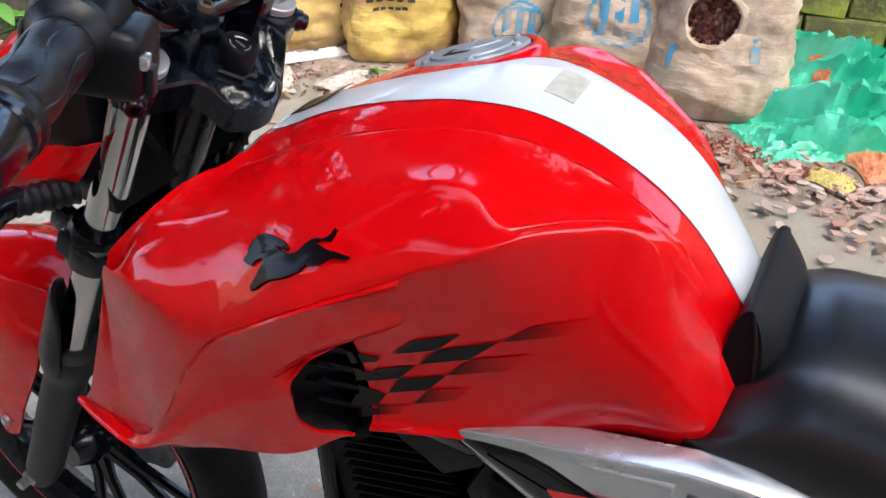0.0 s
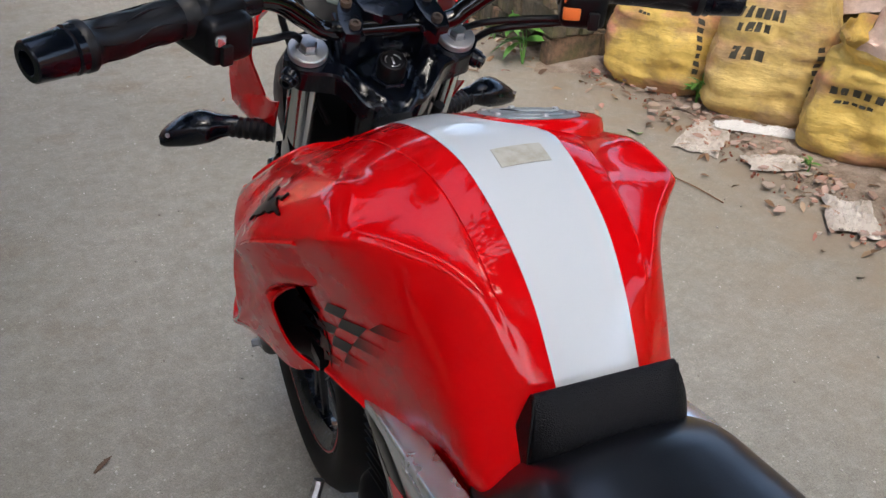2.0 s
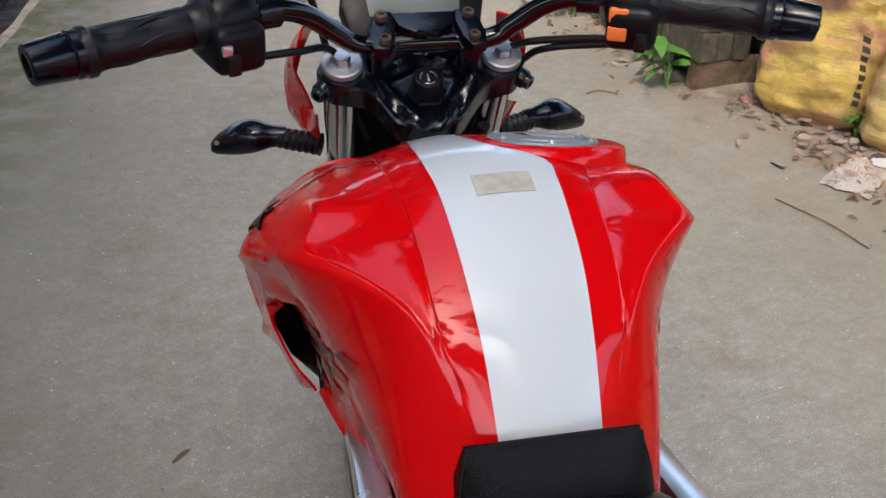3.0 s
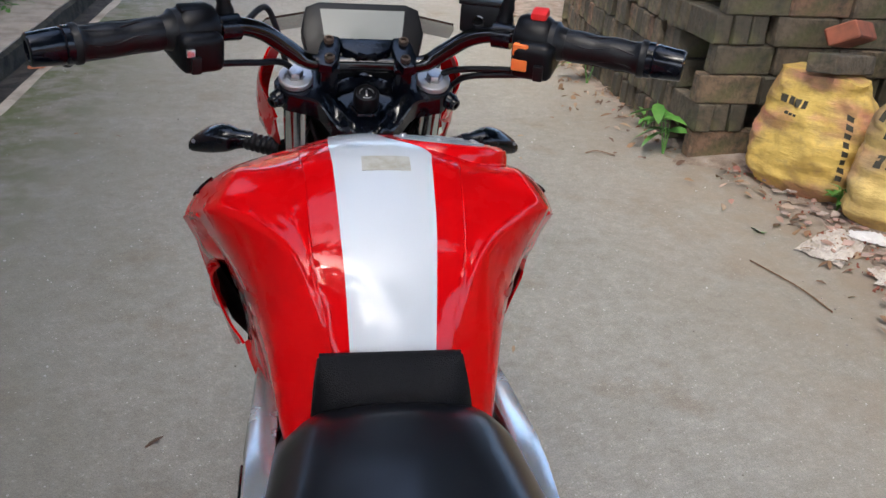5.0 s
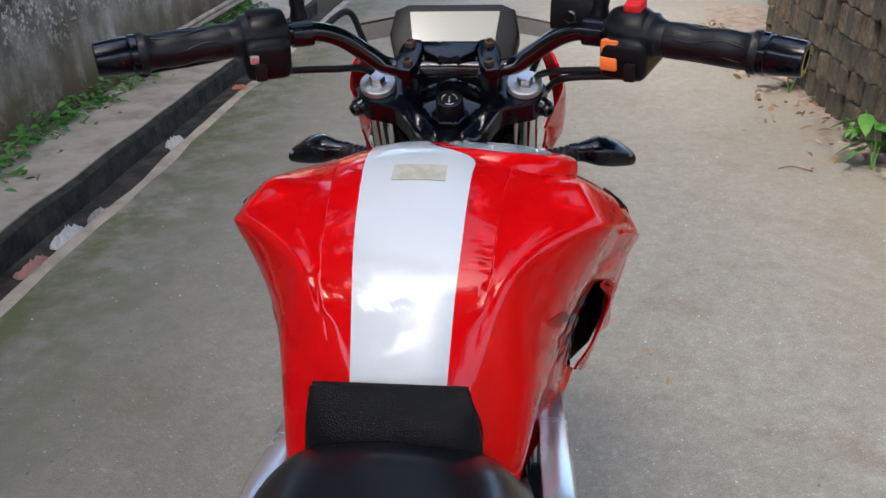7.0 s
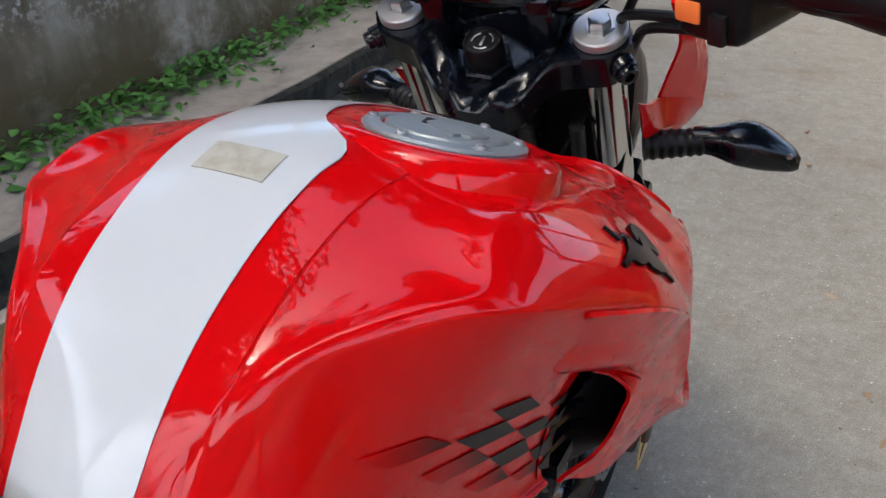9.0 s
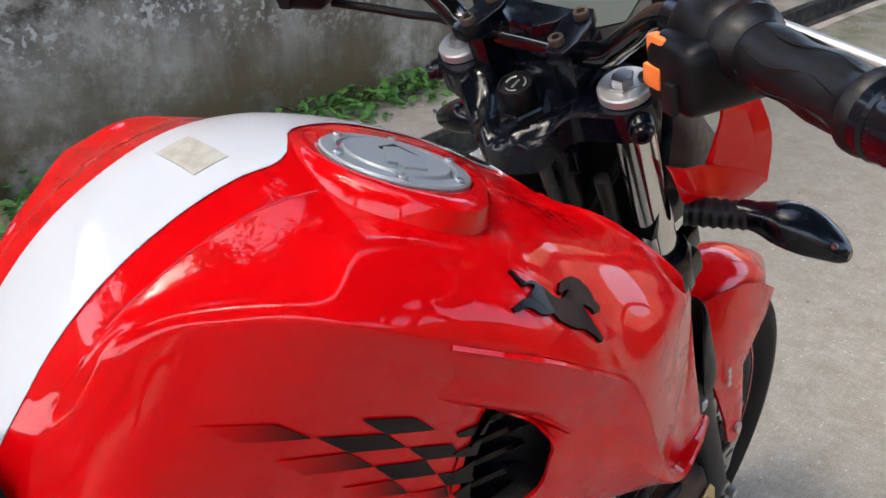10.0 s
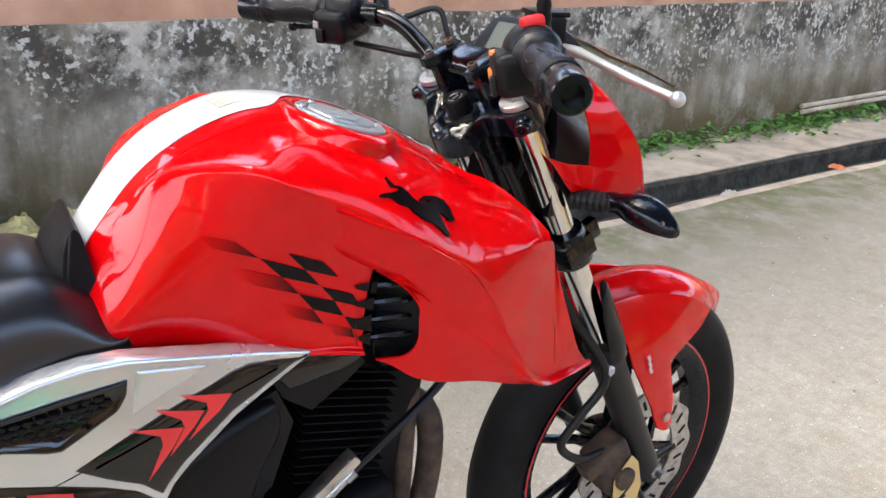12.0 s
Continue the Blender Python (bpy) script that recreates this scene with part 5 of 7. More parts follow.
# red mudguard: a crown over the tyre, drawn to a beak, with stays to the sliders
bm = bmesh.new()
rows = []
for k in range(27):
    a = radians(116 - 70 * k / 26)
    u = k / 26
    r = 0.324 - 0.01 * u * u + 0.012 * max(0, u - 0.8) / 0.2
    w = 0.064 * (1 - 0.75 * max(0, (u - 0.6) / 0.4) ** 1.5) * (0.8 + 0.2 * min(1, u / 0.3))
    drop = 0.05 * (1 - 0.9 * u) + 0.012
    line = [(-w, -drop), (-w - 0.002, -0.02), (-0.82 * w, 0.0), (-0.35 * w, 0.014), (0, 0.018), (0.35 * w, 0.014), (0.82 * w, 0.0), (w + 0.002, -0.02), (w, -drop)]
    rows.append([HUB + Vector((x, (r + h) * math.cos(a), (r + h) * math.sin(a))) for x, h in smooth2(line, 3)])
grid(bm, rows)
guard = part("front_mudguard", thicken(bm, 0.003), RED, bike, "red plastic front mudguard", smooth=35)
for side in (1, -1):
    bm = bmesh.new()
    lines = [[(0.068, 0.235, 0.645), (0.07, 0.31, 0.652), (0.072, 0.42, 0.628), (0.07, 0.5, 0.585)], [(0.098, 0.27, 0.59), (0.096, 0.32, 0.6), (0.088, 0.4, 0.588), (0.078, 0.47, 0.56)],
             [(0.1, 0.29, 0.545), (0.1, 0.33, 0.545), (0.098, 0.36, 0.535), (0.094, 0.385, 0.525)], [(0.104, 0.34, 0.46), (0.104, 0.36, 0.455), (0.104, 0.385, 0.45), (0.1, 0.4, 0.448)], [(0.106, 0.362, 0.41), (0.106, 0.375, 0.402), (0.106, 0.388, 0.4), (0.104, 0.398, 0.408)]]
    grid(bm, [[Vector((side * p.x, p.y, p.z)) for p in catmull(r, 4)] for r in lines])
    part("mudguard_stay", thicken(bm, 0.004), RED, guard, "red mudguard side stay", smooth=40)
    bm = bmesh.new()
    lathe(bm, [(0.008, 0), (0.008, 0.004), (0.005, 0.006), (0.0001, 0.006)], Matrix.Translation((side * 0.106, 0.378, 0.428)) @ pose(0, 0, 0, 0, side * 90, 0), 12)
    part("stay_bolt", bm, STEEL, guard)
bm = bmesh.new()
for k in range(3):
    block(bm, (0.0008, 0.012, 0.006), Matrix.Translation((0.1052, 0.318 + 0.004 * k, 0.555 - 0.012 * k)) @ pose(0, 0, 0, -60, 0, 0))
part("mudguard_mark", bm, material("pale_print", (0.6, 0.45, 0.42), 0.6), guard, "small pale lettering mark", smooth=0)

# ---- engine, frame and what hangs on them ----
bm = bmesh.new()
block(bm, (0.16, 0.12, 0.05), Matrix.Translation((0, -0.2, 0.695)) @ pose(0, 0, 0, -12, 0, 0), 0.01)
block(bm, (0.1, 0.09, 0.16), Matrix.Translation((0, -0.205, 0.61)) @ pose(0, 0, 0, -12, 0, 0))
engine = part("engine", bm, ENGINE, bike, "black finned single-cylinder engine")
for k in range(15):
    bm = bmesh.new()
    z = 0.525 + 0.0112 * k
    block(bm, (0.176 - 0.002 * (k % 2), 0.122 + 0.004 * (k % 3), 0.0022), Matrix.Translation((0, -0.204 + 0.21 * (z - 0.6), z)) @ pose(0, 0, 0, -16, 0, 0), 0.0007, 1)
    part("fin", bm, ENGINE, engine)
bm = bmesh.new()
block(bm, (0.2, 0.34, 0.2), Matrix.Translation((0, -0.3, 0.4)), 0.04, 4)
lathe(bm, [(0.1, 0), (0.1, 0.02), (0.08, 0.035), (0.02, 0.04)], Matrix.Translation((0.095, -0.34, 0.4)) @ pose(0, 0, 0, 0, 90, 0), 36)
lathe(bm, [(0.09, 0), (0.09, 0.02), (0.07, 0.035), (0.02, 0.04)], Matrix.Translation((-0.095, -0.3, 0.4)) @ pose(0, 0, 0, 0, -90, 0), 36)
part("crankcase", bm, ENGINE, engine, "black crankcase")
bm = bmesh.new()
block(bm, (0.17, 0.36, 0.24), Matrix.Translation((0, -0.49, 0.58)), 0.02)
block(bm, (0.15, 0.14, 0.14), Matrix.Translation((0.0, -0.43, 0.66)), 0.03)
part("airbox", bm, BLACKPLASTIC, bike)
bm = bmesh.new()
block(bm, (0.1, 0.1, 0.32), Matrix.Translation((0, -0.125, 0.58)) @ pose(0, 0, 0, -10, 0, 0), 0.012)
block(bm, (0.13, 0.05, 0.09), Matrix.Translation((0, -0.1, 0.73)), 0.012)
part("frame_gusset", bm, ENGINE, bike, "black frame gusset ahead of the cylinder")
for side in (1, -1):
    bm = bmesh.new()
    sweep(bm, catmull([(side * 0.02, -0.02, 0.88), (side * 0.05, -0.08, 0.78), (side * 0.075, -0.26, 0.72), (side * 0.09, -0.5, 0.72), (side * 0.08, -0.9, 0.74)], 6), 0.014, 10)
    part("frame_rail", bm, BLACKPAINT, bike)
    bm = bmesh.new()
    m = both(side) @ Matrix(((0, 0, 1, 0.094), (1, 0, 0, 0), (0, 1, 0, 0), (0, 0, 0, 1)))
    prism(bm, [(-0.285, 0.735), (-0.175, 0.718), (-0.168, 0.703), (-0.212, 0.672), (-0.257, 0.645), (-0.292, 0.672), (-0.305, 0.7)], 0.014, m @ Matrix.Translation((0, 0, -0.008)), 0.003)
    cover = part("engine_cover", bm, BLACKPLASTIC, bike, "black cover over the cylinder head", smooth=30)
    shaped_plate("gloss_insert", [(-0.275, 0.735), (-0.178, 0.718), (-0.172, 0.705), (-0.215, 0.69), (-0.285, 0.683), (-0.298, 0.7)], 0.092, 0.009, [(0.002, 0.002), (0.005, 0.002)], GLOSSBLACK, cover, side)
    bm = bmesh.new()
    prism(bm, [(-0.3, 0.69), (-0.28, 0.64), (-0.31, 0.56), (-0.4, 0.5), (-0.45, 0.56), (-0.42, 0.63), (-0.36, 0.67)], 0.03, m @ Matrix.Translation((0, 0, -0.02)), 0.008)
    part("engine_side", bm, BLACKPLASTIC, bike, "", smooth=30)
bm = bmesh.new()
sweep(bm, catmull([(0.0, 0.0, 0.8), (0.02, -0.055, 0.68), (0.035, -0.085, 0.58), (0.045, -0.1, 0.46), (0.045, -0.11, 0.3)], 6), 0.0155, 12)
part("down_tube", bm, RUST, bike, "rust-stained frame down tube")
bm = bmesh.new()
sweep(bm, catmull([(-0.0, 0.0, 0.8), (-0.02, -0.055, 0.68), (-0.035, -0.085, 0.58), (-0.045, -0.1, 0.46), (-0.045, -0.11, 0.3)], 6), 0.0155, 12)
part("down_tube", bm, BLACKPAINT, bike)
bm = bmesh.new()
sweep(bm, catmull([(0.02, -0.13, 0.6), (0.035, -0.06, 0.55), (0.04, -0.05, 0.46), (0.05, -0.09, 0.34), (0.09, -0.2, 0.26), (0.11, -0.5, 0.25), (0.14, -0.9, 0.36)], 6), 0.019, 14)
part("exhaust_pipe", bm, RUST, bike, "brown-burnt exhaust pipe")
bm = bmesh.new()
sweep(bm, catmull([(0.1, -0.24, 0.52), (0.105, -0.16, 0.575), (0.09, -0.06, 0.63), (0.06, 0.0, 0.68)], 6), 0.006, 8)
part("clutch_cable", bm, RUBBER, bike)
bm = bmesh.new()
lathe(bm, [(0.01, 0), (0.01, 0.02), (0.007, 0.022), (0.007, 0.045), (0.009, 0.046), (0.009, 0.06)], along((0.104, -0.255, 0.51), (0.105, -0.19, 0.555)), 10)
part("cable_adjuster", bm, STEEL, bike, "worn steel cable adjuster")
bm = bmesh.new()
sweep(bm, [(0.128, -0.32, 0.46), (0.128, -0.3, 0.525)], 0.01, 8)
block(bm, (0.022, 0.014, 0.105), along((0.128, -0.3, 0.528), (0.132, -0.22, 0.588)) @ Matrix.Translation((0, 0, 0.05)), 0.003)
part("kick_lever", bm, STEEL, bike, "worn steel kick lever")
bm = bmesh.new()
block(bm, (0.09, 0.03, 0.024), Matrix.Translation((-0.19, -0.36, 0.33)), 0.005)
sweep(bm, [(-0.14, -0.36, 0.33), (-0.1, -0.38, 0.36)], 0.012, 8)
part("footrest", bm, RUBBER, bike)
bm = bmesh.new()
sweep(bm, catmull([(-0.14, -0.12, 0.47), (-0.155, -0.14, 0.43), (-0.15, -0.2, 0.36), (-0.12, -0.3, 0.34)], 5), 0.008, 8)
part("shift_lever", bm, STEEL, bike)

# rear half, out of sight behind the seat
rear = wheel(Matrix.Translation((0, -0.985, 0.316)) @ pose(0, 0, 0, 0, 90, 0), 0.308, 0.125, bike, "black rear tyre on an alloy wheel")
for side in (1, -1):
    bm = bmesh.new()
    sweep(bm, [(side * 0.09, -0.5, 0.36), (side * 0.1, -0.985, 0.316)], 0.022, 10)
    part("swingarm", bm, BLACKPAINT, bike)
    bm = bmesh.new()
    sweep(bm, [(side * 0.13, -0.62, 0.3), (side * 0.16, -0.66, 0.15), (side * 0.18, -0.68, 0.012)], 0.012, 8)
    part("stand_leg", bm, BLACKPAINT, bike)
# ---- the lane ----
bm = bmesh.new()
grid(bm, [[Vector((x, y, 0)) for x in (-1.47, -0.5, 1.0, 2.5, 6, 60)] for y in (-60, -6, -2, 0, 2, 4, 6.6, 8, 20, 60)])
ground = tagged(part("ground", bm, CONCRETE), "worn grey concrete lane with dust and stains", "ground", kind="structure")

MUD = material("gutter_mud", (0.06, 0.055, 0.045), 0.8)
base(MUD, mixed(MUD, grey(MUD, noise_tex(MUD, 9, 6), 0.4, 0.65), (0.022, 0.02, 0.017), (0.085, 0.075, 0.06)))
bump(MUD, noise_tex(MUD, 40, 5), 0.6, 0.02)
KERB = material("mossy_kerb", (0.1, 0.095, 0.075), 0.9)
base(KERB, mixed(KERB, grey(KERB, noise_tex(KERB, 8, 6, 0.7), 0.4, 0.62), (0.01, 0.011, 0.008), (0.06, 0.055, 0.04)))
bump(KERB, noise_tex(KERB, 45, 5), 0.6, 0.02)
WALK = material("dusty_walkway", (0.4, 0.35, 0.29), 0.92)
base(WALK, ramp(WALK, noise_tex(WALK, 5, 7, 0.65), [(0.3, (0.3, 0.245, 0.185)), (0.5, (0.48, 0.41, 0.32)), (0.72, (0.6, 0.52, 0.42))]))
bump(WALK, noise_tex(WALK, 60, 5), 0.5, 0.01)
WALL = material("stained_plaster", (0.4, 0.38, 0.34), 0.92)
v = coords(WALL)
streak = noise_tex(WALL, 2.6, 6, 0.6, coords(WALL, "Object", (1, 1.6, 0.35)))
c = ramp(WALL, noise_tex(WALL, 3.2, 8, 0.68), [(0.3, (0.15, 0.14, 0.115)), (0.45, (0.36, 0.34, 0.285)), (0.62, (0.53, 0.495, 0.43)), (0.8, (0.6, 0.57, 0.52))])
c = mixed(WALL, grey(WALL, streak, 0.42, 0.62), c, mixed(WALL, 1.0, c, (0.44, 0.41, 0.36), "MULTIPLY"))
sep = WALL.node_tree.nodes.new("ShaderNodeSeparateXYZ")
link(WALL, v, sep.inputs[0])
height = sep.outputs["Z"]
blot = mixed(WALL, grey(WALL, noise_tex(WALL, 42, 4, 0.5), 0.53, 0.6), (0, 0, 0), grey(WALL, noise_tex(WALL, 6, 4), 0.4, 0.52))
c = mixed(WALL, mixed(WALL, grey(WALL, height, 0.35, 0.62), (0, 0, 0), mixed(WALL, 1.0, grey(WALL, noise_tex(WALL, 4, 7, 0.7), 0.43, 0.56), (1, 1, 1), "MULTIPLY")), c, (0.066, 0.058, 0.046))
c = mixed(WALL, mixed(WALL, grey(WALL, height, 0.3, 0.55), (0, 0, 0), blot), c, (0.56, 0.55, 0.5))
moss = mixed(WALL, grey(WALL, height, 0.55, 0.15), (0, 0, 0), grey(WALL, noise_tex(WALL, 3.5, 7, 0.7), 0.3, 0.52))
c = mixed(WALL, moss, c, (0.11, 0.085, 0.04))
base(WALL, c)
bump(WALL, noise_tex(WALL, 25, 8, 0.7), 0.5, 0.012)
PEACH = material("peach_paint", (0.55, 0.32, 0.2), 0.85)
base(PEACH, ramp(PEACH, noise_tex(PEACH, 4, 6), [(0.3, (0.4, 0.21, 0.13)), (0.7, (0.62, 0.37, 0.25))]))
MOSS = material("moss_film", (0.12, 0.14, 0.04), 0.95)
base(MOSS, mixed(MOSS, grey(MOSS, noise_tex(MOSS, 22, 6), 0.4, 0.6), (0.2, 0.19, 0.1), (0.07, 0.1, 0.025)))


def slab(name, mat, label, category, y0, y1, section, kind="structure"):
    """A long piece along the lane: a closed (x, z) section, drawn out in y."""
    bm = bmesh.new()
    n = max(2, int((y1 - y0) / 0.12))
    rows = []
    for k in range(n + 1):
        y = y0 + (y1 - y0) * k / n
        rows.append([Vector((x + 0.012 * noise.noise((x * 3, y * 2.1, z * 3)), y, z + 0.008 * noise.noise((x * 4 + 7, y * 3.1, z * 5)))) for x, z in section])
    vs = grid(bm, rows, True)
    bm.faces.new(vs[0])
    bm.faces.new(vs[-1])
    return tagged(part(name, bm, mat, None, "", smooth=30), label, category, kind=kind)


slab("gutter", MUD, "dark muddy gutter with litter along the lane", "gutter", -12, 6.6, [(-1.8, -0.1), (-1.46, -0.1), (-1.46, -0.3), (-1.8, -0.3)])
slab("road_edge", WALK, "rough concrete edge strip of the lane", "kerb", -12, 6.6, [(-1.5, -0.14), (-1.5, 0.004), (-1.465, 0.007), (-1.44, -0.004), (-1.44, -0.14)])
slab("kerb", KERB, "dark mossy kerb of the raised walkway", "kerb", -12, 6.6, [(-1.81, -0.2), (-1.81, 0.012), (-1.765, 0.014), (-1.745, 0.004), (-1.735, -0.2)])
slab("walkway", WALK, "dusty raised walkway beside the wall", "walkway", -12, 6.6, [(-2.45, -0.2), (-2.45, 0.03), (-2.0, 0.022), (-1.785, 0.02), (-1.785, -0.2)])
slab("wall_left", WALL, "weather-stained grey plaster wall with black mould", "wall", -12, 6.3, [(-2.45, 0), (-2.45, 0.806), (-2.25, 0.806), (-2.25, 0.5), (-2.25, 0.0)])
slab("wall_band", PEACH, "peach painted upper wall", "wall", -12, 6.3, [(-2.43, 0.8), (-2.43, 2.1), (-2.27, 2.1), (-2.27, 0.8)])
# unseen walls, added only to keep low sky light off the bike
for name, x0, y0, x1, y1 in (("wall_right", 8.6, -16, 8.6, 18), ("wall_near_end", -2.4, -15, 8.6, -15), ("wall_far_end", -8, 18.5, 8.6, 18.5)):
    bm = bmesh.new()
    ln = math.hypot(x1 - x0, y1 - y0)
    block(bm, (ln, 0.2, 3.4), Matrix.Translation(((x0 + x1) / 2, (y0 + y1) / 2, 1.65)) @ pose(0, 0, 0, 0, 0, math.degrees(math.atan2(y1 - y0, x1 - x0))), 0.02, 1)
    tagged(part(name, bm, PEACH), "plain unseen wall, added to block low sky light", "wall", kind="structure")
bm = bmesh.new()
for z, x in ((0.12, -2.2), (0.155, -2.21)):
    sweep(bm, [(x, 4.25, z), (x, 5.2, z + 0.012), (x, 7.5, z + 0.03)], 0.016, 8)
tagged(part("conduit", bm, WALK), "grey twin conduit along the wall foot", "pipe")

# ---- brick stacks at the far kerb ----
BRICK = material("old_brick", (0.2, 0.14, 0.09), 0.92)
r = rand(BRICK)
c = ramp(BRICK, r, [(0.0, (0.07, 0.058, 0.04)), (0.35, (0.11, 0.088, 0.06)), (0.65, (0.15, 0.112, 0.075)), (0.85, (0.19, 0.135, 0.085)), (1.0, (0.22, 0.12, 0.075))])
c = mixed(BRICK, grey(BRICK, noise_tex(BRICK, 14, 7, 0.7), 0.4, 0.66), c, (0.045, 0.042, 0.03))
c = mixed(BRICK, grey(BRICK, noise_tex(BRICK, 5, 6), 0.5, 0.7, 0.0, 0.7), c, (0.12, 0.125, 0.045))
base(BRICK, c)
bump(BRICK, noise_tex(BRICK, 50, 6), 0.7, 0.012)


def brick_mesh(name, size, seed):
    """A worn brick with knocked corners."""
    bm = bmesh.new()
    block(bm, size, None, 0.006, 1)
    rng = random.Random(seed)
    for v in bm.verts:
        v.co += Vector((rng.uniform(-1, 1), rng.uniform(-1, 1), rng.uniform(-1, 1))) * 0.0022
    me = bpy.data.meshes.new(name)
    bm.to_mesh(me)
    bm.free()
    me.materials.append(BRICK)
    return me


BRICKS = [brick_mesh("brick", (0.285, 0.076, 0.128), k) for k in range(6)]
rng = random.Random(11)


def lay(parent, x, y, z, turn, tip=0.0, loose=1.0):
    ob = new("brick", rng.choice(BRICKS))
    ob.parent = parent
    ob.matrix_basis = pose(x + rng.uniform(-0.008, 0.008) * loose, y + rng.uniform(-0.01, 0.01) * loose, z, tip + rng.uniform(-1.5, 1.5), rng.uniform(-1.5, 1.5), turn + rng.uniform(-3, 3) * loose)
    return ob


stack = thing("brick_stack", "tall stack of old mossy bricks beside the lane", "brick stack", "brick stacks", pose(1.64, 2.3, 0))
for course in range(8):
    z = 0.066 + 0.1315 * course
    for k in range(4):  # the end towards the sacks: long faces out
        if course % 3 == 1 and k < 1:
            for q in range(3):
                lay(stack, 0.05 + 0.082 * q, 0.14, z, 90)
        else:
            lay(stack, 0.15 + 0.295 * k + 0.04 * (course % 2), 0.04, z, 0)
for k in range(30):  # the long face: bricks on edge, ends out
    for course in range(8):
        bend = 0.0006 * max(0, k - 12) ** 2
        lay(stack, 0.145 + bend + 0.03 * noise.noise((k * 0.7, course * 0.9, 3)), 0.3 + 0.079 * k + (0.036 if course % 2 else 0), 0.066 + 0.1315 * course, 0)
bm = bmesh.new()
block(bm, (0.8, 2.3, 0.98), Matrix.Translation((0.68, 1.35, 0.5)))
part("core", bm, BRICK, stack, smooth=0)
far = copy_thing(stack, pose(1.72, 4.75, 0, 0, 0, -20))

# ---- sacks along the verge ----
def sackcloth(name, tint, stain, dirt=(0.1, 0.07, 0.045)):
    m = material(name, tint, 0.7)
    c = mixed(m, grey(m, noise_tex(m, 3.2, 4, 0.5, coords(m, "Object", (1, 1, 2.2))), 0.52, 0.66), tint, stain)
    c = mixed(m, grey(m, noise_tex(m, 7, 7, 0.7), 0.42, 0.72, 0.0, 0.85), c, mixed(m, 1.0, c, (0.55, 0.47, 0.4), "MULTIPLY"))
    c = mixed(m, grey(m, noise_tex(m, 4.5, 7, 0.7, coords(m, "Object", (1, 1, 1.6))), 0.47, 0.66, 0.0, 0.85), c, dirt)
    base(m, c)
    fold = noise_tex(m, 9, 6, 0.6, coords(m, "Object", (1, 1, 3.5)))
    bump(m, fold, 0.45, 0.025)
    return m


YELLOW = sackcloth("yellow_sackcloth", (0.72, 0.51, 0.13), (0.66, 0.27, 0.2), (0.3, 0.19, 0.1))
OCHRE = sackcloth("ochre_sackcloth", (0.68, 0.5, 0.17), (0.6, 0.36, 0.18), (0.3, 0.2, 0.11))
PALE = sackcloth("pale_sackcloth", (0.6, 0.47, 0.35), (0.46, 0.33, 0.23), (0.27, 0.18, 0.11))
PINKISH = sackcloth("pinkish_sackcloth", (0.78, 0.62, 0.54), (0.76, 0.5, 0.42), (0.34, 0.24, 0.18))
PRINT = material("dark_print", (0.05, 0.045, 0.03), 0.8)
BLUEPRINT = material("blue_print", (0.06, 0.24, 0.42), 0.75)
base(BLUEPRINT, mixed(BLUEPRINT, grey(BLUEPRINT, noise_tex(BLUEPRINT, 16, 6), 0.45, 0.62), (0.07, 0.28, 0.46), (0.3, 0.3, 0.28)))
CHIPS = material("brick_chips", (0.3, 0.09, 0.055), 0.92)
isl = CHIPS.node_tree.nodes.new("ShaderNodeNewGeometry").outputs["Random Per Island"]
base(CHIPS, ramp(CHIPS, isl, [(0.0, (0.16, 0.05, 0.035)), (0.4, (0.32, 0.1, 0.06)), (0.75, (0.4, 0.17, 0.11)), (1.0, (0.42, 0.3, 0.24))]))


def sack_shape(w, d, h, seed, flare=1.0, slump=0.0, lean=(0, 0)):
    """A point on a filled sack: a is the way round, t the height from 0 to 1.08."""
    girth = spline((0.0, 0.8), (0.06, 0.95), (0.25, 1.04), (0.55, 1.0), (0.8, 0.9), (0.93, 0.76), (1.0, 0.62 * flare), (1.08, 0.66 * flare))

    def at(a, t, lift=0.0):
        ca, sa = math.cos(a), math.sin(a)
        k = (abs(ca) ** 2.8 + abs(sa) ** 2.8) ** (-1 / 2.8)
        fold = 0.014 * noise.noise((ca * 1.6 + seed, sa * 1.6, t * h * 17)) + 0.013 * (0.5 - 2 * abs(noise.noise((ca * 3.2 + seed + t * 2, sa * 3.2 + 5, t * h * 13)))) + 0.003 * noise.noise((ca * 9 + seed, sa * 9, t * h * 40)) + 0.035 * noise.noise((ca * 1.1 + seed * 2, sa * 1.1, t * 2.2))
        g = girth(t) * k
        x, y = ca * (w / 2 * g + fold + lift), sa * (d / 2 * g + fold + lift)
        drop = slump * max(0, -sa) * max(0, t - 0.6) / 0.4
        return Vector((x + lean[0] * t, y + lean[1] * t, h * (t - drop) + 0.02 * noise.noise((ca * 2, sa * 2, seed)) * min(1, t * 4)))

    return at


def sack(label, x, y, turn, w, d, h, seed, mat, flare=1.0, slump=0.0, lean=(0, 0), closed=True):
    """turn: the way its broad face looks, in degrees; its own -y."""
    m = pose(x, y, 0.004, 0, 0, turn)
    ob = thing("sack", label, "sack", "sacks along the lane", m)
    at = sack_shape(w, d, h, seed, flare, slump, lean)
    bm = bmesh.new()
    rows = [[at(2 * math.pi * k / 72, t / 44 * (1.0 if closed else 1.08)) for k in range(72)] for t in range(45)]
    vs = grid(bm, rows, True)
    bm.faces.new(vs[0])
    if closed:
        bm.faces.new(vs[-1])
    bag = part("bag", bm, mat, ob)
    return ob, at


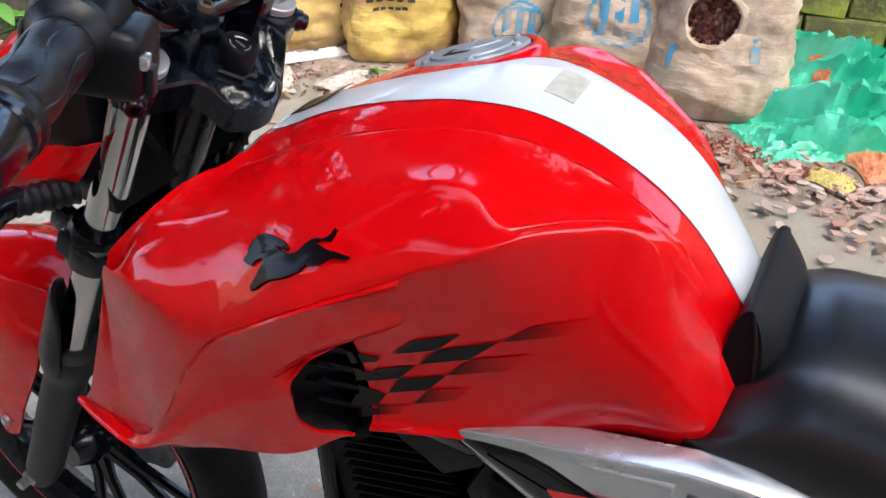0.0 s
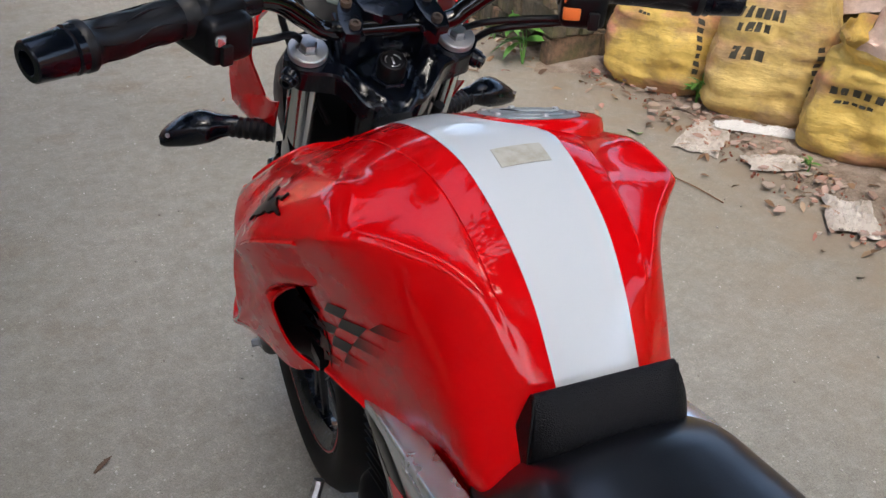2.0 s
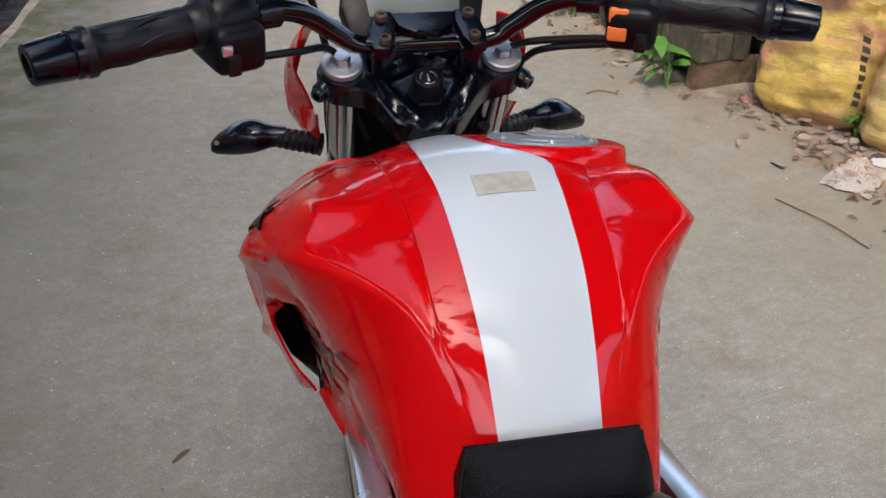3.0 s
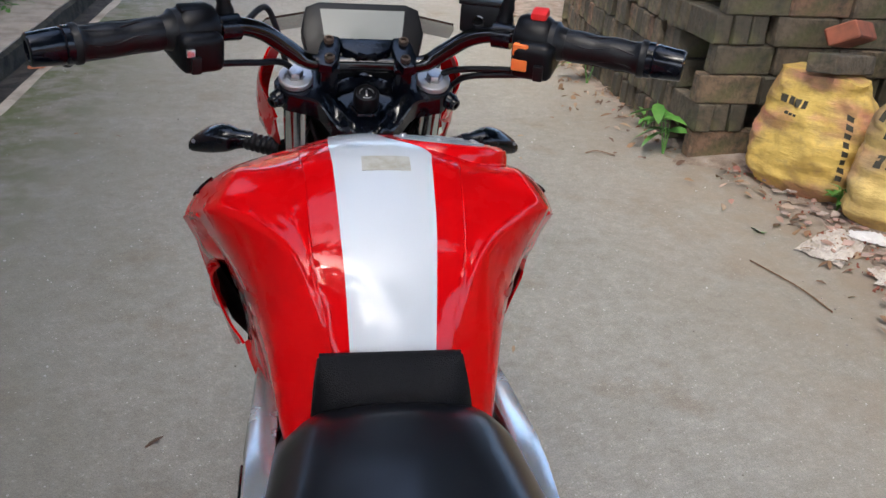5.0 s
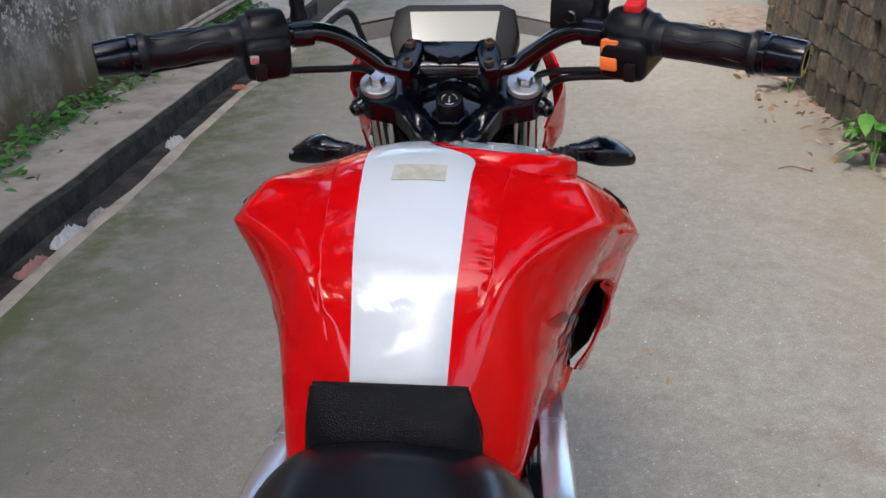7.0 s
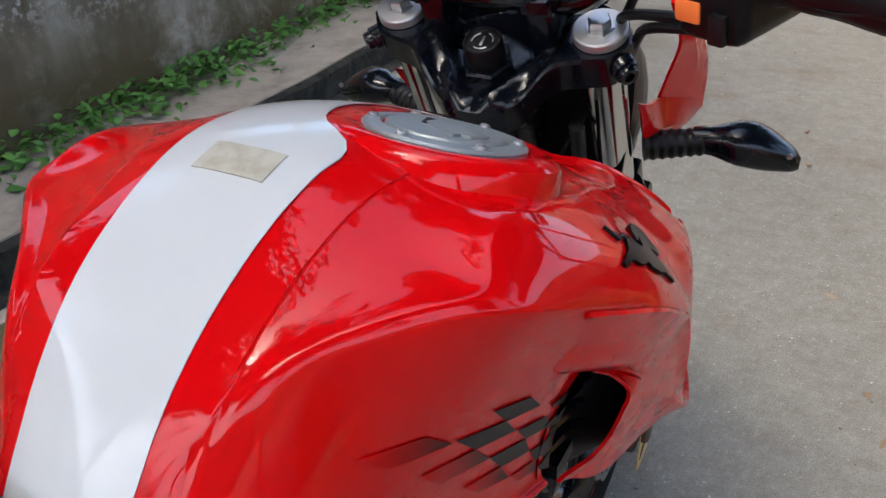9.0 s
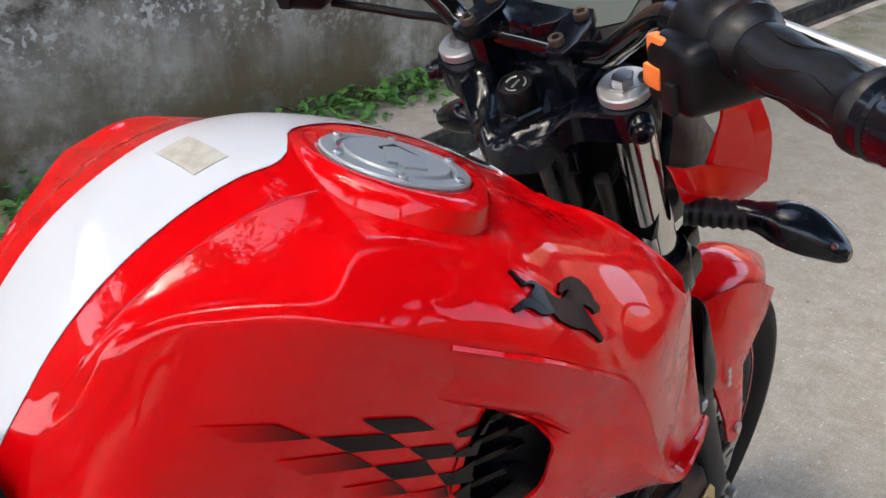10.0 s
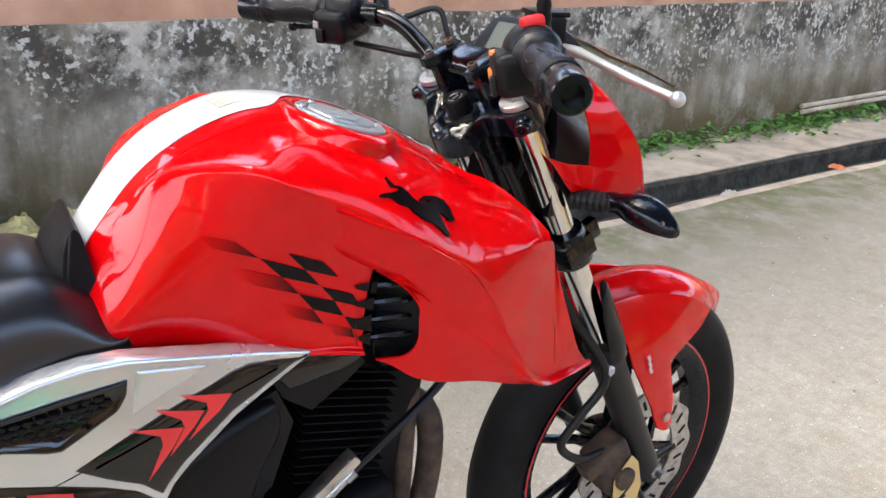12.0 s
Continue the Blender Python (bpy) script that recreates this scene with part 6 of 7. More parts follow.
def printed(ob, at, name, label, mat, cells, w, h, mid=-math.pi / 2, height=0.5):
    """Flat print on the broad face: cells of (u0, u1, v0, v1) in metres about a middle."""
    bm = bmesh.new()
    for u0, u1, v0, v1 in cells:
        rows = []
        for i in range(3):
            v = v0 + (v1 - v0) * i / 2
            rows.append([at(mid + (u0 + (u1 - u0) * j / 4) / (w * 0.5), height + v / h, 0.0025) for j in range(5)])
        grid(bm, rows)
    return part(name, bm, mat, ob, label)


def line_of_bars(rng, n, width, v, size):
    """A line of unreadable writing, as bars."""
    out, u = [], -width / 2
    for k in range(n):
        b = width / n * rng.uniform(0.55, 0.85)
        out.append((u, u + b, v - size / 2, v + size / 2 * rng.uniform(0.6, 1.0)))
        u += width / n
    return out


def ring_cells(r0, r1, n=20):
    out = []
    for k in range(n):
        a = 2 * math.pi * k / n
        r = (r0 + r1) / 2
        s = math.pi * r / n * 1.15
        out.append((r * math.cos(a) - max(s * abs(math.sin(a)), (r1 - r0) / 2), r * math.cos(a) + max(s * abs(math.sin(a)), (r1 - r0) / 2), r * math.sin(a) - max(s * abs(math.cos(a)), (r1 - r0) / 2), r * math.sin(a) + max(s * abs(math.cos(a)), (r1 - r0) / 2)))
    return out


rng = random.Random(5)
s1, at = sack("full yellow woven sack with pink stains and dark print", 2.02, 1.96, -60, 0.48, 0.27, 0.5, 3.1, YELLOW, 1.15)
printed(s1, at, "print", "dark unreadable print", PRINT, line_of_bars(rng, 4, 0.13, 0.11, 0.035) + line_of_bars(rng, 3, 0.06, 0.06, 0.012), 0.48, 0.5, mid=-math.pi / 2 - 0.25, height=0.55)
printed(s1, at, "print", "dark unreadable print", PRINT, [(0.0, 0.03, -0.13 + 0.034 * k, -0.108 + 0.034 * k) for k in range(8)], 0.48, 0.5, mid=-math.pi / 2 + 0.72, height=0.5)
s2, at = sack("full yellow woven sack with black printed lines", 2.2, 1.52, -52, 0.46, 0.27, 0.56, 7.7, OCHRE, 1.3)
printed(s2, at, "print", "dark unreadable print", PRINT, line_of_bars(rng, 7, 0.22, 0.14, 0.045) + line_of_bars(rng, 4, 0.12, 0.085, 0.035) + line_of_bars(rng, 3, 0.12, -0.02, 0.05), 0.46, 0.56, mid=-math.pi / 2 - 0.3, height=0.55)
printed(s2, at, "print", "dark unreadable print", PRINT, [(0.0, 0.03, -0.16 + 0.03 * k, -0.142 + 0.03 * k) for k in range(9)], 0.46, 0.56, mid=-math.pi / 2 + 0.7, height=0.45)
s3, at = sack("slumped torn yellow sack with an open top", 2.29, 1.1, -62, 0.42, 0.3, 0.46, 12.3, YELLOW, 1.45, 0.12, (0.05, -0.05), False)
printed(s3, at, "print", "dark unreadable print", PRINT, line_of_bars(rng, 5, 0.2, 0.04, 0.045) + line_of_bars(rng, 5, 0.14, -0.01, 0.014), 0.42, 0.46, mid=-math.pi / 2 - 0.2, height=0.55)
s4, at = sack("dirty pale sack with a blue round print and pink top", 2.37, 0.63, -66, 0.44, 0.28, 0.62, 4.4, PALE, 1.05, 0.0, (0.04, 0.02))
BLUE = ring_cells(0.078, 0.088, 26) + [(-0.055 + 0.042 * k, -0.03 + 0.042 * k, -0.06, 0.055) for k in range(3)] + [(-0.06, 0.06, 0.055, 0.066)]
printed(s4, at, "print", "round blue print, faded", BLUEPRINT, BLUE, 0.44, 0.62, height=0.36)
printed(s4, at, "print", "grey unreadable print", PRINT, line_of_bars(rng, 11, 0.26, 0.03, 0.014) + line_of_bars(rng, 9, 0.2, 0.0, 0.012), 0.44, 0.62, height=0.66)
s5, at = sack("dirty pale sack with a large blue round print", 2.36, 0.22, -76, 0.46, 0.3, 0.58, 9.2, PALE, 1.1)
printed(s5, at, "print", "round blue print, faded", BLUEPRINT, [(a * 1.2, b * 1.2, c * 1.2, d * 1.2) for a, b, c, d in BLUE], 0.46, 0.58, height=0.56)
s6, at = sack("pale sack torn open over red brick chips", 2.33, -0.15, -84, 0.44, 0.3, 0.6, 15.5, PALE, 1.2)
printed(s6, at, "print", "blue smudged print", BLUEPRINT, [(-0.14, -0.12, -0.08, 0.0), (0.1, 0.13, -0.02, 0.06)], 0.44, 0.6, height=0.45)
# the torn hole in its face, with a turned-out rim
HOLE_X, HOLE_Z, HOLE_R = -0.035, 0.372, 0.085
bag = next(c for c in s6.children if c.name.startswith("bag"))
bm = bmesh.new()
bm.from_mesh(bag.data)
gone = []
for f in bm.faces:
    p = f.calc_center_median()
    if p.y < 0 and math.hypot(p.x - HOLE_X, p.z - HOLE_Z) < HOLE_R:
        gone.append(f)
bmesh.ops.delete(bm, geom=gone, context="FACES")
bm.to_mesh(bag.data)
bm.free()
rim = []
for k in range(40):
    a = 2 * math.pi * k / 40
    r = HOLE_R + 0.006 + 0.007 * noise.noise((2 * math.cos(a), 2 * math.sin(a), 3.0))
    x, z = HOLE_X + r * math.cos(a), HOLE_Z + r * math.sin(a)
    near = min((v.co for v in bag.data.vertices if v.co.y < 0), key=lambda c: math.hypot(c.x - x, c.z - z))
    rim.append((a, x, near.y, z))
rows = []
for a, x, y, z in rim:
    flap = 0.013 + 0.012 * abs(noise.noise((3 * math.cos(a), 3 * math.sin(a), 8.0))) + (0.016 if math.sin(a) < -0.5 else 0.0)
    dx, dz = math.cos(a), math.sin(a)
    rows.append([Vector((x - 0.004 * dx, y + 0.02, z - 0.004 * dz)), Vector((x - 0.009 * dx, y - 0.002, z - 0.009 * dz)), Vector((x - 0.002 * dx, y - 0.012, z - 0.002 * dz)), Vector((x + 0.6 * flap * dx, y - 0.009, z + 0.6 * flap * dz)), Vector((x + flap * dx, y - 0.003, z + flap * dz - 0.3 * flap))])
bm = bmesh.new()
grid(bm, rows + [rows[0]])
part("torn_rim", thicken(bm, 0.0015), PALE, s6, "torn cloth edge turned outwards")


def chips(bm, n, place, size, rng):
    """Loose angular bits."""
    for _ in range(n):
        p, s = place(), size * rng.uniform(0.5, 1.5)
        m = Matrix.Translation(p) @ Euler([rng.uniform(0, 6.3) for _ in range(3)]).to_matrix().to_4x4()
        vs = [bm.verts.new(m @ Vector((x * s * rng.uniform(0.5, 1), y * s * rng.uniform(0.5, 1), z * s * rng.uniform(0.25, 0.6)))) for x, y, z in ((1, 0, -1), (-0.6, 0.9, -1), (-0.6, -0.9, -1), (0.7, 0.2, 1), (-0.5, 0.5, 1), (-0.4, -0.6, 1))]
        for f in ((2, 1, 0), (3, 4, 5), (0, 1, 4, 3), (1, 2, 5, 4), (2, 0, 3, 5)):
            bm.faces.new([vs[k] for k in f])


rng = random.Random(8)
bm = bmesh.new()
def heaped():
    x, z = rng.uniform(-0.1, 0.1), rng.uniform(-0.1, 0.1)
    return Vector((HOLE_X + x, -0.098 + 0.3 * (z + 0.1) + 0.6 * x * x + rng.uniform(0, 0.02), HOLE_Z + z))


chips(bm, 520, heaped, 0.012, rng)
fill = part("filling", bm, CHIPS, s6, "red brick chips", smooth=0)
fill["kind"] = "stuff"

# crumpled sacks heaped behind
def crumple(name, label, category, mat, m, size, seed, group="", sag=1.0):
    """A limp heap of sheet: a bumpy mound with folds."""
    bm = bmesh.new()
    w, d, h = size
    rows = []
    n = 42
    for i in range(n + 1):
        row = []
        for j in range(n + 1):
            u, v = i / n * 2 - 1, j / n * 2 - 1
            r = max(abs(u), abs(v))
            z = h * max(0, 1 - r ** 2.2) ** 0.7
            f = noise.noise((u * 2.2 + seed, v * 2.2, seed)) + 0.6 * abs(noise.noise((u * 5 + seed, v * 5, 3)))
            ridge = 1 - 2.4 * abs(noise.noise((u * 2.6 + seed, v * 2.6 - seed, 7))) - 0.9 * abs(noise.noise((u * 6 - seed, v * 6, 11)))
            z = z * (0.6 + 0.35 * f + 0.4 * ridge) + 0.014 * abs(noise.noise((u * 9, v * 9, seed)))
            row.append(Vector((u * w / 2 * (1 + 0.25 * noise.noise((u * 1.5, v * 1.5, seed + 9))), v * d / 2 * (1 + 0.25 * noise.noise((u * 1.5, v * 1.5, seed + 4))), max(0.003, z))))
        rows.append(row)
    grid(bm, rows)
    ob = part(name, thicken(bm, 0.002), mat, None, "", smooth=24)
    ob.matrix_world = m
    return tagged(ob, label, category, group)


crumple("empty_sack", "heap of empty pinkish white sacks", "sack", PINKISH, pose(2.72, 1.55, 0.36, -16, 14, 30), (0.8, 0.6, 0.34), 2.0, "empty sacks")
crumple("empty_sack", "crumpled pale sack with blue print lying on others", "sack", PINKISH, pose(2.6, 1.05, 0.46, 10, -20, -40), (0.62, 0.46, 0.24), 5.5, "empty sacks")
crumple("empty_sack", "pink-white sack top folded over a full sack", "sack", PINKISH, pose(2.4, 0.66, 0.57, 0, 8, 20), (0.4, 0.34, 0.2), 8.1, "empty sacks")
heap = crumple("sack_heap", "dark heap of old sacks under the empty ones", "sack", OCHRE, pose(2.85, 1.3, 0.0, 0, 0, 10), (0.9, 1.4, 0.62), 3.3)
lone = new("loose_brick", BRICKS[1])
lone.matrix_world = pose(2.03, 1.93, 0.55, 82, 6, 25)
tagged(lone, "old grey brick lying on a yellow sack", "brick", "loose bricks")
red_brick = material("fresh_brick", (0.32, 0.1, 0.06), 0.9)
base(red_brick, mixed(red_brick, grey(red_brick, noise_tex(red_brick, 14, 6), 0.4, 0.7), (0.36, 0.11, 0.06), (0.2, 0.08, 0.05)))
me = BRICKS[2].copy()
me.materials.clear()
me.materials.append(red_brick)
lone = new("loose_brick", me)
lone.matrix_world = pose(2.2, 2.16, 0.62, 60, 10, 40)
tagged(lone, "red brick lying aslant on the stack", "brick", "loose bricks")

# mossy stack behind the sacks
MOSSY = material("mossy_brick", (0.3, 0.3, 0.08), 0.95)
c = mixed(MOSSY, grey(MOSSY, noise_tex(MOSSY, 5, 6, 0.65), 0.4, 0.62), (0.16, 0.14, 0.06), (0.38, 0.4, 0.06))
base(MOSSY, mixed(MOSSY, grey(MOSSY, noise_tex(MOSSY, 18, 5), 0.55, 0.75), c, (0.1, 0.085, 0.04)))
bump(MOSSY, noise_tex(MOSSY, 40, 6), 0.7, 0.015)
mossmesh = []
for b in BRICKS[:4]:
    me = b.copy()
    me.materials.clear()
    me.materials.append(MOSSY)
    mossmesh.append(me)
mstack = thing("mossy_brick_stack", "low stack of bricks covered in bright green moss", "brick stack", "brick stacks", pose(2.72, -2.0, 0, 0, 0, 0))
rng = random.Random(21)
for course in range(7):
    for k in range(13):
        ob = new("brick", rng.choice(mossmesh))
        ob.parent = mstack
        ob.matrix_basis = pose(0.08 + rng.uniform(-0.02, 0.02) + 0.02 * course, 0.15 + 0.295 * k + 0.14 * (course % 2), 0.066 + 0.131 * course, rng.uniform(-2, 2), rng.uniform(-3, 3), 90 + rng.uniform(-4, 4))
bm = bmesh.new()
block(bm, (0.7, 3.8, 0.86), Matrix.Translation((0.52, 1.95, 0.43)))
part("core", bm, MOSSY, mstack, smooth=0)

# ---- verge, rubble and litter ----
DIRT = material("verge_dirt", (0.2, 0.15, 0.11), 0.95)
base(DIRT, ramp(DIRT, noise_tex(DIRT, 12, 8, 0.7), [(0.3, (0.16, 0.12, 0.09)), (0.5, (0.3, 0.235, 0.185)), (0.7, (0.42, 0.35, 0.29))]))
bump(DIRT, noise_tex(DIRT, 60, 6), 0.8, 0.02)
bm = bmesh.new()
rows = []
for i in range(70):
    y = -4.5 + 10.6 * i / 69
    row = []
    for j in range(26):
        u = j / 25
        e0 = 1.66 + 0.12 * noise.noise((y * 1.7, 0, 2)) + (0.18 if y < 2.2 else -0.12) * 1.0 - (0.12 if y < -0.2 else 0)
        x = e0 + (3.6 - e0) * u
        row.append(Vector((x, y, -0.006 + 0.03 * min(1, u * 6) + 0.014 * noise.noise((x * 6, y * 6, 1)))))
    rows.append(row)
grid(bm, rows)
tagged(part("verge", bm, DIRT), "dirt verge with rubble and rotting leaves", "verge", kind="structure")
rng = random.Random(31)
bm = bmesh.new()
chips(bm, 620, lambda: Vector((2.02 - abs(rng.gauss(0, 0.1)) + 0.12 * rng.random(), rng.uniform(-0.5, 0.2) + 0.15 * rng.gauss(0, 1), 0.016 + 0.01 * rng.random())), 0.012, rng)
chips(bm, 260, lambda: Vector((rng.uniform(1.75, 2.15), rng.uniform(0.5, 2.2), 0.018)), 0.007, rng)
tagged(part("brick_rubble", bm, CHIPS, smooth=0), "scattered red brick chips on the verge", "rubble", kind="stuff")
LITTER = material("dead_leaves", (0.2, 0.12, 0.07), 0.85)
isl = LITTER.node_tree.nodes.new("ShaderNodeNewGeometry").outputs["Random Per Island"]
base(LITTER, ramp(LITTER, isl, [(0.0, (0.1, 0.06, 0.04)), (0.4, (0.26, 0.15, 0.08)), (0.7, (0.34, 0.23, 0.14)), (0.9, (0.42, 0.33, 0.26)), (1.0, (0.34, 0.13, 0.1))]))


def leaf_faces(bm, m, length, width, curl, rng=None):
    """One leaf: a bent, pointed blade of three strips, folded at its rib."""
    prof = [(0.0, 0.06), (0.25, 0.8), (0.55, 1.0), (0.82, 0.55), (1.0, 0.02)]
    lo, mid, hi = [], [], []
    for u, w in prof:
        z = curl * length * (u * u) * -1
        mid.append(bm.verts.new(m @ Vector((u * length, 0, z))))
        lo.append(bm.verts.new(m @ Vector((u * length, -w * width / 2, z + 0.12 * w * width))))
        hi.append(bm.verts.new(m @ Vector((u * length, w * width / 2, z + 0.12 * w * width))))
    for k in range(len(prof) - 1):
        bm.faces.new((lo[k], lo[k + 1], mid[k + 1], mid[k]))
        bm.faces.new((mid[k], mid[k + 1], hi[k + 1], hi[k]))


bm = bmesh.new()
for _ in range(420):
    y = rng.uniform(-1.4, 5.5)
    x = (1.62 if y > 2.2 else 1.86) + rng.gauss(0, 0.13)
    if y > 2.3 and x > 1.62:
        x = 1.62 - 0.3 * rng.random() ** 2
    leaf_faces(bm, Matrix.Translation((x, y, 0.014 + 0.012 * rng.random())) @ Euler((rng.uniform(-0.5, 0.5), rng.uniform(-0.4, 0.4), rng.uniform(0, 6.3))).to_matrix().to_4x4(), rng.uniform(0.025, 0.07), rng.uniform(0.01, 0.03), 0.3)
for _ in range(26):
    leaf_faces(bm, Matrix.Translation((rng.uniform(-1.3, 1.6), rng.uniform(-0.5, 5), 0.006)) @ Euler((rng.uniform(-0.2, 0.2), rng.uniform(-0.2, 0.2), rng.uniform(0, 6.3))).to_matrix().to_4x4(), rng.uniform(0.02, 0.06), rng.uniform(0.008, 0.02), 0.2)
tagged(part("leaf_litter", bm, LITTER, smooth=60), "dry brown leaves strewn over lane and verge", "leaves", kind="stuff")

PAPER = material("dirty_paper", (0.55, 0.5, 0.46), 0.85)
base(PAPER, mixed(PAPER, grey(PAPER, noise_tex(PAPER, 12, 6), 0.45, 0.7), (0.56, 0.51, 0.46), (0.38, 0.32, 0.27)))


def scrap(label, mat, x, y, z, w, d, h, turn, seed):
    ob = crumple("scrap", label, "litter", mat, pose(x, y, z, 0, 0, turn), (w, d, h), seed, "scraps of litter")
    return ob


PLASTICS = [material("scrap_" + n, c, 0.5) for n, c in (("white", (0.7, 0.68, 0.66)), ("green", (0.1, 0.45, 0.26)), ("orange", (0.65, 0.22, 0.1)), ("yellow", (0.62, 0.5, 0.16)), ("pink", (0.5, 0.26, 0.22)))]
scrap("dirty white paper scrap on the verge", PAPER, 1.84, 1.4, 0.006, 0.34, 0.16, 0.014, 35, 1.2)
scrap("dirty white paper scrap on the verge", PAPER, 1.93, 1.12, 0.012, 0.22, 0.12, 0.014, -20, 2.2)
scrap("grey torn plastic strip on the verge", PLASTICS[0], 2.05, 1.36, 0.02, 0.3, 0.06, 0.03, -40, 3.2)
scrap("pale torn paper on the verge", PAPER, 1.88, 0.72, 0.012, 0.24, 0.15, 0.03, 50, 4.2)
scrap("green sweet wrapper on the verge", PLASTICS[1], 2.03, 0.6, 0.02, 0.09, 0.06, 0.02, 10, 5.2)
scrap("white crumpled foil on the verge", PLASTICS[0], 1.98, 0.1, 0.02, 0.09, 0.07, 0.03, 60, 6.2)
scrap("orange plastic scrap on the verge", PLASTICS[2], 2.1, -0.72, 0.02, 0.2, 0.16, 0.03, 30, 8.2)
scrap("yellow plastic scrap on the verge", PLASTICS[3], 2.05, -0.9, 0.02, 0.24, 0.18, 0.03, -15, 9.2)
scrap("pale yellow plastic scrap on the verge", PLASTICS[3], 1.95, -0.6, 0.015, 0.14, 0.1, 0.02, 70, 10.2)
scrap("grey worn sandal sole on the verge", PAPER, 2.1, -0.45, 0.012, 0.2, 0.08, 0.03, 80, 11.2)
# litter in the gutter
scrap("white plastic bag in the gutter", PLASTICS[0], -1.6, 1.75, -0.1, 0.16, 0.14, 0.06, 10, 12.2)
scrap("white plastic bag in the gutter", PLASTICS[0], -1.62, 2.85, -0.1, 0.1, 0.1, 0.06, 40, 13.2)
scrap("pink wrapper in the gutter", PLASTICS[4], -1.6, 1.5, -0.1, 0.16, 0.12, 0.05, 70, 14.2)
scrap("grey torn bag in the gutter", PAPER, -1.58, 1.95, -0.1, 0.12, 0.08, 0.05, 20, 15.2)
scrap("orange leaf of plastic on the kerb edge", PLASTICS[2], -1.52, 3.6, 0.005, 0.08, 0.05, 0.02, 20, 16.2)

TARP = material("green_tarpaulin", (0.03, 0.42, 0.24), 0.4)
base(TARP, mixed(TARP, grey(TARP, noise_tex(TARP, 6, 6), 0.4, 0.65), (0.02, 0.36, 0.2), (0.12, 0.6, 0.4)))
crumple("tarpaulin", "crumpled shiny green plastic sheet on the rubble", "plastic sheet", TARP, pose(2.42, -0.68, 0.03, 8, -24, 10), (0.62, 0.78, 0.26), 4.7, "plastic sheets")
crumple("tarpaulin", "torn green plastic sheet lying flat", "plastic sheet", TARP, pose(2.18, -0.5, 0.012, 0, -4, 30), (0.3, 0.44, 0.05), 6.6, "plastic sheets")
crumple("red_packet", "crushed red and white packet on the green sheet", "litter", PLASTICS[2], pose(2.36, -0.5, 0.2, 10, -30, 20), (0.12, 0.1, 0.05), 1.9)
bm = bmesh.new()
sweep(bm, catmull([(1.18, 2.36, 0.006), (1.24, 2.38, 0.009), (1.31, 2.33, 0.006)], 4), 0.0035, 6)
tagged(part("twig", bm, LITTER), "thin dry twig lying on the lane", "twig")
bm = bmesh.new()
sweep(bm, catmull([(1.45, 1.3, 0.006), (1.52, 1.1, 0.01), (1.55, 0.95, 0.006)], 4), 0.003, 6)
tagged(part("twig", bm, LITTER), "thin dry twig lying on the lane", "twig")

# flat shards of broken brick and tile
SHARD = material("pink_shards", (0.5, 0.3, 0.25), 0.92)
isl = SHARD.node_tree.nodes.new("ShaderNodeNewGeometry").outputs["Random Per Island"]
base(SHARD, ramp(SHARD, isl, [(0.0, (0.42, 0.25, 0.2)), (0.35, (0.48, 0.33, 0.28)), (0.6, (0.38, 0.31, 0.26)), (0.85, (0.36, 0.19, 0.14)), (1.0, (0.5, 0.44, 0.38))]))
bm = bmesh.new()
rng = random.Random(77)
for k in range(420):
    y = rng.uniform(-1.3, 2.1)
    x = 1.9 + (0.1 if y > 0.9 else 0.0) + rng.gauss(0, 0.11)
    if k < 120:
        x, y = 1.92 + rng.gauss(0, 0.16), -0.62 + rng.gauss(0, 0.26)
    r, sides = rng.uniform(0.01, 0.034), rng.randint(4, 6)
    m = Matrix.Translation((x, y, 0.014 + 0.012 * rng.random())) @ Euler((rng.uniform(-0.25, 0.25), rng.uniform(-0.25, 0.25), rng.uniform(0, 6.3))).to_matrix().to_4x4()
    prism(bm, [(r * rng.uniform(0.6, 1.1) * math.cos(2 * math.pi * q / sides), 0.65 * r * rng.uniform(0.6, 1.1) * math.sin(2 * math.pi * q / sides)) for q in range(sides)], rng.uniform(0.002, 0.007), m)
tagged(part("brick_shards", bm, SHARD, smooth=0), "flat pink shards of broken brick on the verge", "rubble", kind="stuff")

# grit on the lane
GRIT = material("grit", (0.5, 0.47, 0.43), 0.9)
isl = GRIT.node_tree.nodes.new("ShaderNodeNewGeometry").outputs["Random Per Island"]
base(GRIT, ramp(GRIT, isl, [(0.0, (0.22, 0.19, 0.16)), (0.5, (0.45, 0.42, 0.38)), (1.0, (0.62, 0.6, 0.56))]))
bm = bmesh.new()
for k in range(900):
    x, y = rng.uniform(-1.4, 1.75), rng.uniform(-1.2, 5.5)
    r = rng.uniform(0.0015, 0.0045)
    m = Matrix.Translation((x, y, 0.4 * r)) @ pose(0, 0, 0, 0, 0, rng.uniform(0, 90))
    prism(bm, [(r, 0.2 * r), (0.1 * r, 0.9 * r), (-0.9 * r, 0.1 * r), (-0.1 * r, -0.8 * r)], 0.8 * r, m)
tagged(part("grit", bm, GRIT, smooth=0), "pale grit strewn over the concrete lane", "grit", kind="stuff")

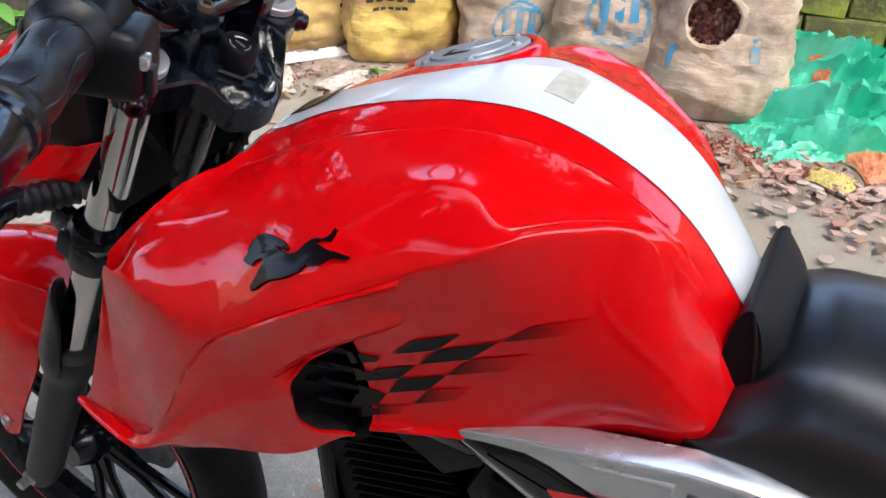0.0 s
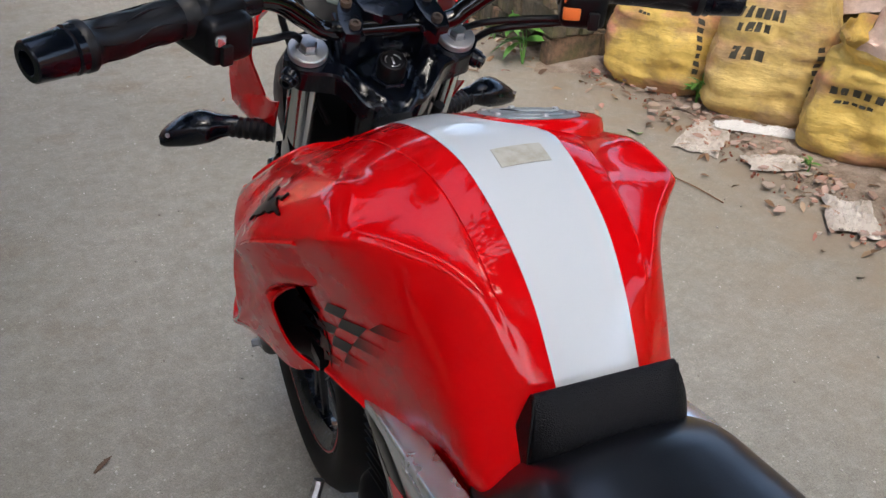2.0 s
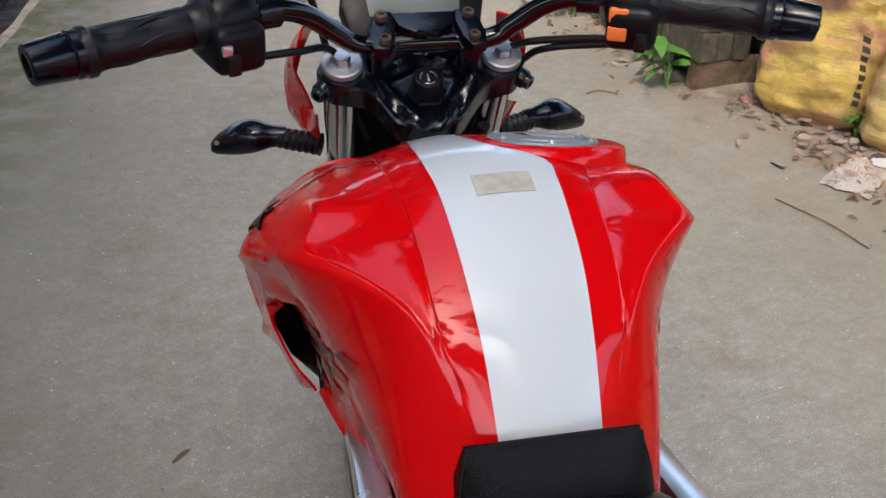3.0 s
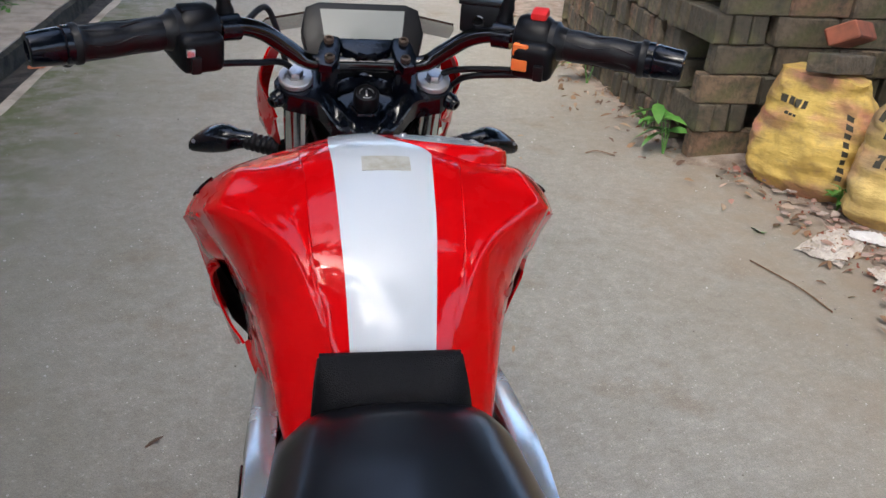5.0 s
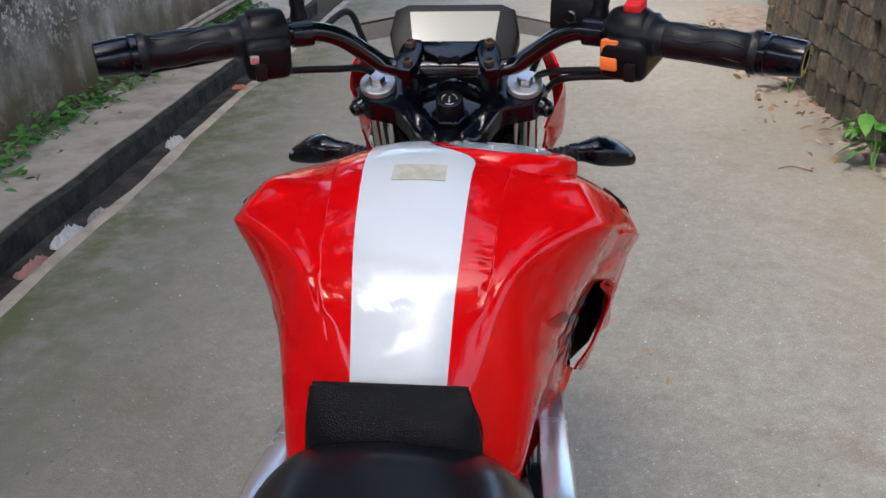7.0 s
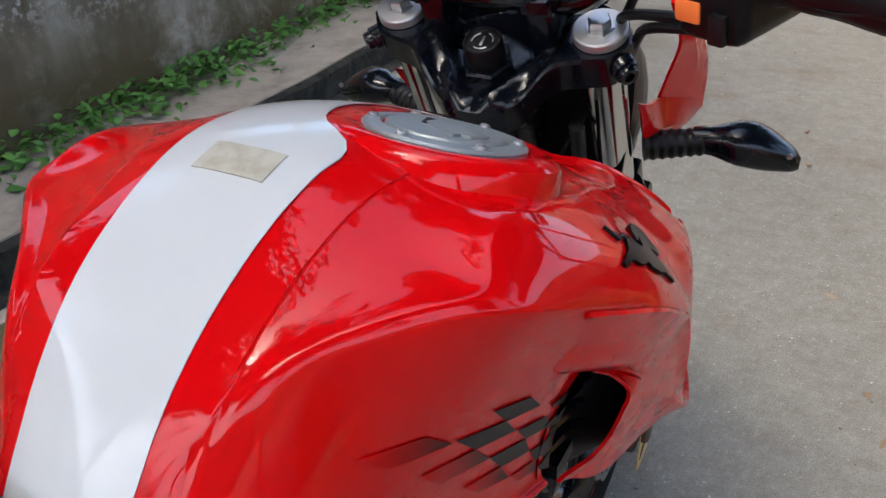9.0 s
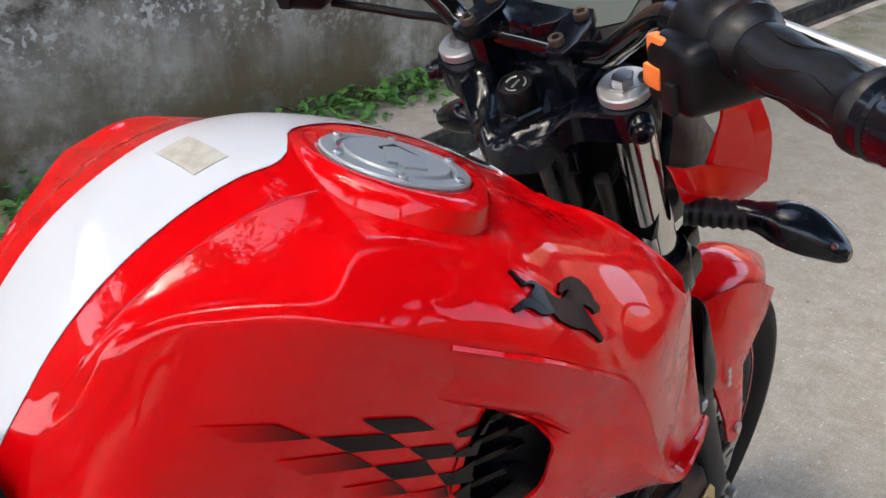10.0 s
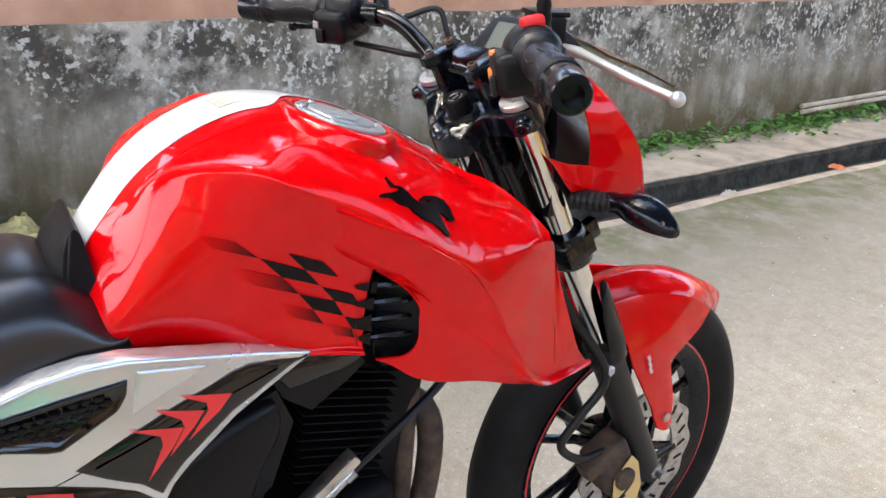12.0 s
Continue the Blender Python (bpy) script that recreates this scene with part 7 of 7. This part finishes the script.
# at the foot of the left wall: a limp yellow cloth and a small brick stack
CLOTH = sackcloth("olive_yellow_cloth", (0.62, 0.56, 0.26), (0.5, 0.45, 0.2), (0.2, 0.17, 0.08))
crumple("cloth", "crumpled pale yellow cloth heaped by the wall", "cloth", CLOTH, pose(-2.05, -0.22, 0.02, 0, 0, 80), (0.62, 0.4, 0.2), 3.9)
pile = thing("brick_stack", "low stack of old bricks against the plaster wall", "brick stack", "brick stacks", pose(-2.13, -0.52, 0.024))
for course in range(4):
    for k in range(3):
        lay(pile, 0.02 * (course % 2), -0.2 + 0.1 * k, 0.066 + 0.1315 * course, 0)

# ---- plants ----
LEAF = material("fresh_leaf", (0.12, 0.22, 0.04), 0.5)
base(LEAF, mixed(LEAF, grey(LEAF, noise_tex(LEAF, 10, 4), 0.4, 0.7), (0.07, 0.2, 0.03), (0.15, 0.32, 0.06)))
bsdf(LEAF).inputs["Subsurface Weight"].default_value = 0.0
LEAFMESH = []
for k, (ln, wd, curl) in enumerate(((0.16, 0.07, 0.4), (0.13, 0.06, 0.25), (0.1, 0.05, 0.5))):
    bm = bmesh.new()
    leaf_faces(bm, Matrix(), ln, wd, curl)
    me = bpy.data.meshes.new("leaf")
    bm.to_mesh(me)
    bm.free()
    me.materials.append(LEAF)
    me.shade_smooth()
    LEAFMESH.append(me)


def plant(label, x, y, z, height, n, size, seed):
    rng = random.Random(seed)
    ob = thing("weed", label, "plant", "weeds", pose(x, y, z))
    bm = bmesh.new()
    tips = []
    for s in range(max(1, n // 5)):
        lean = Vector((rng.uniform(-0.3, 0.3), rng.uniform(-0.3, 0.3), 1)) * height * rng.uniform(0.7, 1.0)
        sweep(bm, [(0, 0, -0.01), lean * 0.5 + Vector((0.01, 0, 0)), lean], [0.004, 0.003, 0.002], 6)
        tips.append(lean)
    part("stem", bm, LEAF, ob)
    for k in range(n):
        lf = new("leaf", LEAFMESH[k % 3])
        lf.parent = ob
        p = rng.choice(tips) * rng.uniform(0.45, 1.0)
        s = size * rng.uniform(0.7, 1.2)
        lf.matrix_basis = Matrix.Translation(p) @ Euler((rng.uniform(-0.4, 0.4), rng.uniform(-0.7, 0.2), rng.uniform(0, 6.3))).to_matrix().to_4x4() @ Matrix.Diagonal((s, s, s, 1))
    return ob


plant("broad-leaved green weed at the foot of the brick stack", 1.56, 2.37, 0.0, 0.26, 15, 1.0, 1)
plant("broad-leaved green weed at the foot of the brick stack", 1.56, 3.55, 0.0, 0.24, 11, 1.0, 2)
plant("small green weed at the foot of the brick stack", 1.58, 4.4, 0.0, 0.14, 9, 0.8, 3)
plant("small-leaved green weed between yellow sacks", 2.03, 1.7, 0.01, 0.13, 26, 0.36, 4)
plant("star-leaved green weed before a pale sack", 2.12, 0.45, 0.01, 0.12, 8, 0.75, 5)
plant("small green weed between pale sacks", 2.12, 0.02, 0.01, 0.14, 12, 0.5, 6)
plant("small green weed on the verge", 1.98, 1.02, 0.01, 0.06, 8, 0.4, 7)
plant("small green weed at the foot of the brick stack", 1.6, 2.75, 0.0, 0.1, 8, 0.5, 9)
drop = new("fallen_leaf", LEAFMESH[0])
drop.matrix_world = pose(1.6, 1.5, 0.012, 10, 10, 70)
tagged(drop, "green leaf fallen on the lane", "leaf")
bm = bmesh.new()
rng = random.Random(77)
for _ in range(3400):
    y = rng.uniform(-2.5, 6.2)
    thick = 0.6 + 0.4 * noise.noise((y * 1.3, 4, 0)) + (0.25 if y < 2.2 else 0)
    if rng.random() > thick:
        continue
    x = -2.24 + abs(rng.gauss(0, 0.09)) * (1.2 if y < 2.2 else 0.9)
    leaf_faces(bm, Matrix.Translation((x, y, 0.03 + rng.uniform(0, 0.09) * max(0.2, 1 - (x + 2.24) * 4))) @ Euler((rng.uniform(-0.6, 0.6), rng.uniform(-0.9, 0.3), rng.uniform(0, 6.3))).to_matrix().to_4x4(), rng.uniform(0.03, 0.07), rng.uniform(0.015, 0.035), 0.4)
tagged(part("wall_weeds", bm, LEAF, smooth=60), "low green weeds growing along the wall foot", "weeds", kind="stuff")

# ---- trees that roof the lane ----
BARK = material("tree_bark", (0.09, 0.07, 0.05), 0.95)
base(BARK, mixed(BARK, grey(BARK, noise_tex(BARK, 12, 7, 0.7, coords(BARK, "Object", (1, 1, 0.25))), 0.4, 0.65), (0.05, 0.04, 0.03), (0.16, 0.13, 0.1)))
CROWN = material("tree_leaves", (0.05, 0.11, 0.025), 0.55)
isl = CROWN.node_tree.nodes.new("ShaderNodeNewGeometry").outputs["Random Per Island"]
base(CROWN, ramp(CROWN, isl, [(0.0, (0.03, 0.07, 0.015)), (0.6, (0.06, 0.13, 0.03)), (1.0, (0.1, 0.17, 0.04))]))


def tree(label, x, y, height, spread, lean, n, seed, low=2.3):
    """A tapered trunk, limbs, and a crown of leaf sprays."""
    rng = random.Random(seed)
    ob = thing("tree", label, "tree", "trees over the lane", pose(x, y, 0))
    bm = bmesh.new()
    top = Vector((lean[0] * 0.5, lean[1] * 0.5, height * 0.62))
    sweep(bm, catmull([(0, 0, -0.1), (0.05, 0.03, height * 0.2), tuple(top * 0.75), tuple(top)], 5), [0.17 - 0.006 * k for k in range(16)], 10)
    part("trunk", bm, BARK, ob)
    sprays = []
    for k in range(9):
        a = 2 * math.pi * k / 9 + rng.uniform(-0.3, 0.3)
        start = top * rng.uniform(0.6, 1.0)
        end = Vector((lean[0] + spread * math.cos(a) * rng.uniform(0.6, 1.0), lean[1] + spread * math.sin(a) * rng.uniform(0.6, 1.0), height * rng.uniform(0.62, 0.98)))
        mid = (start + end) / 2 + Vector((0, 0, 0.25))
        bm = bmesh.new()
        line = catmull([start, mid, end], 5)
        sweep(bm, line, [0.07 - 0.0055 * q for q in range(len(line))], 7)
        part("limb", bm, BARK, ob)
        sprays += [line[q] for q in range(4, len(line))]
    r = np.random.default_rng(seed)
    mids = []
    while len(mids) < n // 24:
        c = rng.choice(sprays) + Vector((rng.gauss(0, 0.5), rng.gauss(0, 0.5), rng.gauss(0, 0.35)))
        if c.z > low:
            mids.append(c)
    m = len(mids) * 36
    at = np.repeat(np.array(mids), 36, axis=0) + r.normal(0, (0.2, 0.2, 0.13), (m, 3))
    turn, dip, roll = r.uniform(0, 6.3, m), r.uniform(-1.0, 0.3, m), r.uniform(-0.7, 0.7, m)
    ln = r.uniform(0.15, 0.28, m)[:, None]
    fore = np.stack((np.cos(turn) * np.cos(dip), np.sin(turn) * np.cos(dip), np.sin(dip)), 1)
    side = np.stack((-np.sin(turn) * np.cos(roll), np.cos(turn) * np.cos(roll), np.sin(roll)), 1)
    verts = np.stack((at, at + fore * ln * 0.45 - side * ln * 0.26, at + fore * ln - [0, 0, 0.02], at + fore * ln * 0.45 + side * ln * 0.26), 1).reshape(-1, 3)
    me = bpy.data.meshes.new("crown")
    me.from_pydata(verts.tolist(), [], np.arange(4 * m).reshape(-1, 4).tolist())
    me.materials.append(CROWN)
    crown = new("crown", me)
    crown.parent = ob
    return ob


tree("leafy tree leaning over the lane behind the sacks", 5.2, -1.9, 7.8, 3.2, (-0.8, 0.0), 16000, 1, 2.4)
tree("leafy tree behind the sacks", 5.1, 2.0, 8.2, 3.2, (-0.8, 0.2), 16000, 2, 2.6)
tree("leafy tree behind the brick stack", 4.5, 6.0, 8.6, 3.5, (-1.5, 0.0), 19000, 3, 3.0)
tree("tall leafy tree whose crown hangs over the lane", 3.4, 10.2, 9.4, 3.4, (-1.4, -0.8), 16000, 8, 3.4)
tree("tall leafy tree behind the wall's far end", -4.9, 7.8, 9.8, 3.5, (1.9, -0.6), 19000, 9, 4.0)
tree("tall leafy tree behind the rubble", 4.5, -6.0, 9.0, 3.4, (-1.2, 0.3), 17000, 10, 2.8)
tree("leafy tree rising behind the plaster wall", -5.2, 3.6, 8.6, 3.1, (0.8, 0.0), 16000, 5, 4.2)
tree("leafy tree behind the plaster wall", -5.3, -1.6, 8.8, 3.1, (0.7, 0.2), 16000, 11, 4.2)
tree("leafy tree behind the plaster wall", -4.9, -6.6, 9.4, 3.4, (1.2, 0.5), 17000, 12, 4.0)
tree("leafy tree at the bend of the lane", -0.4, 13.5, 8.6, 3.8, (0, -0.8), 16000, 6, 2.4)
tree("leafy tree over the near end of the lane", 1.4, -9.6, 8.4, 3.6, (-0.6, 0.6), 16000, 7, 2.4)
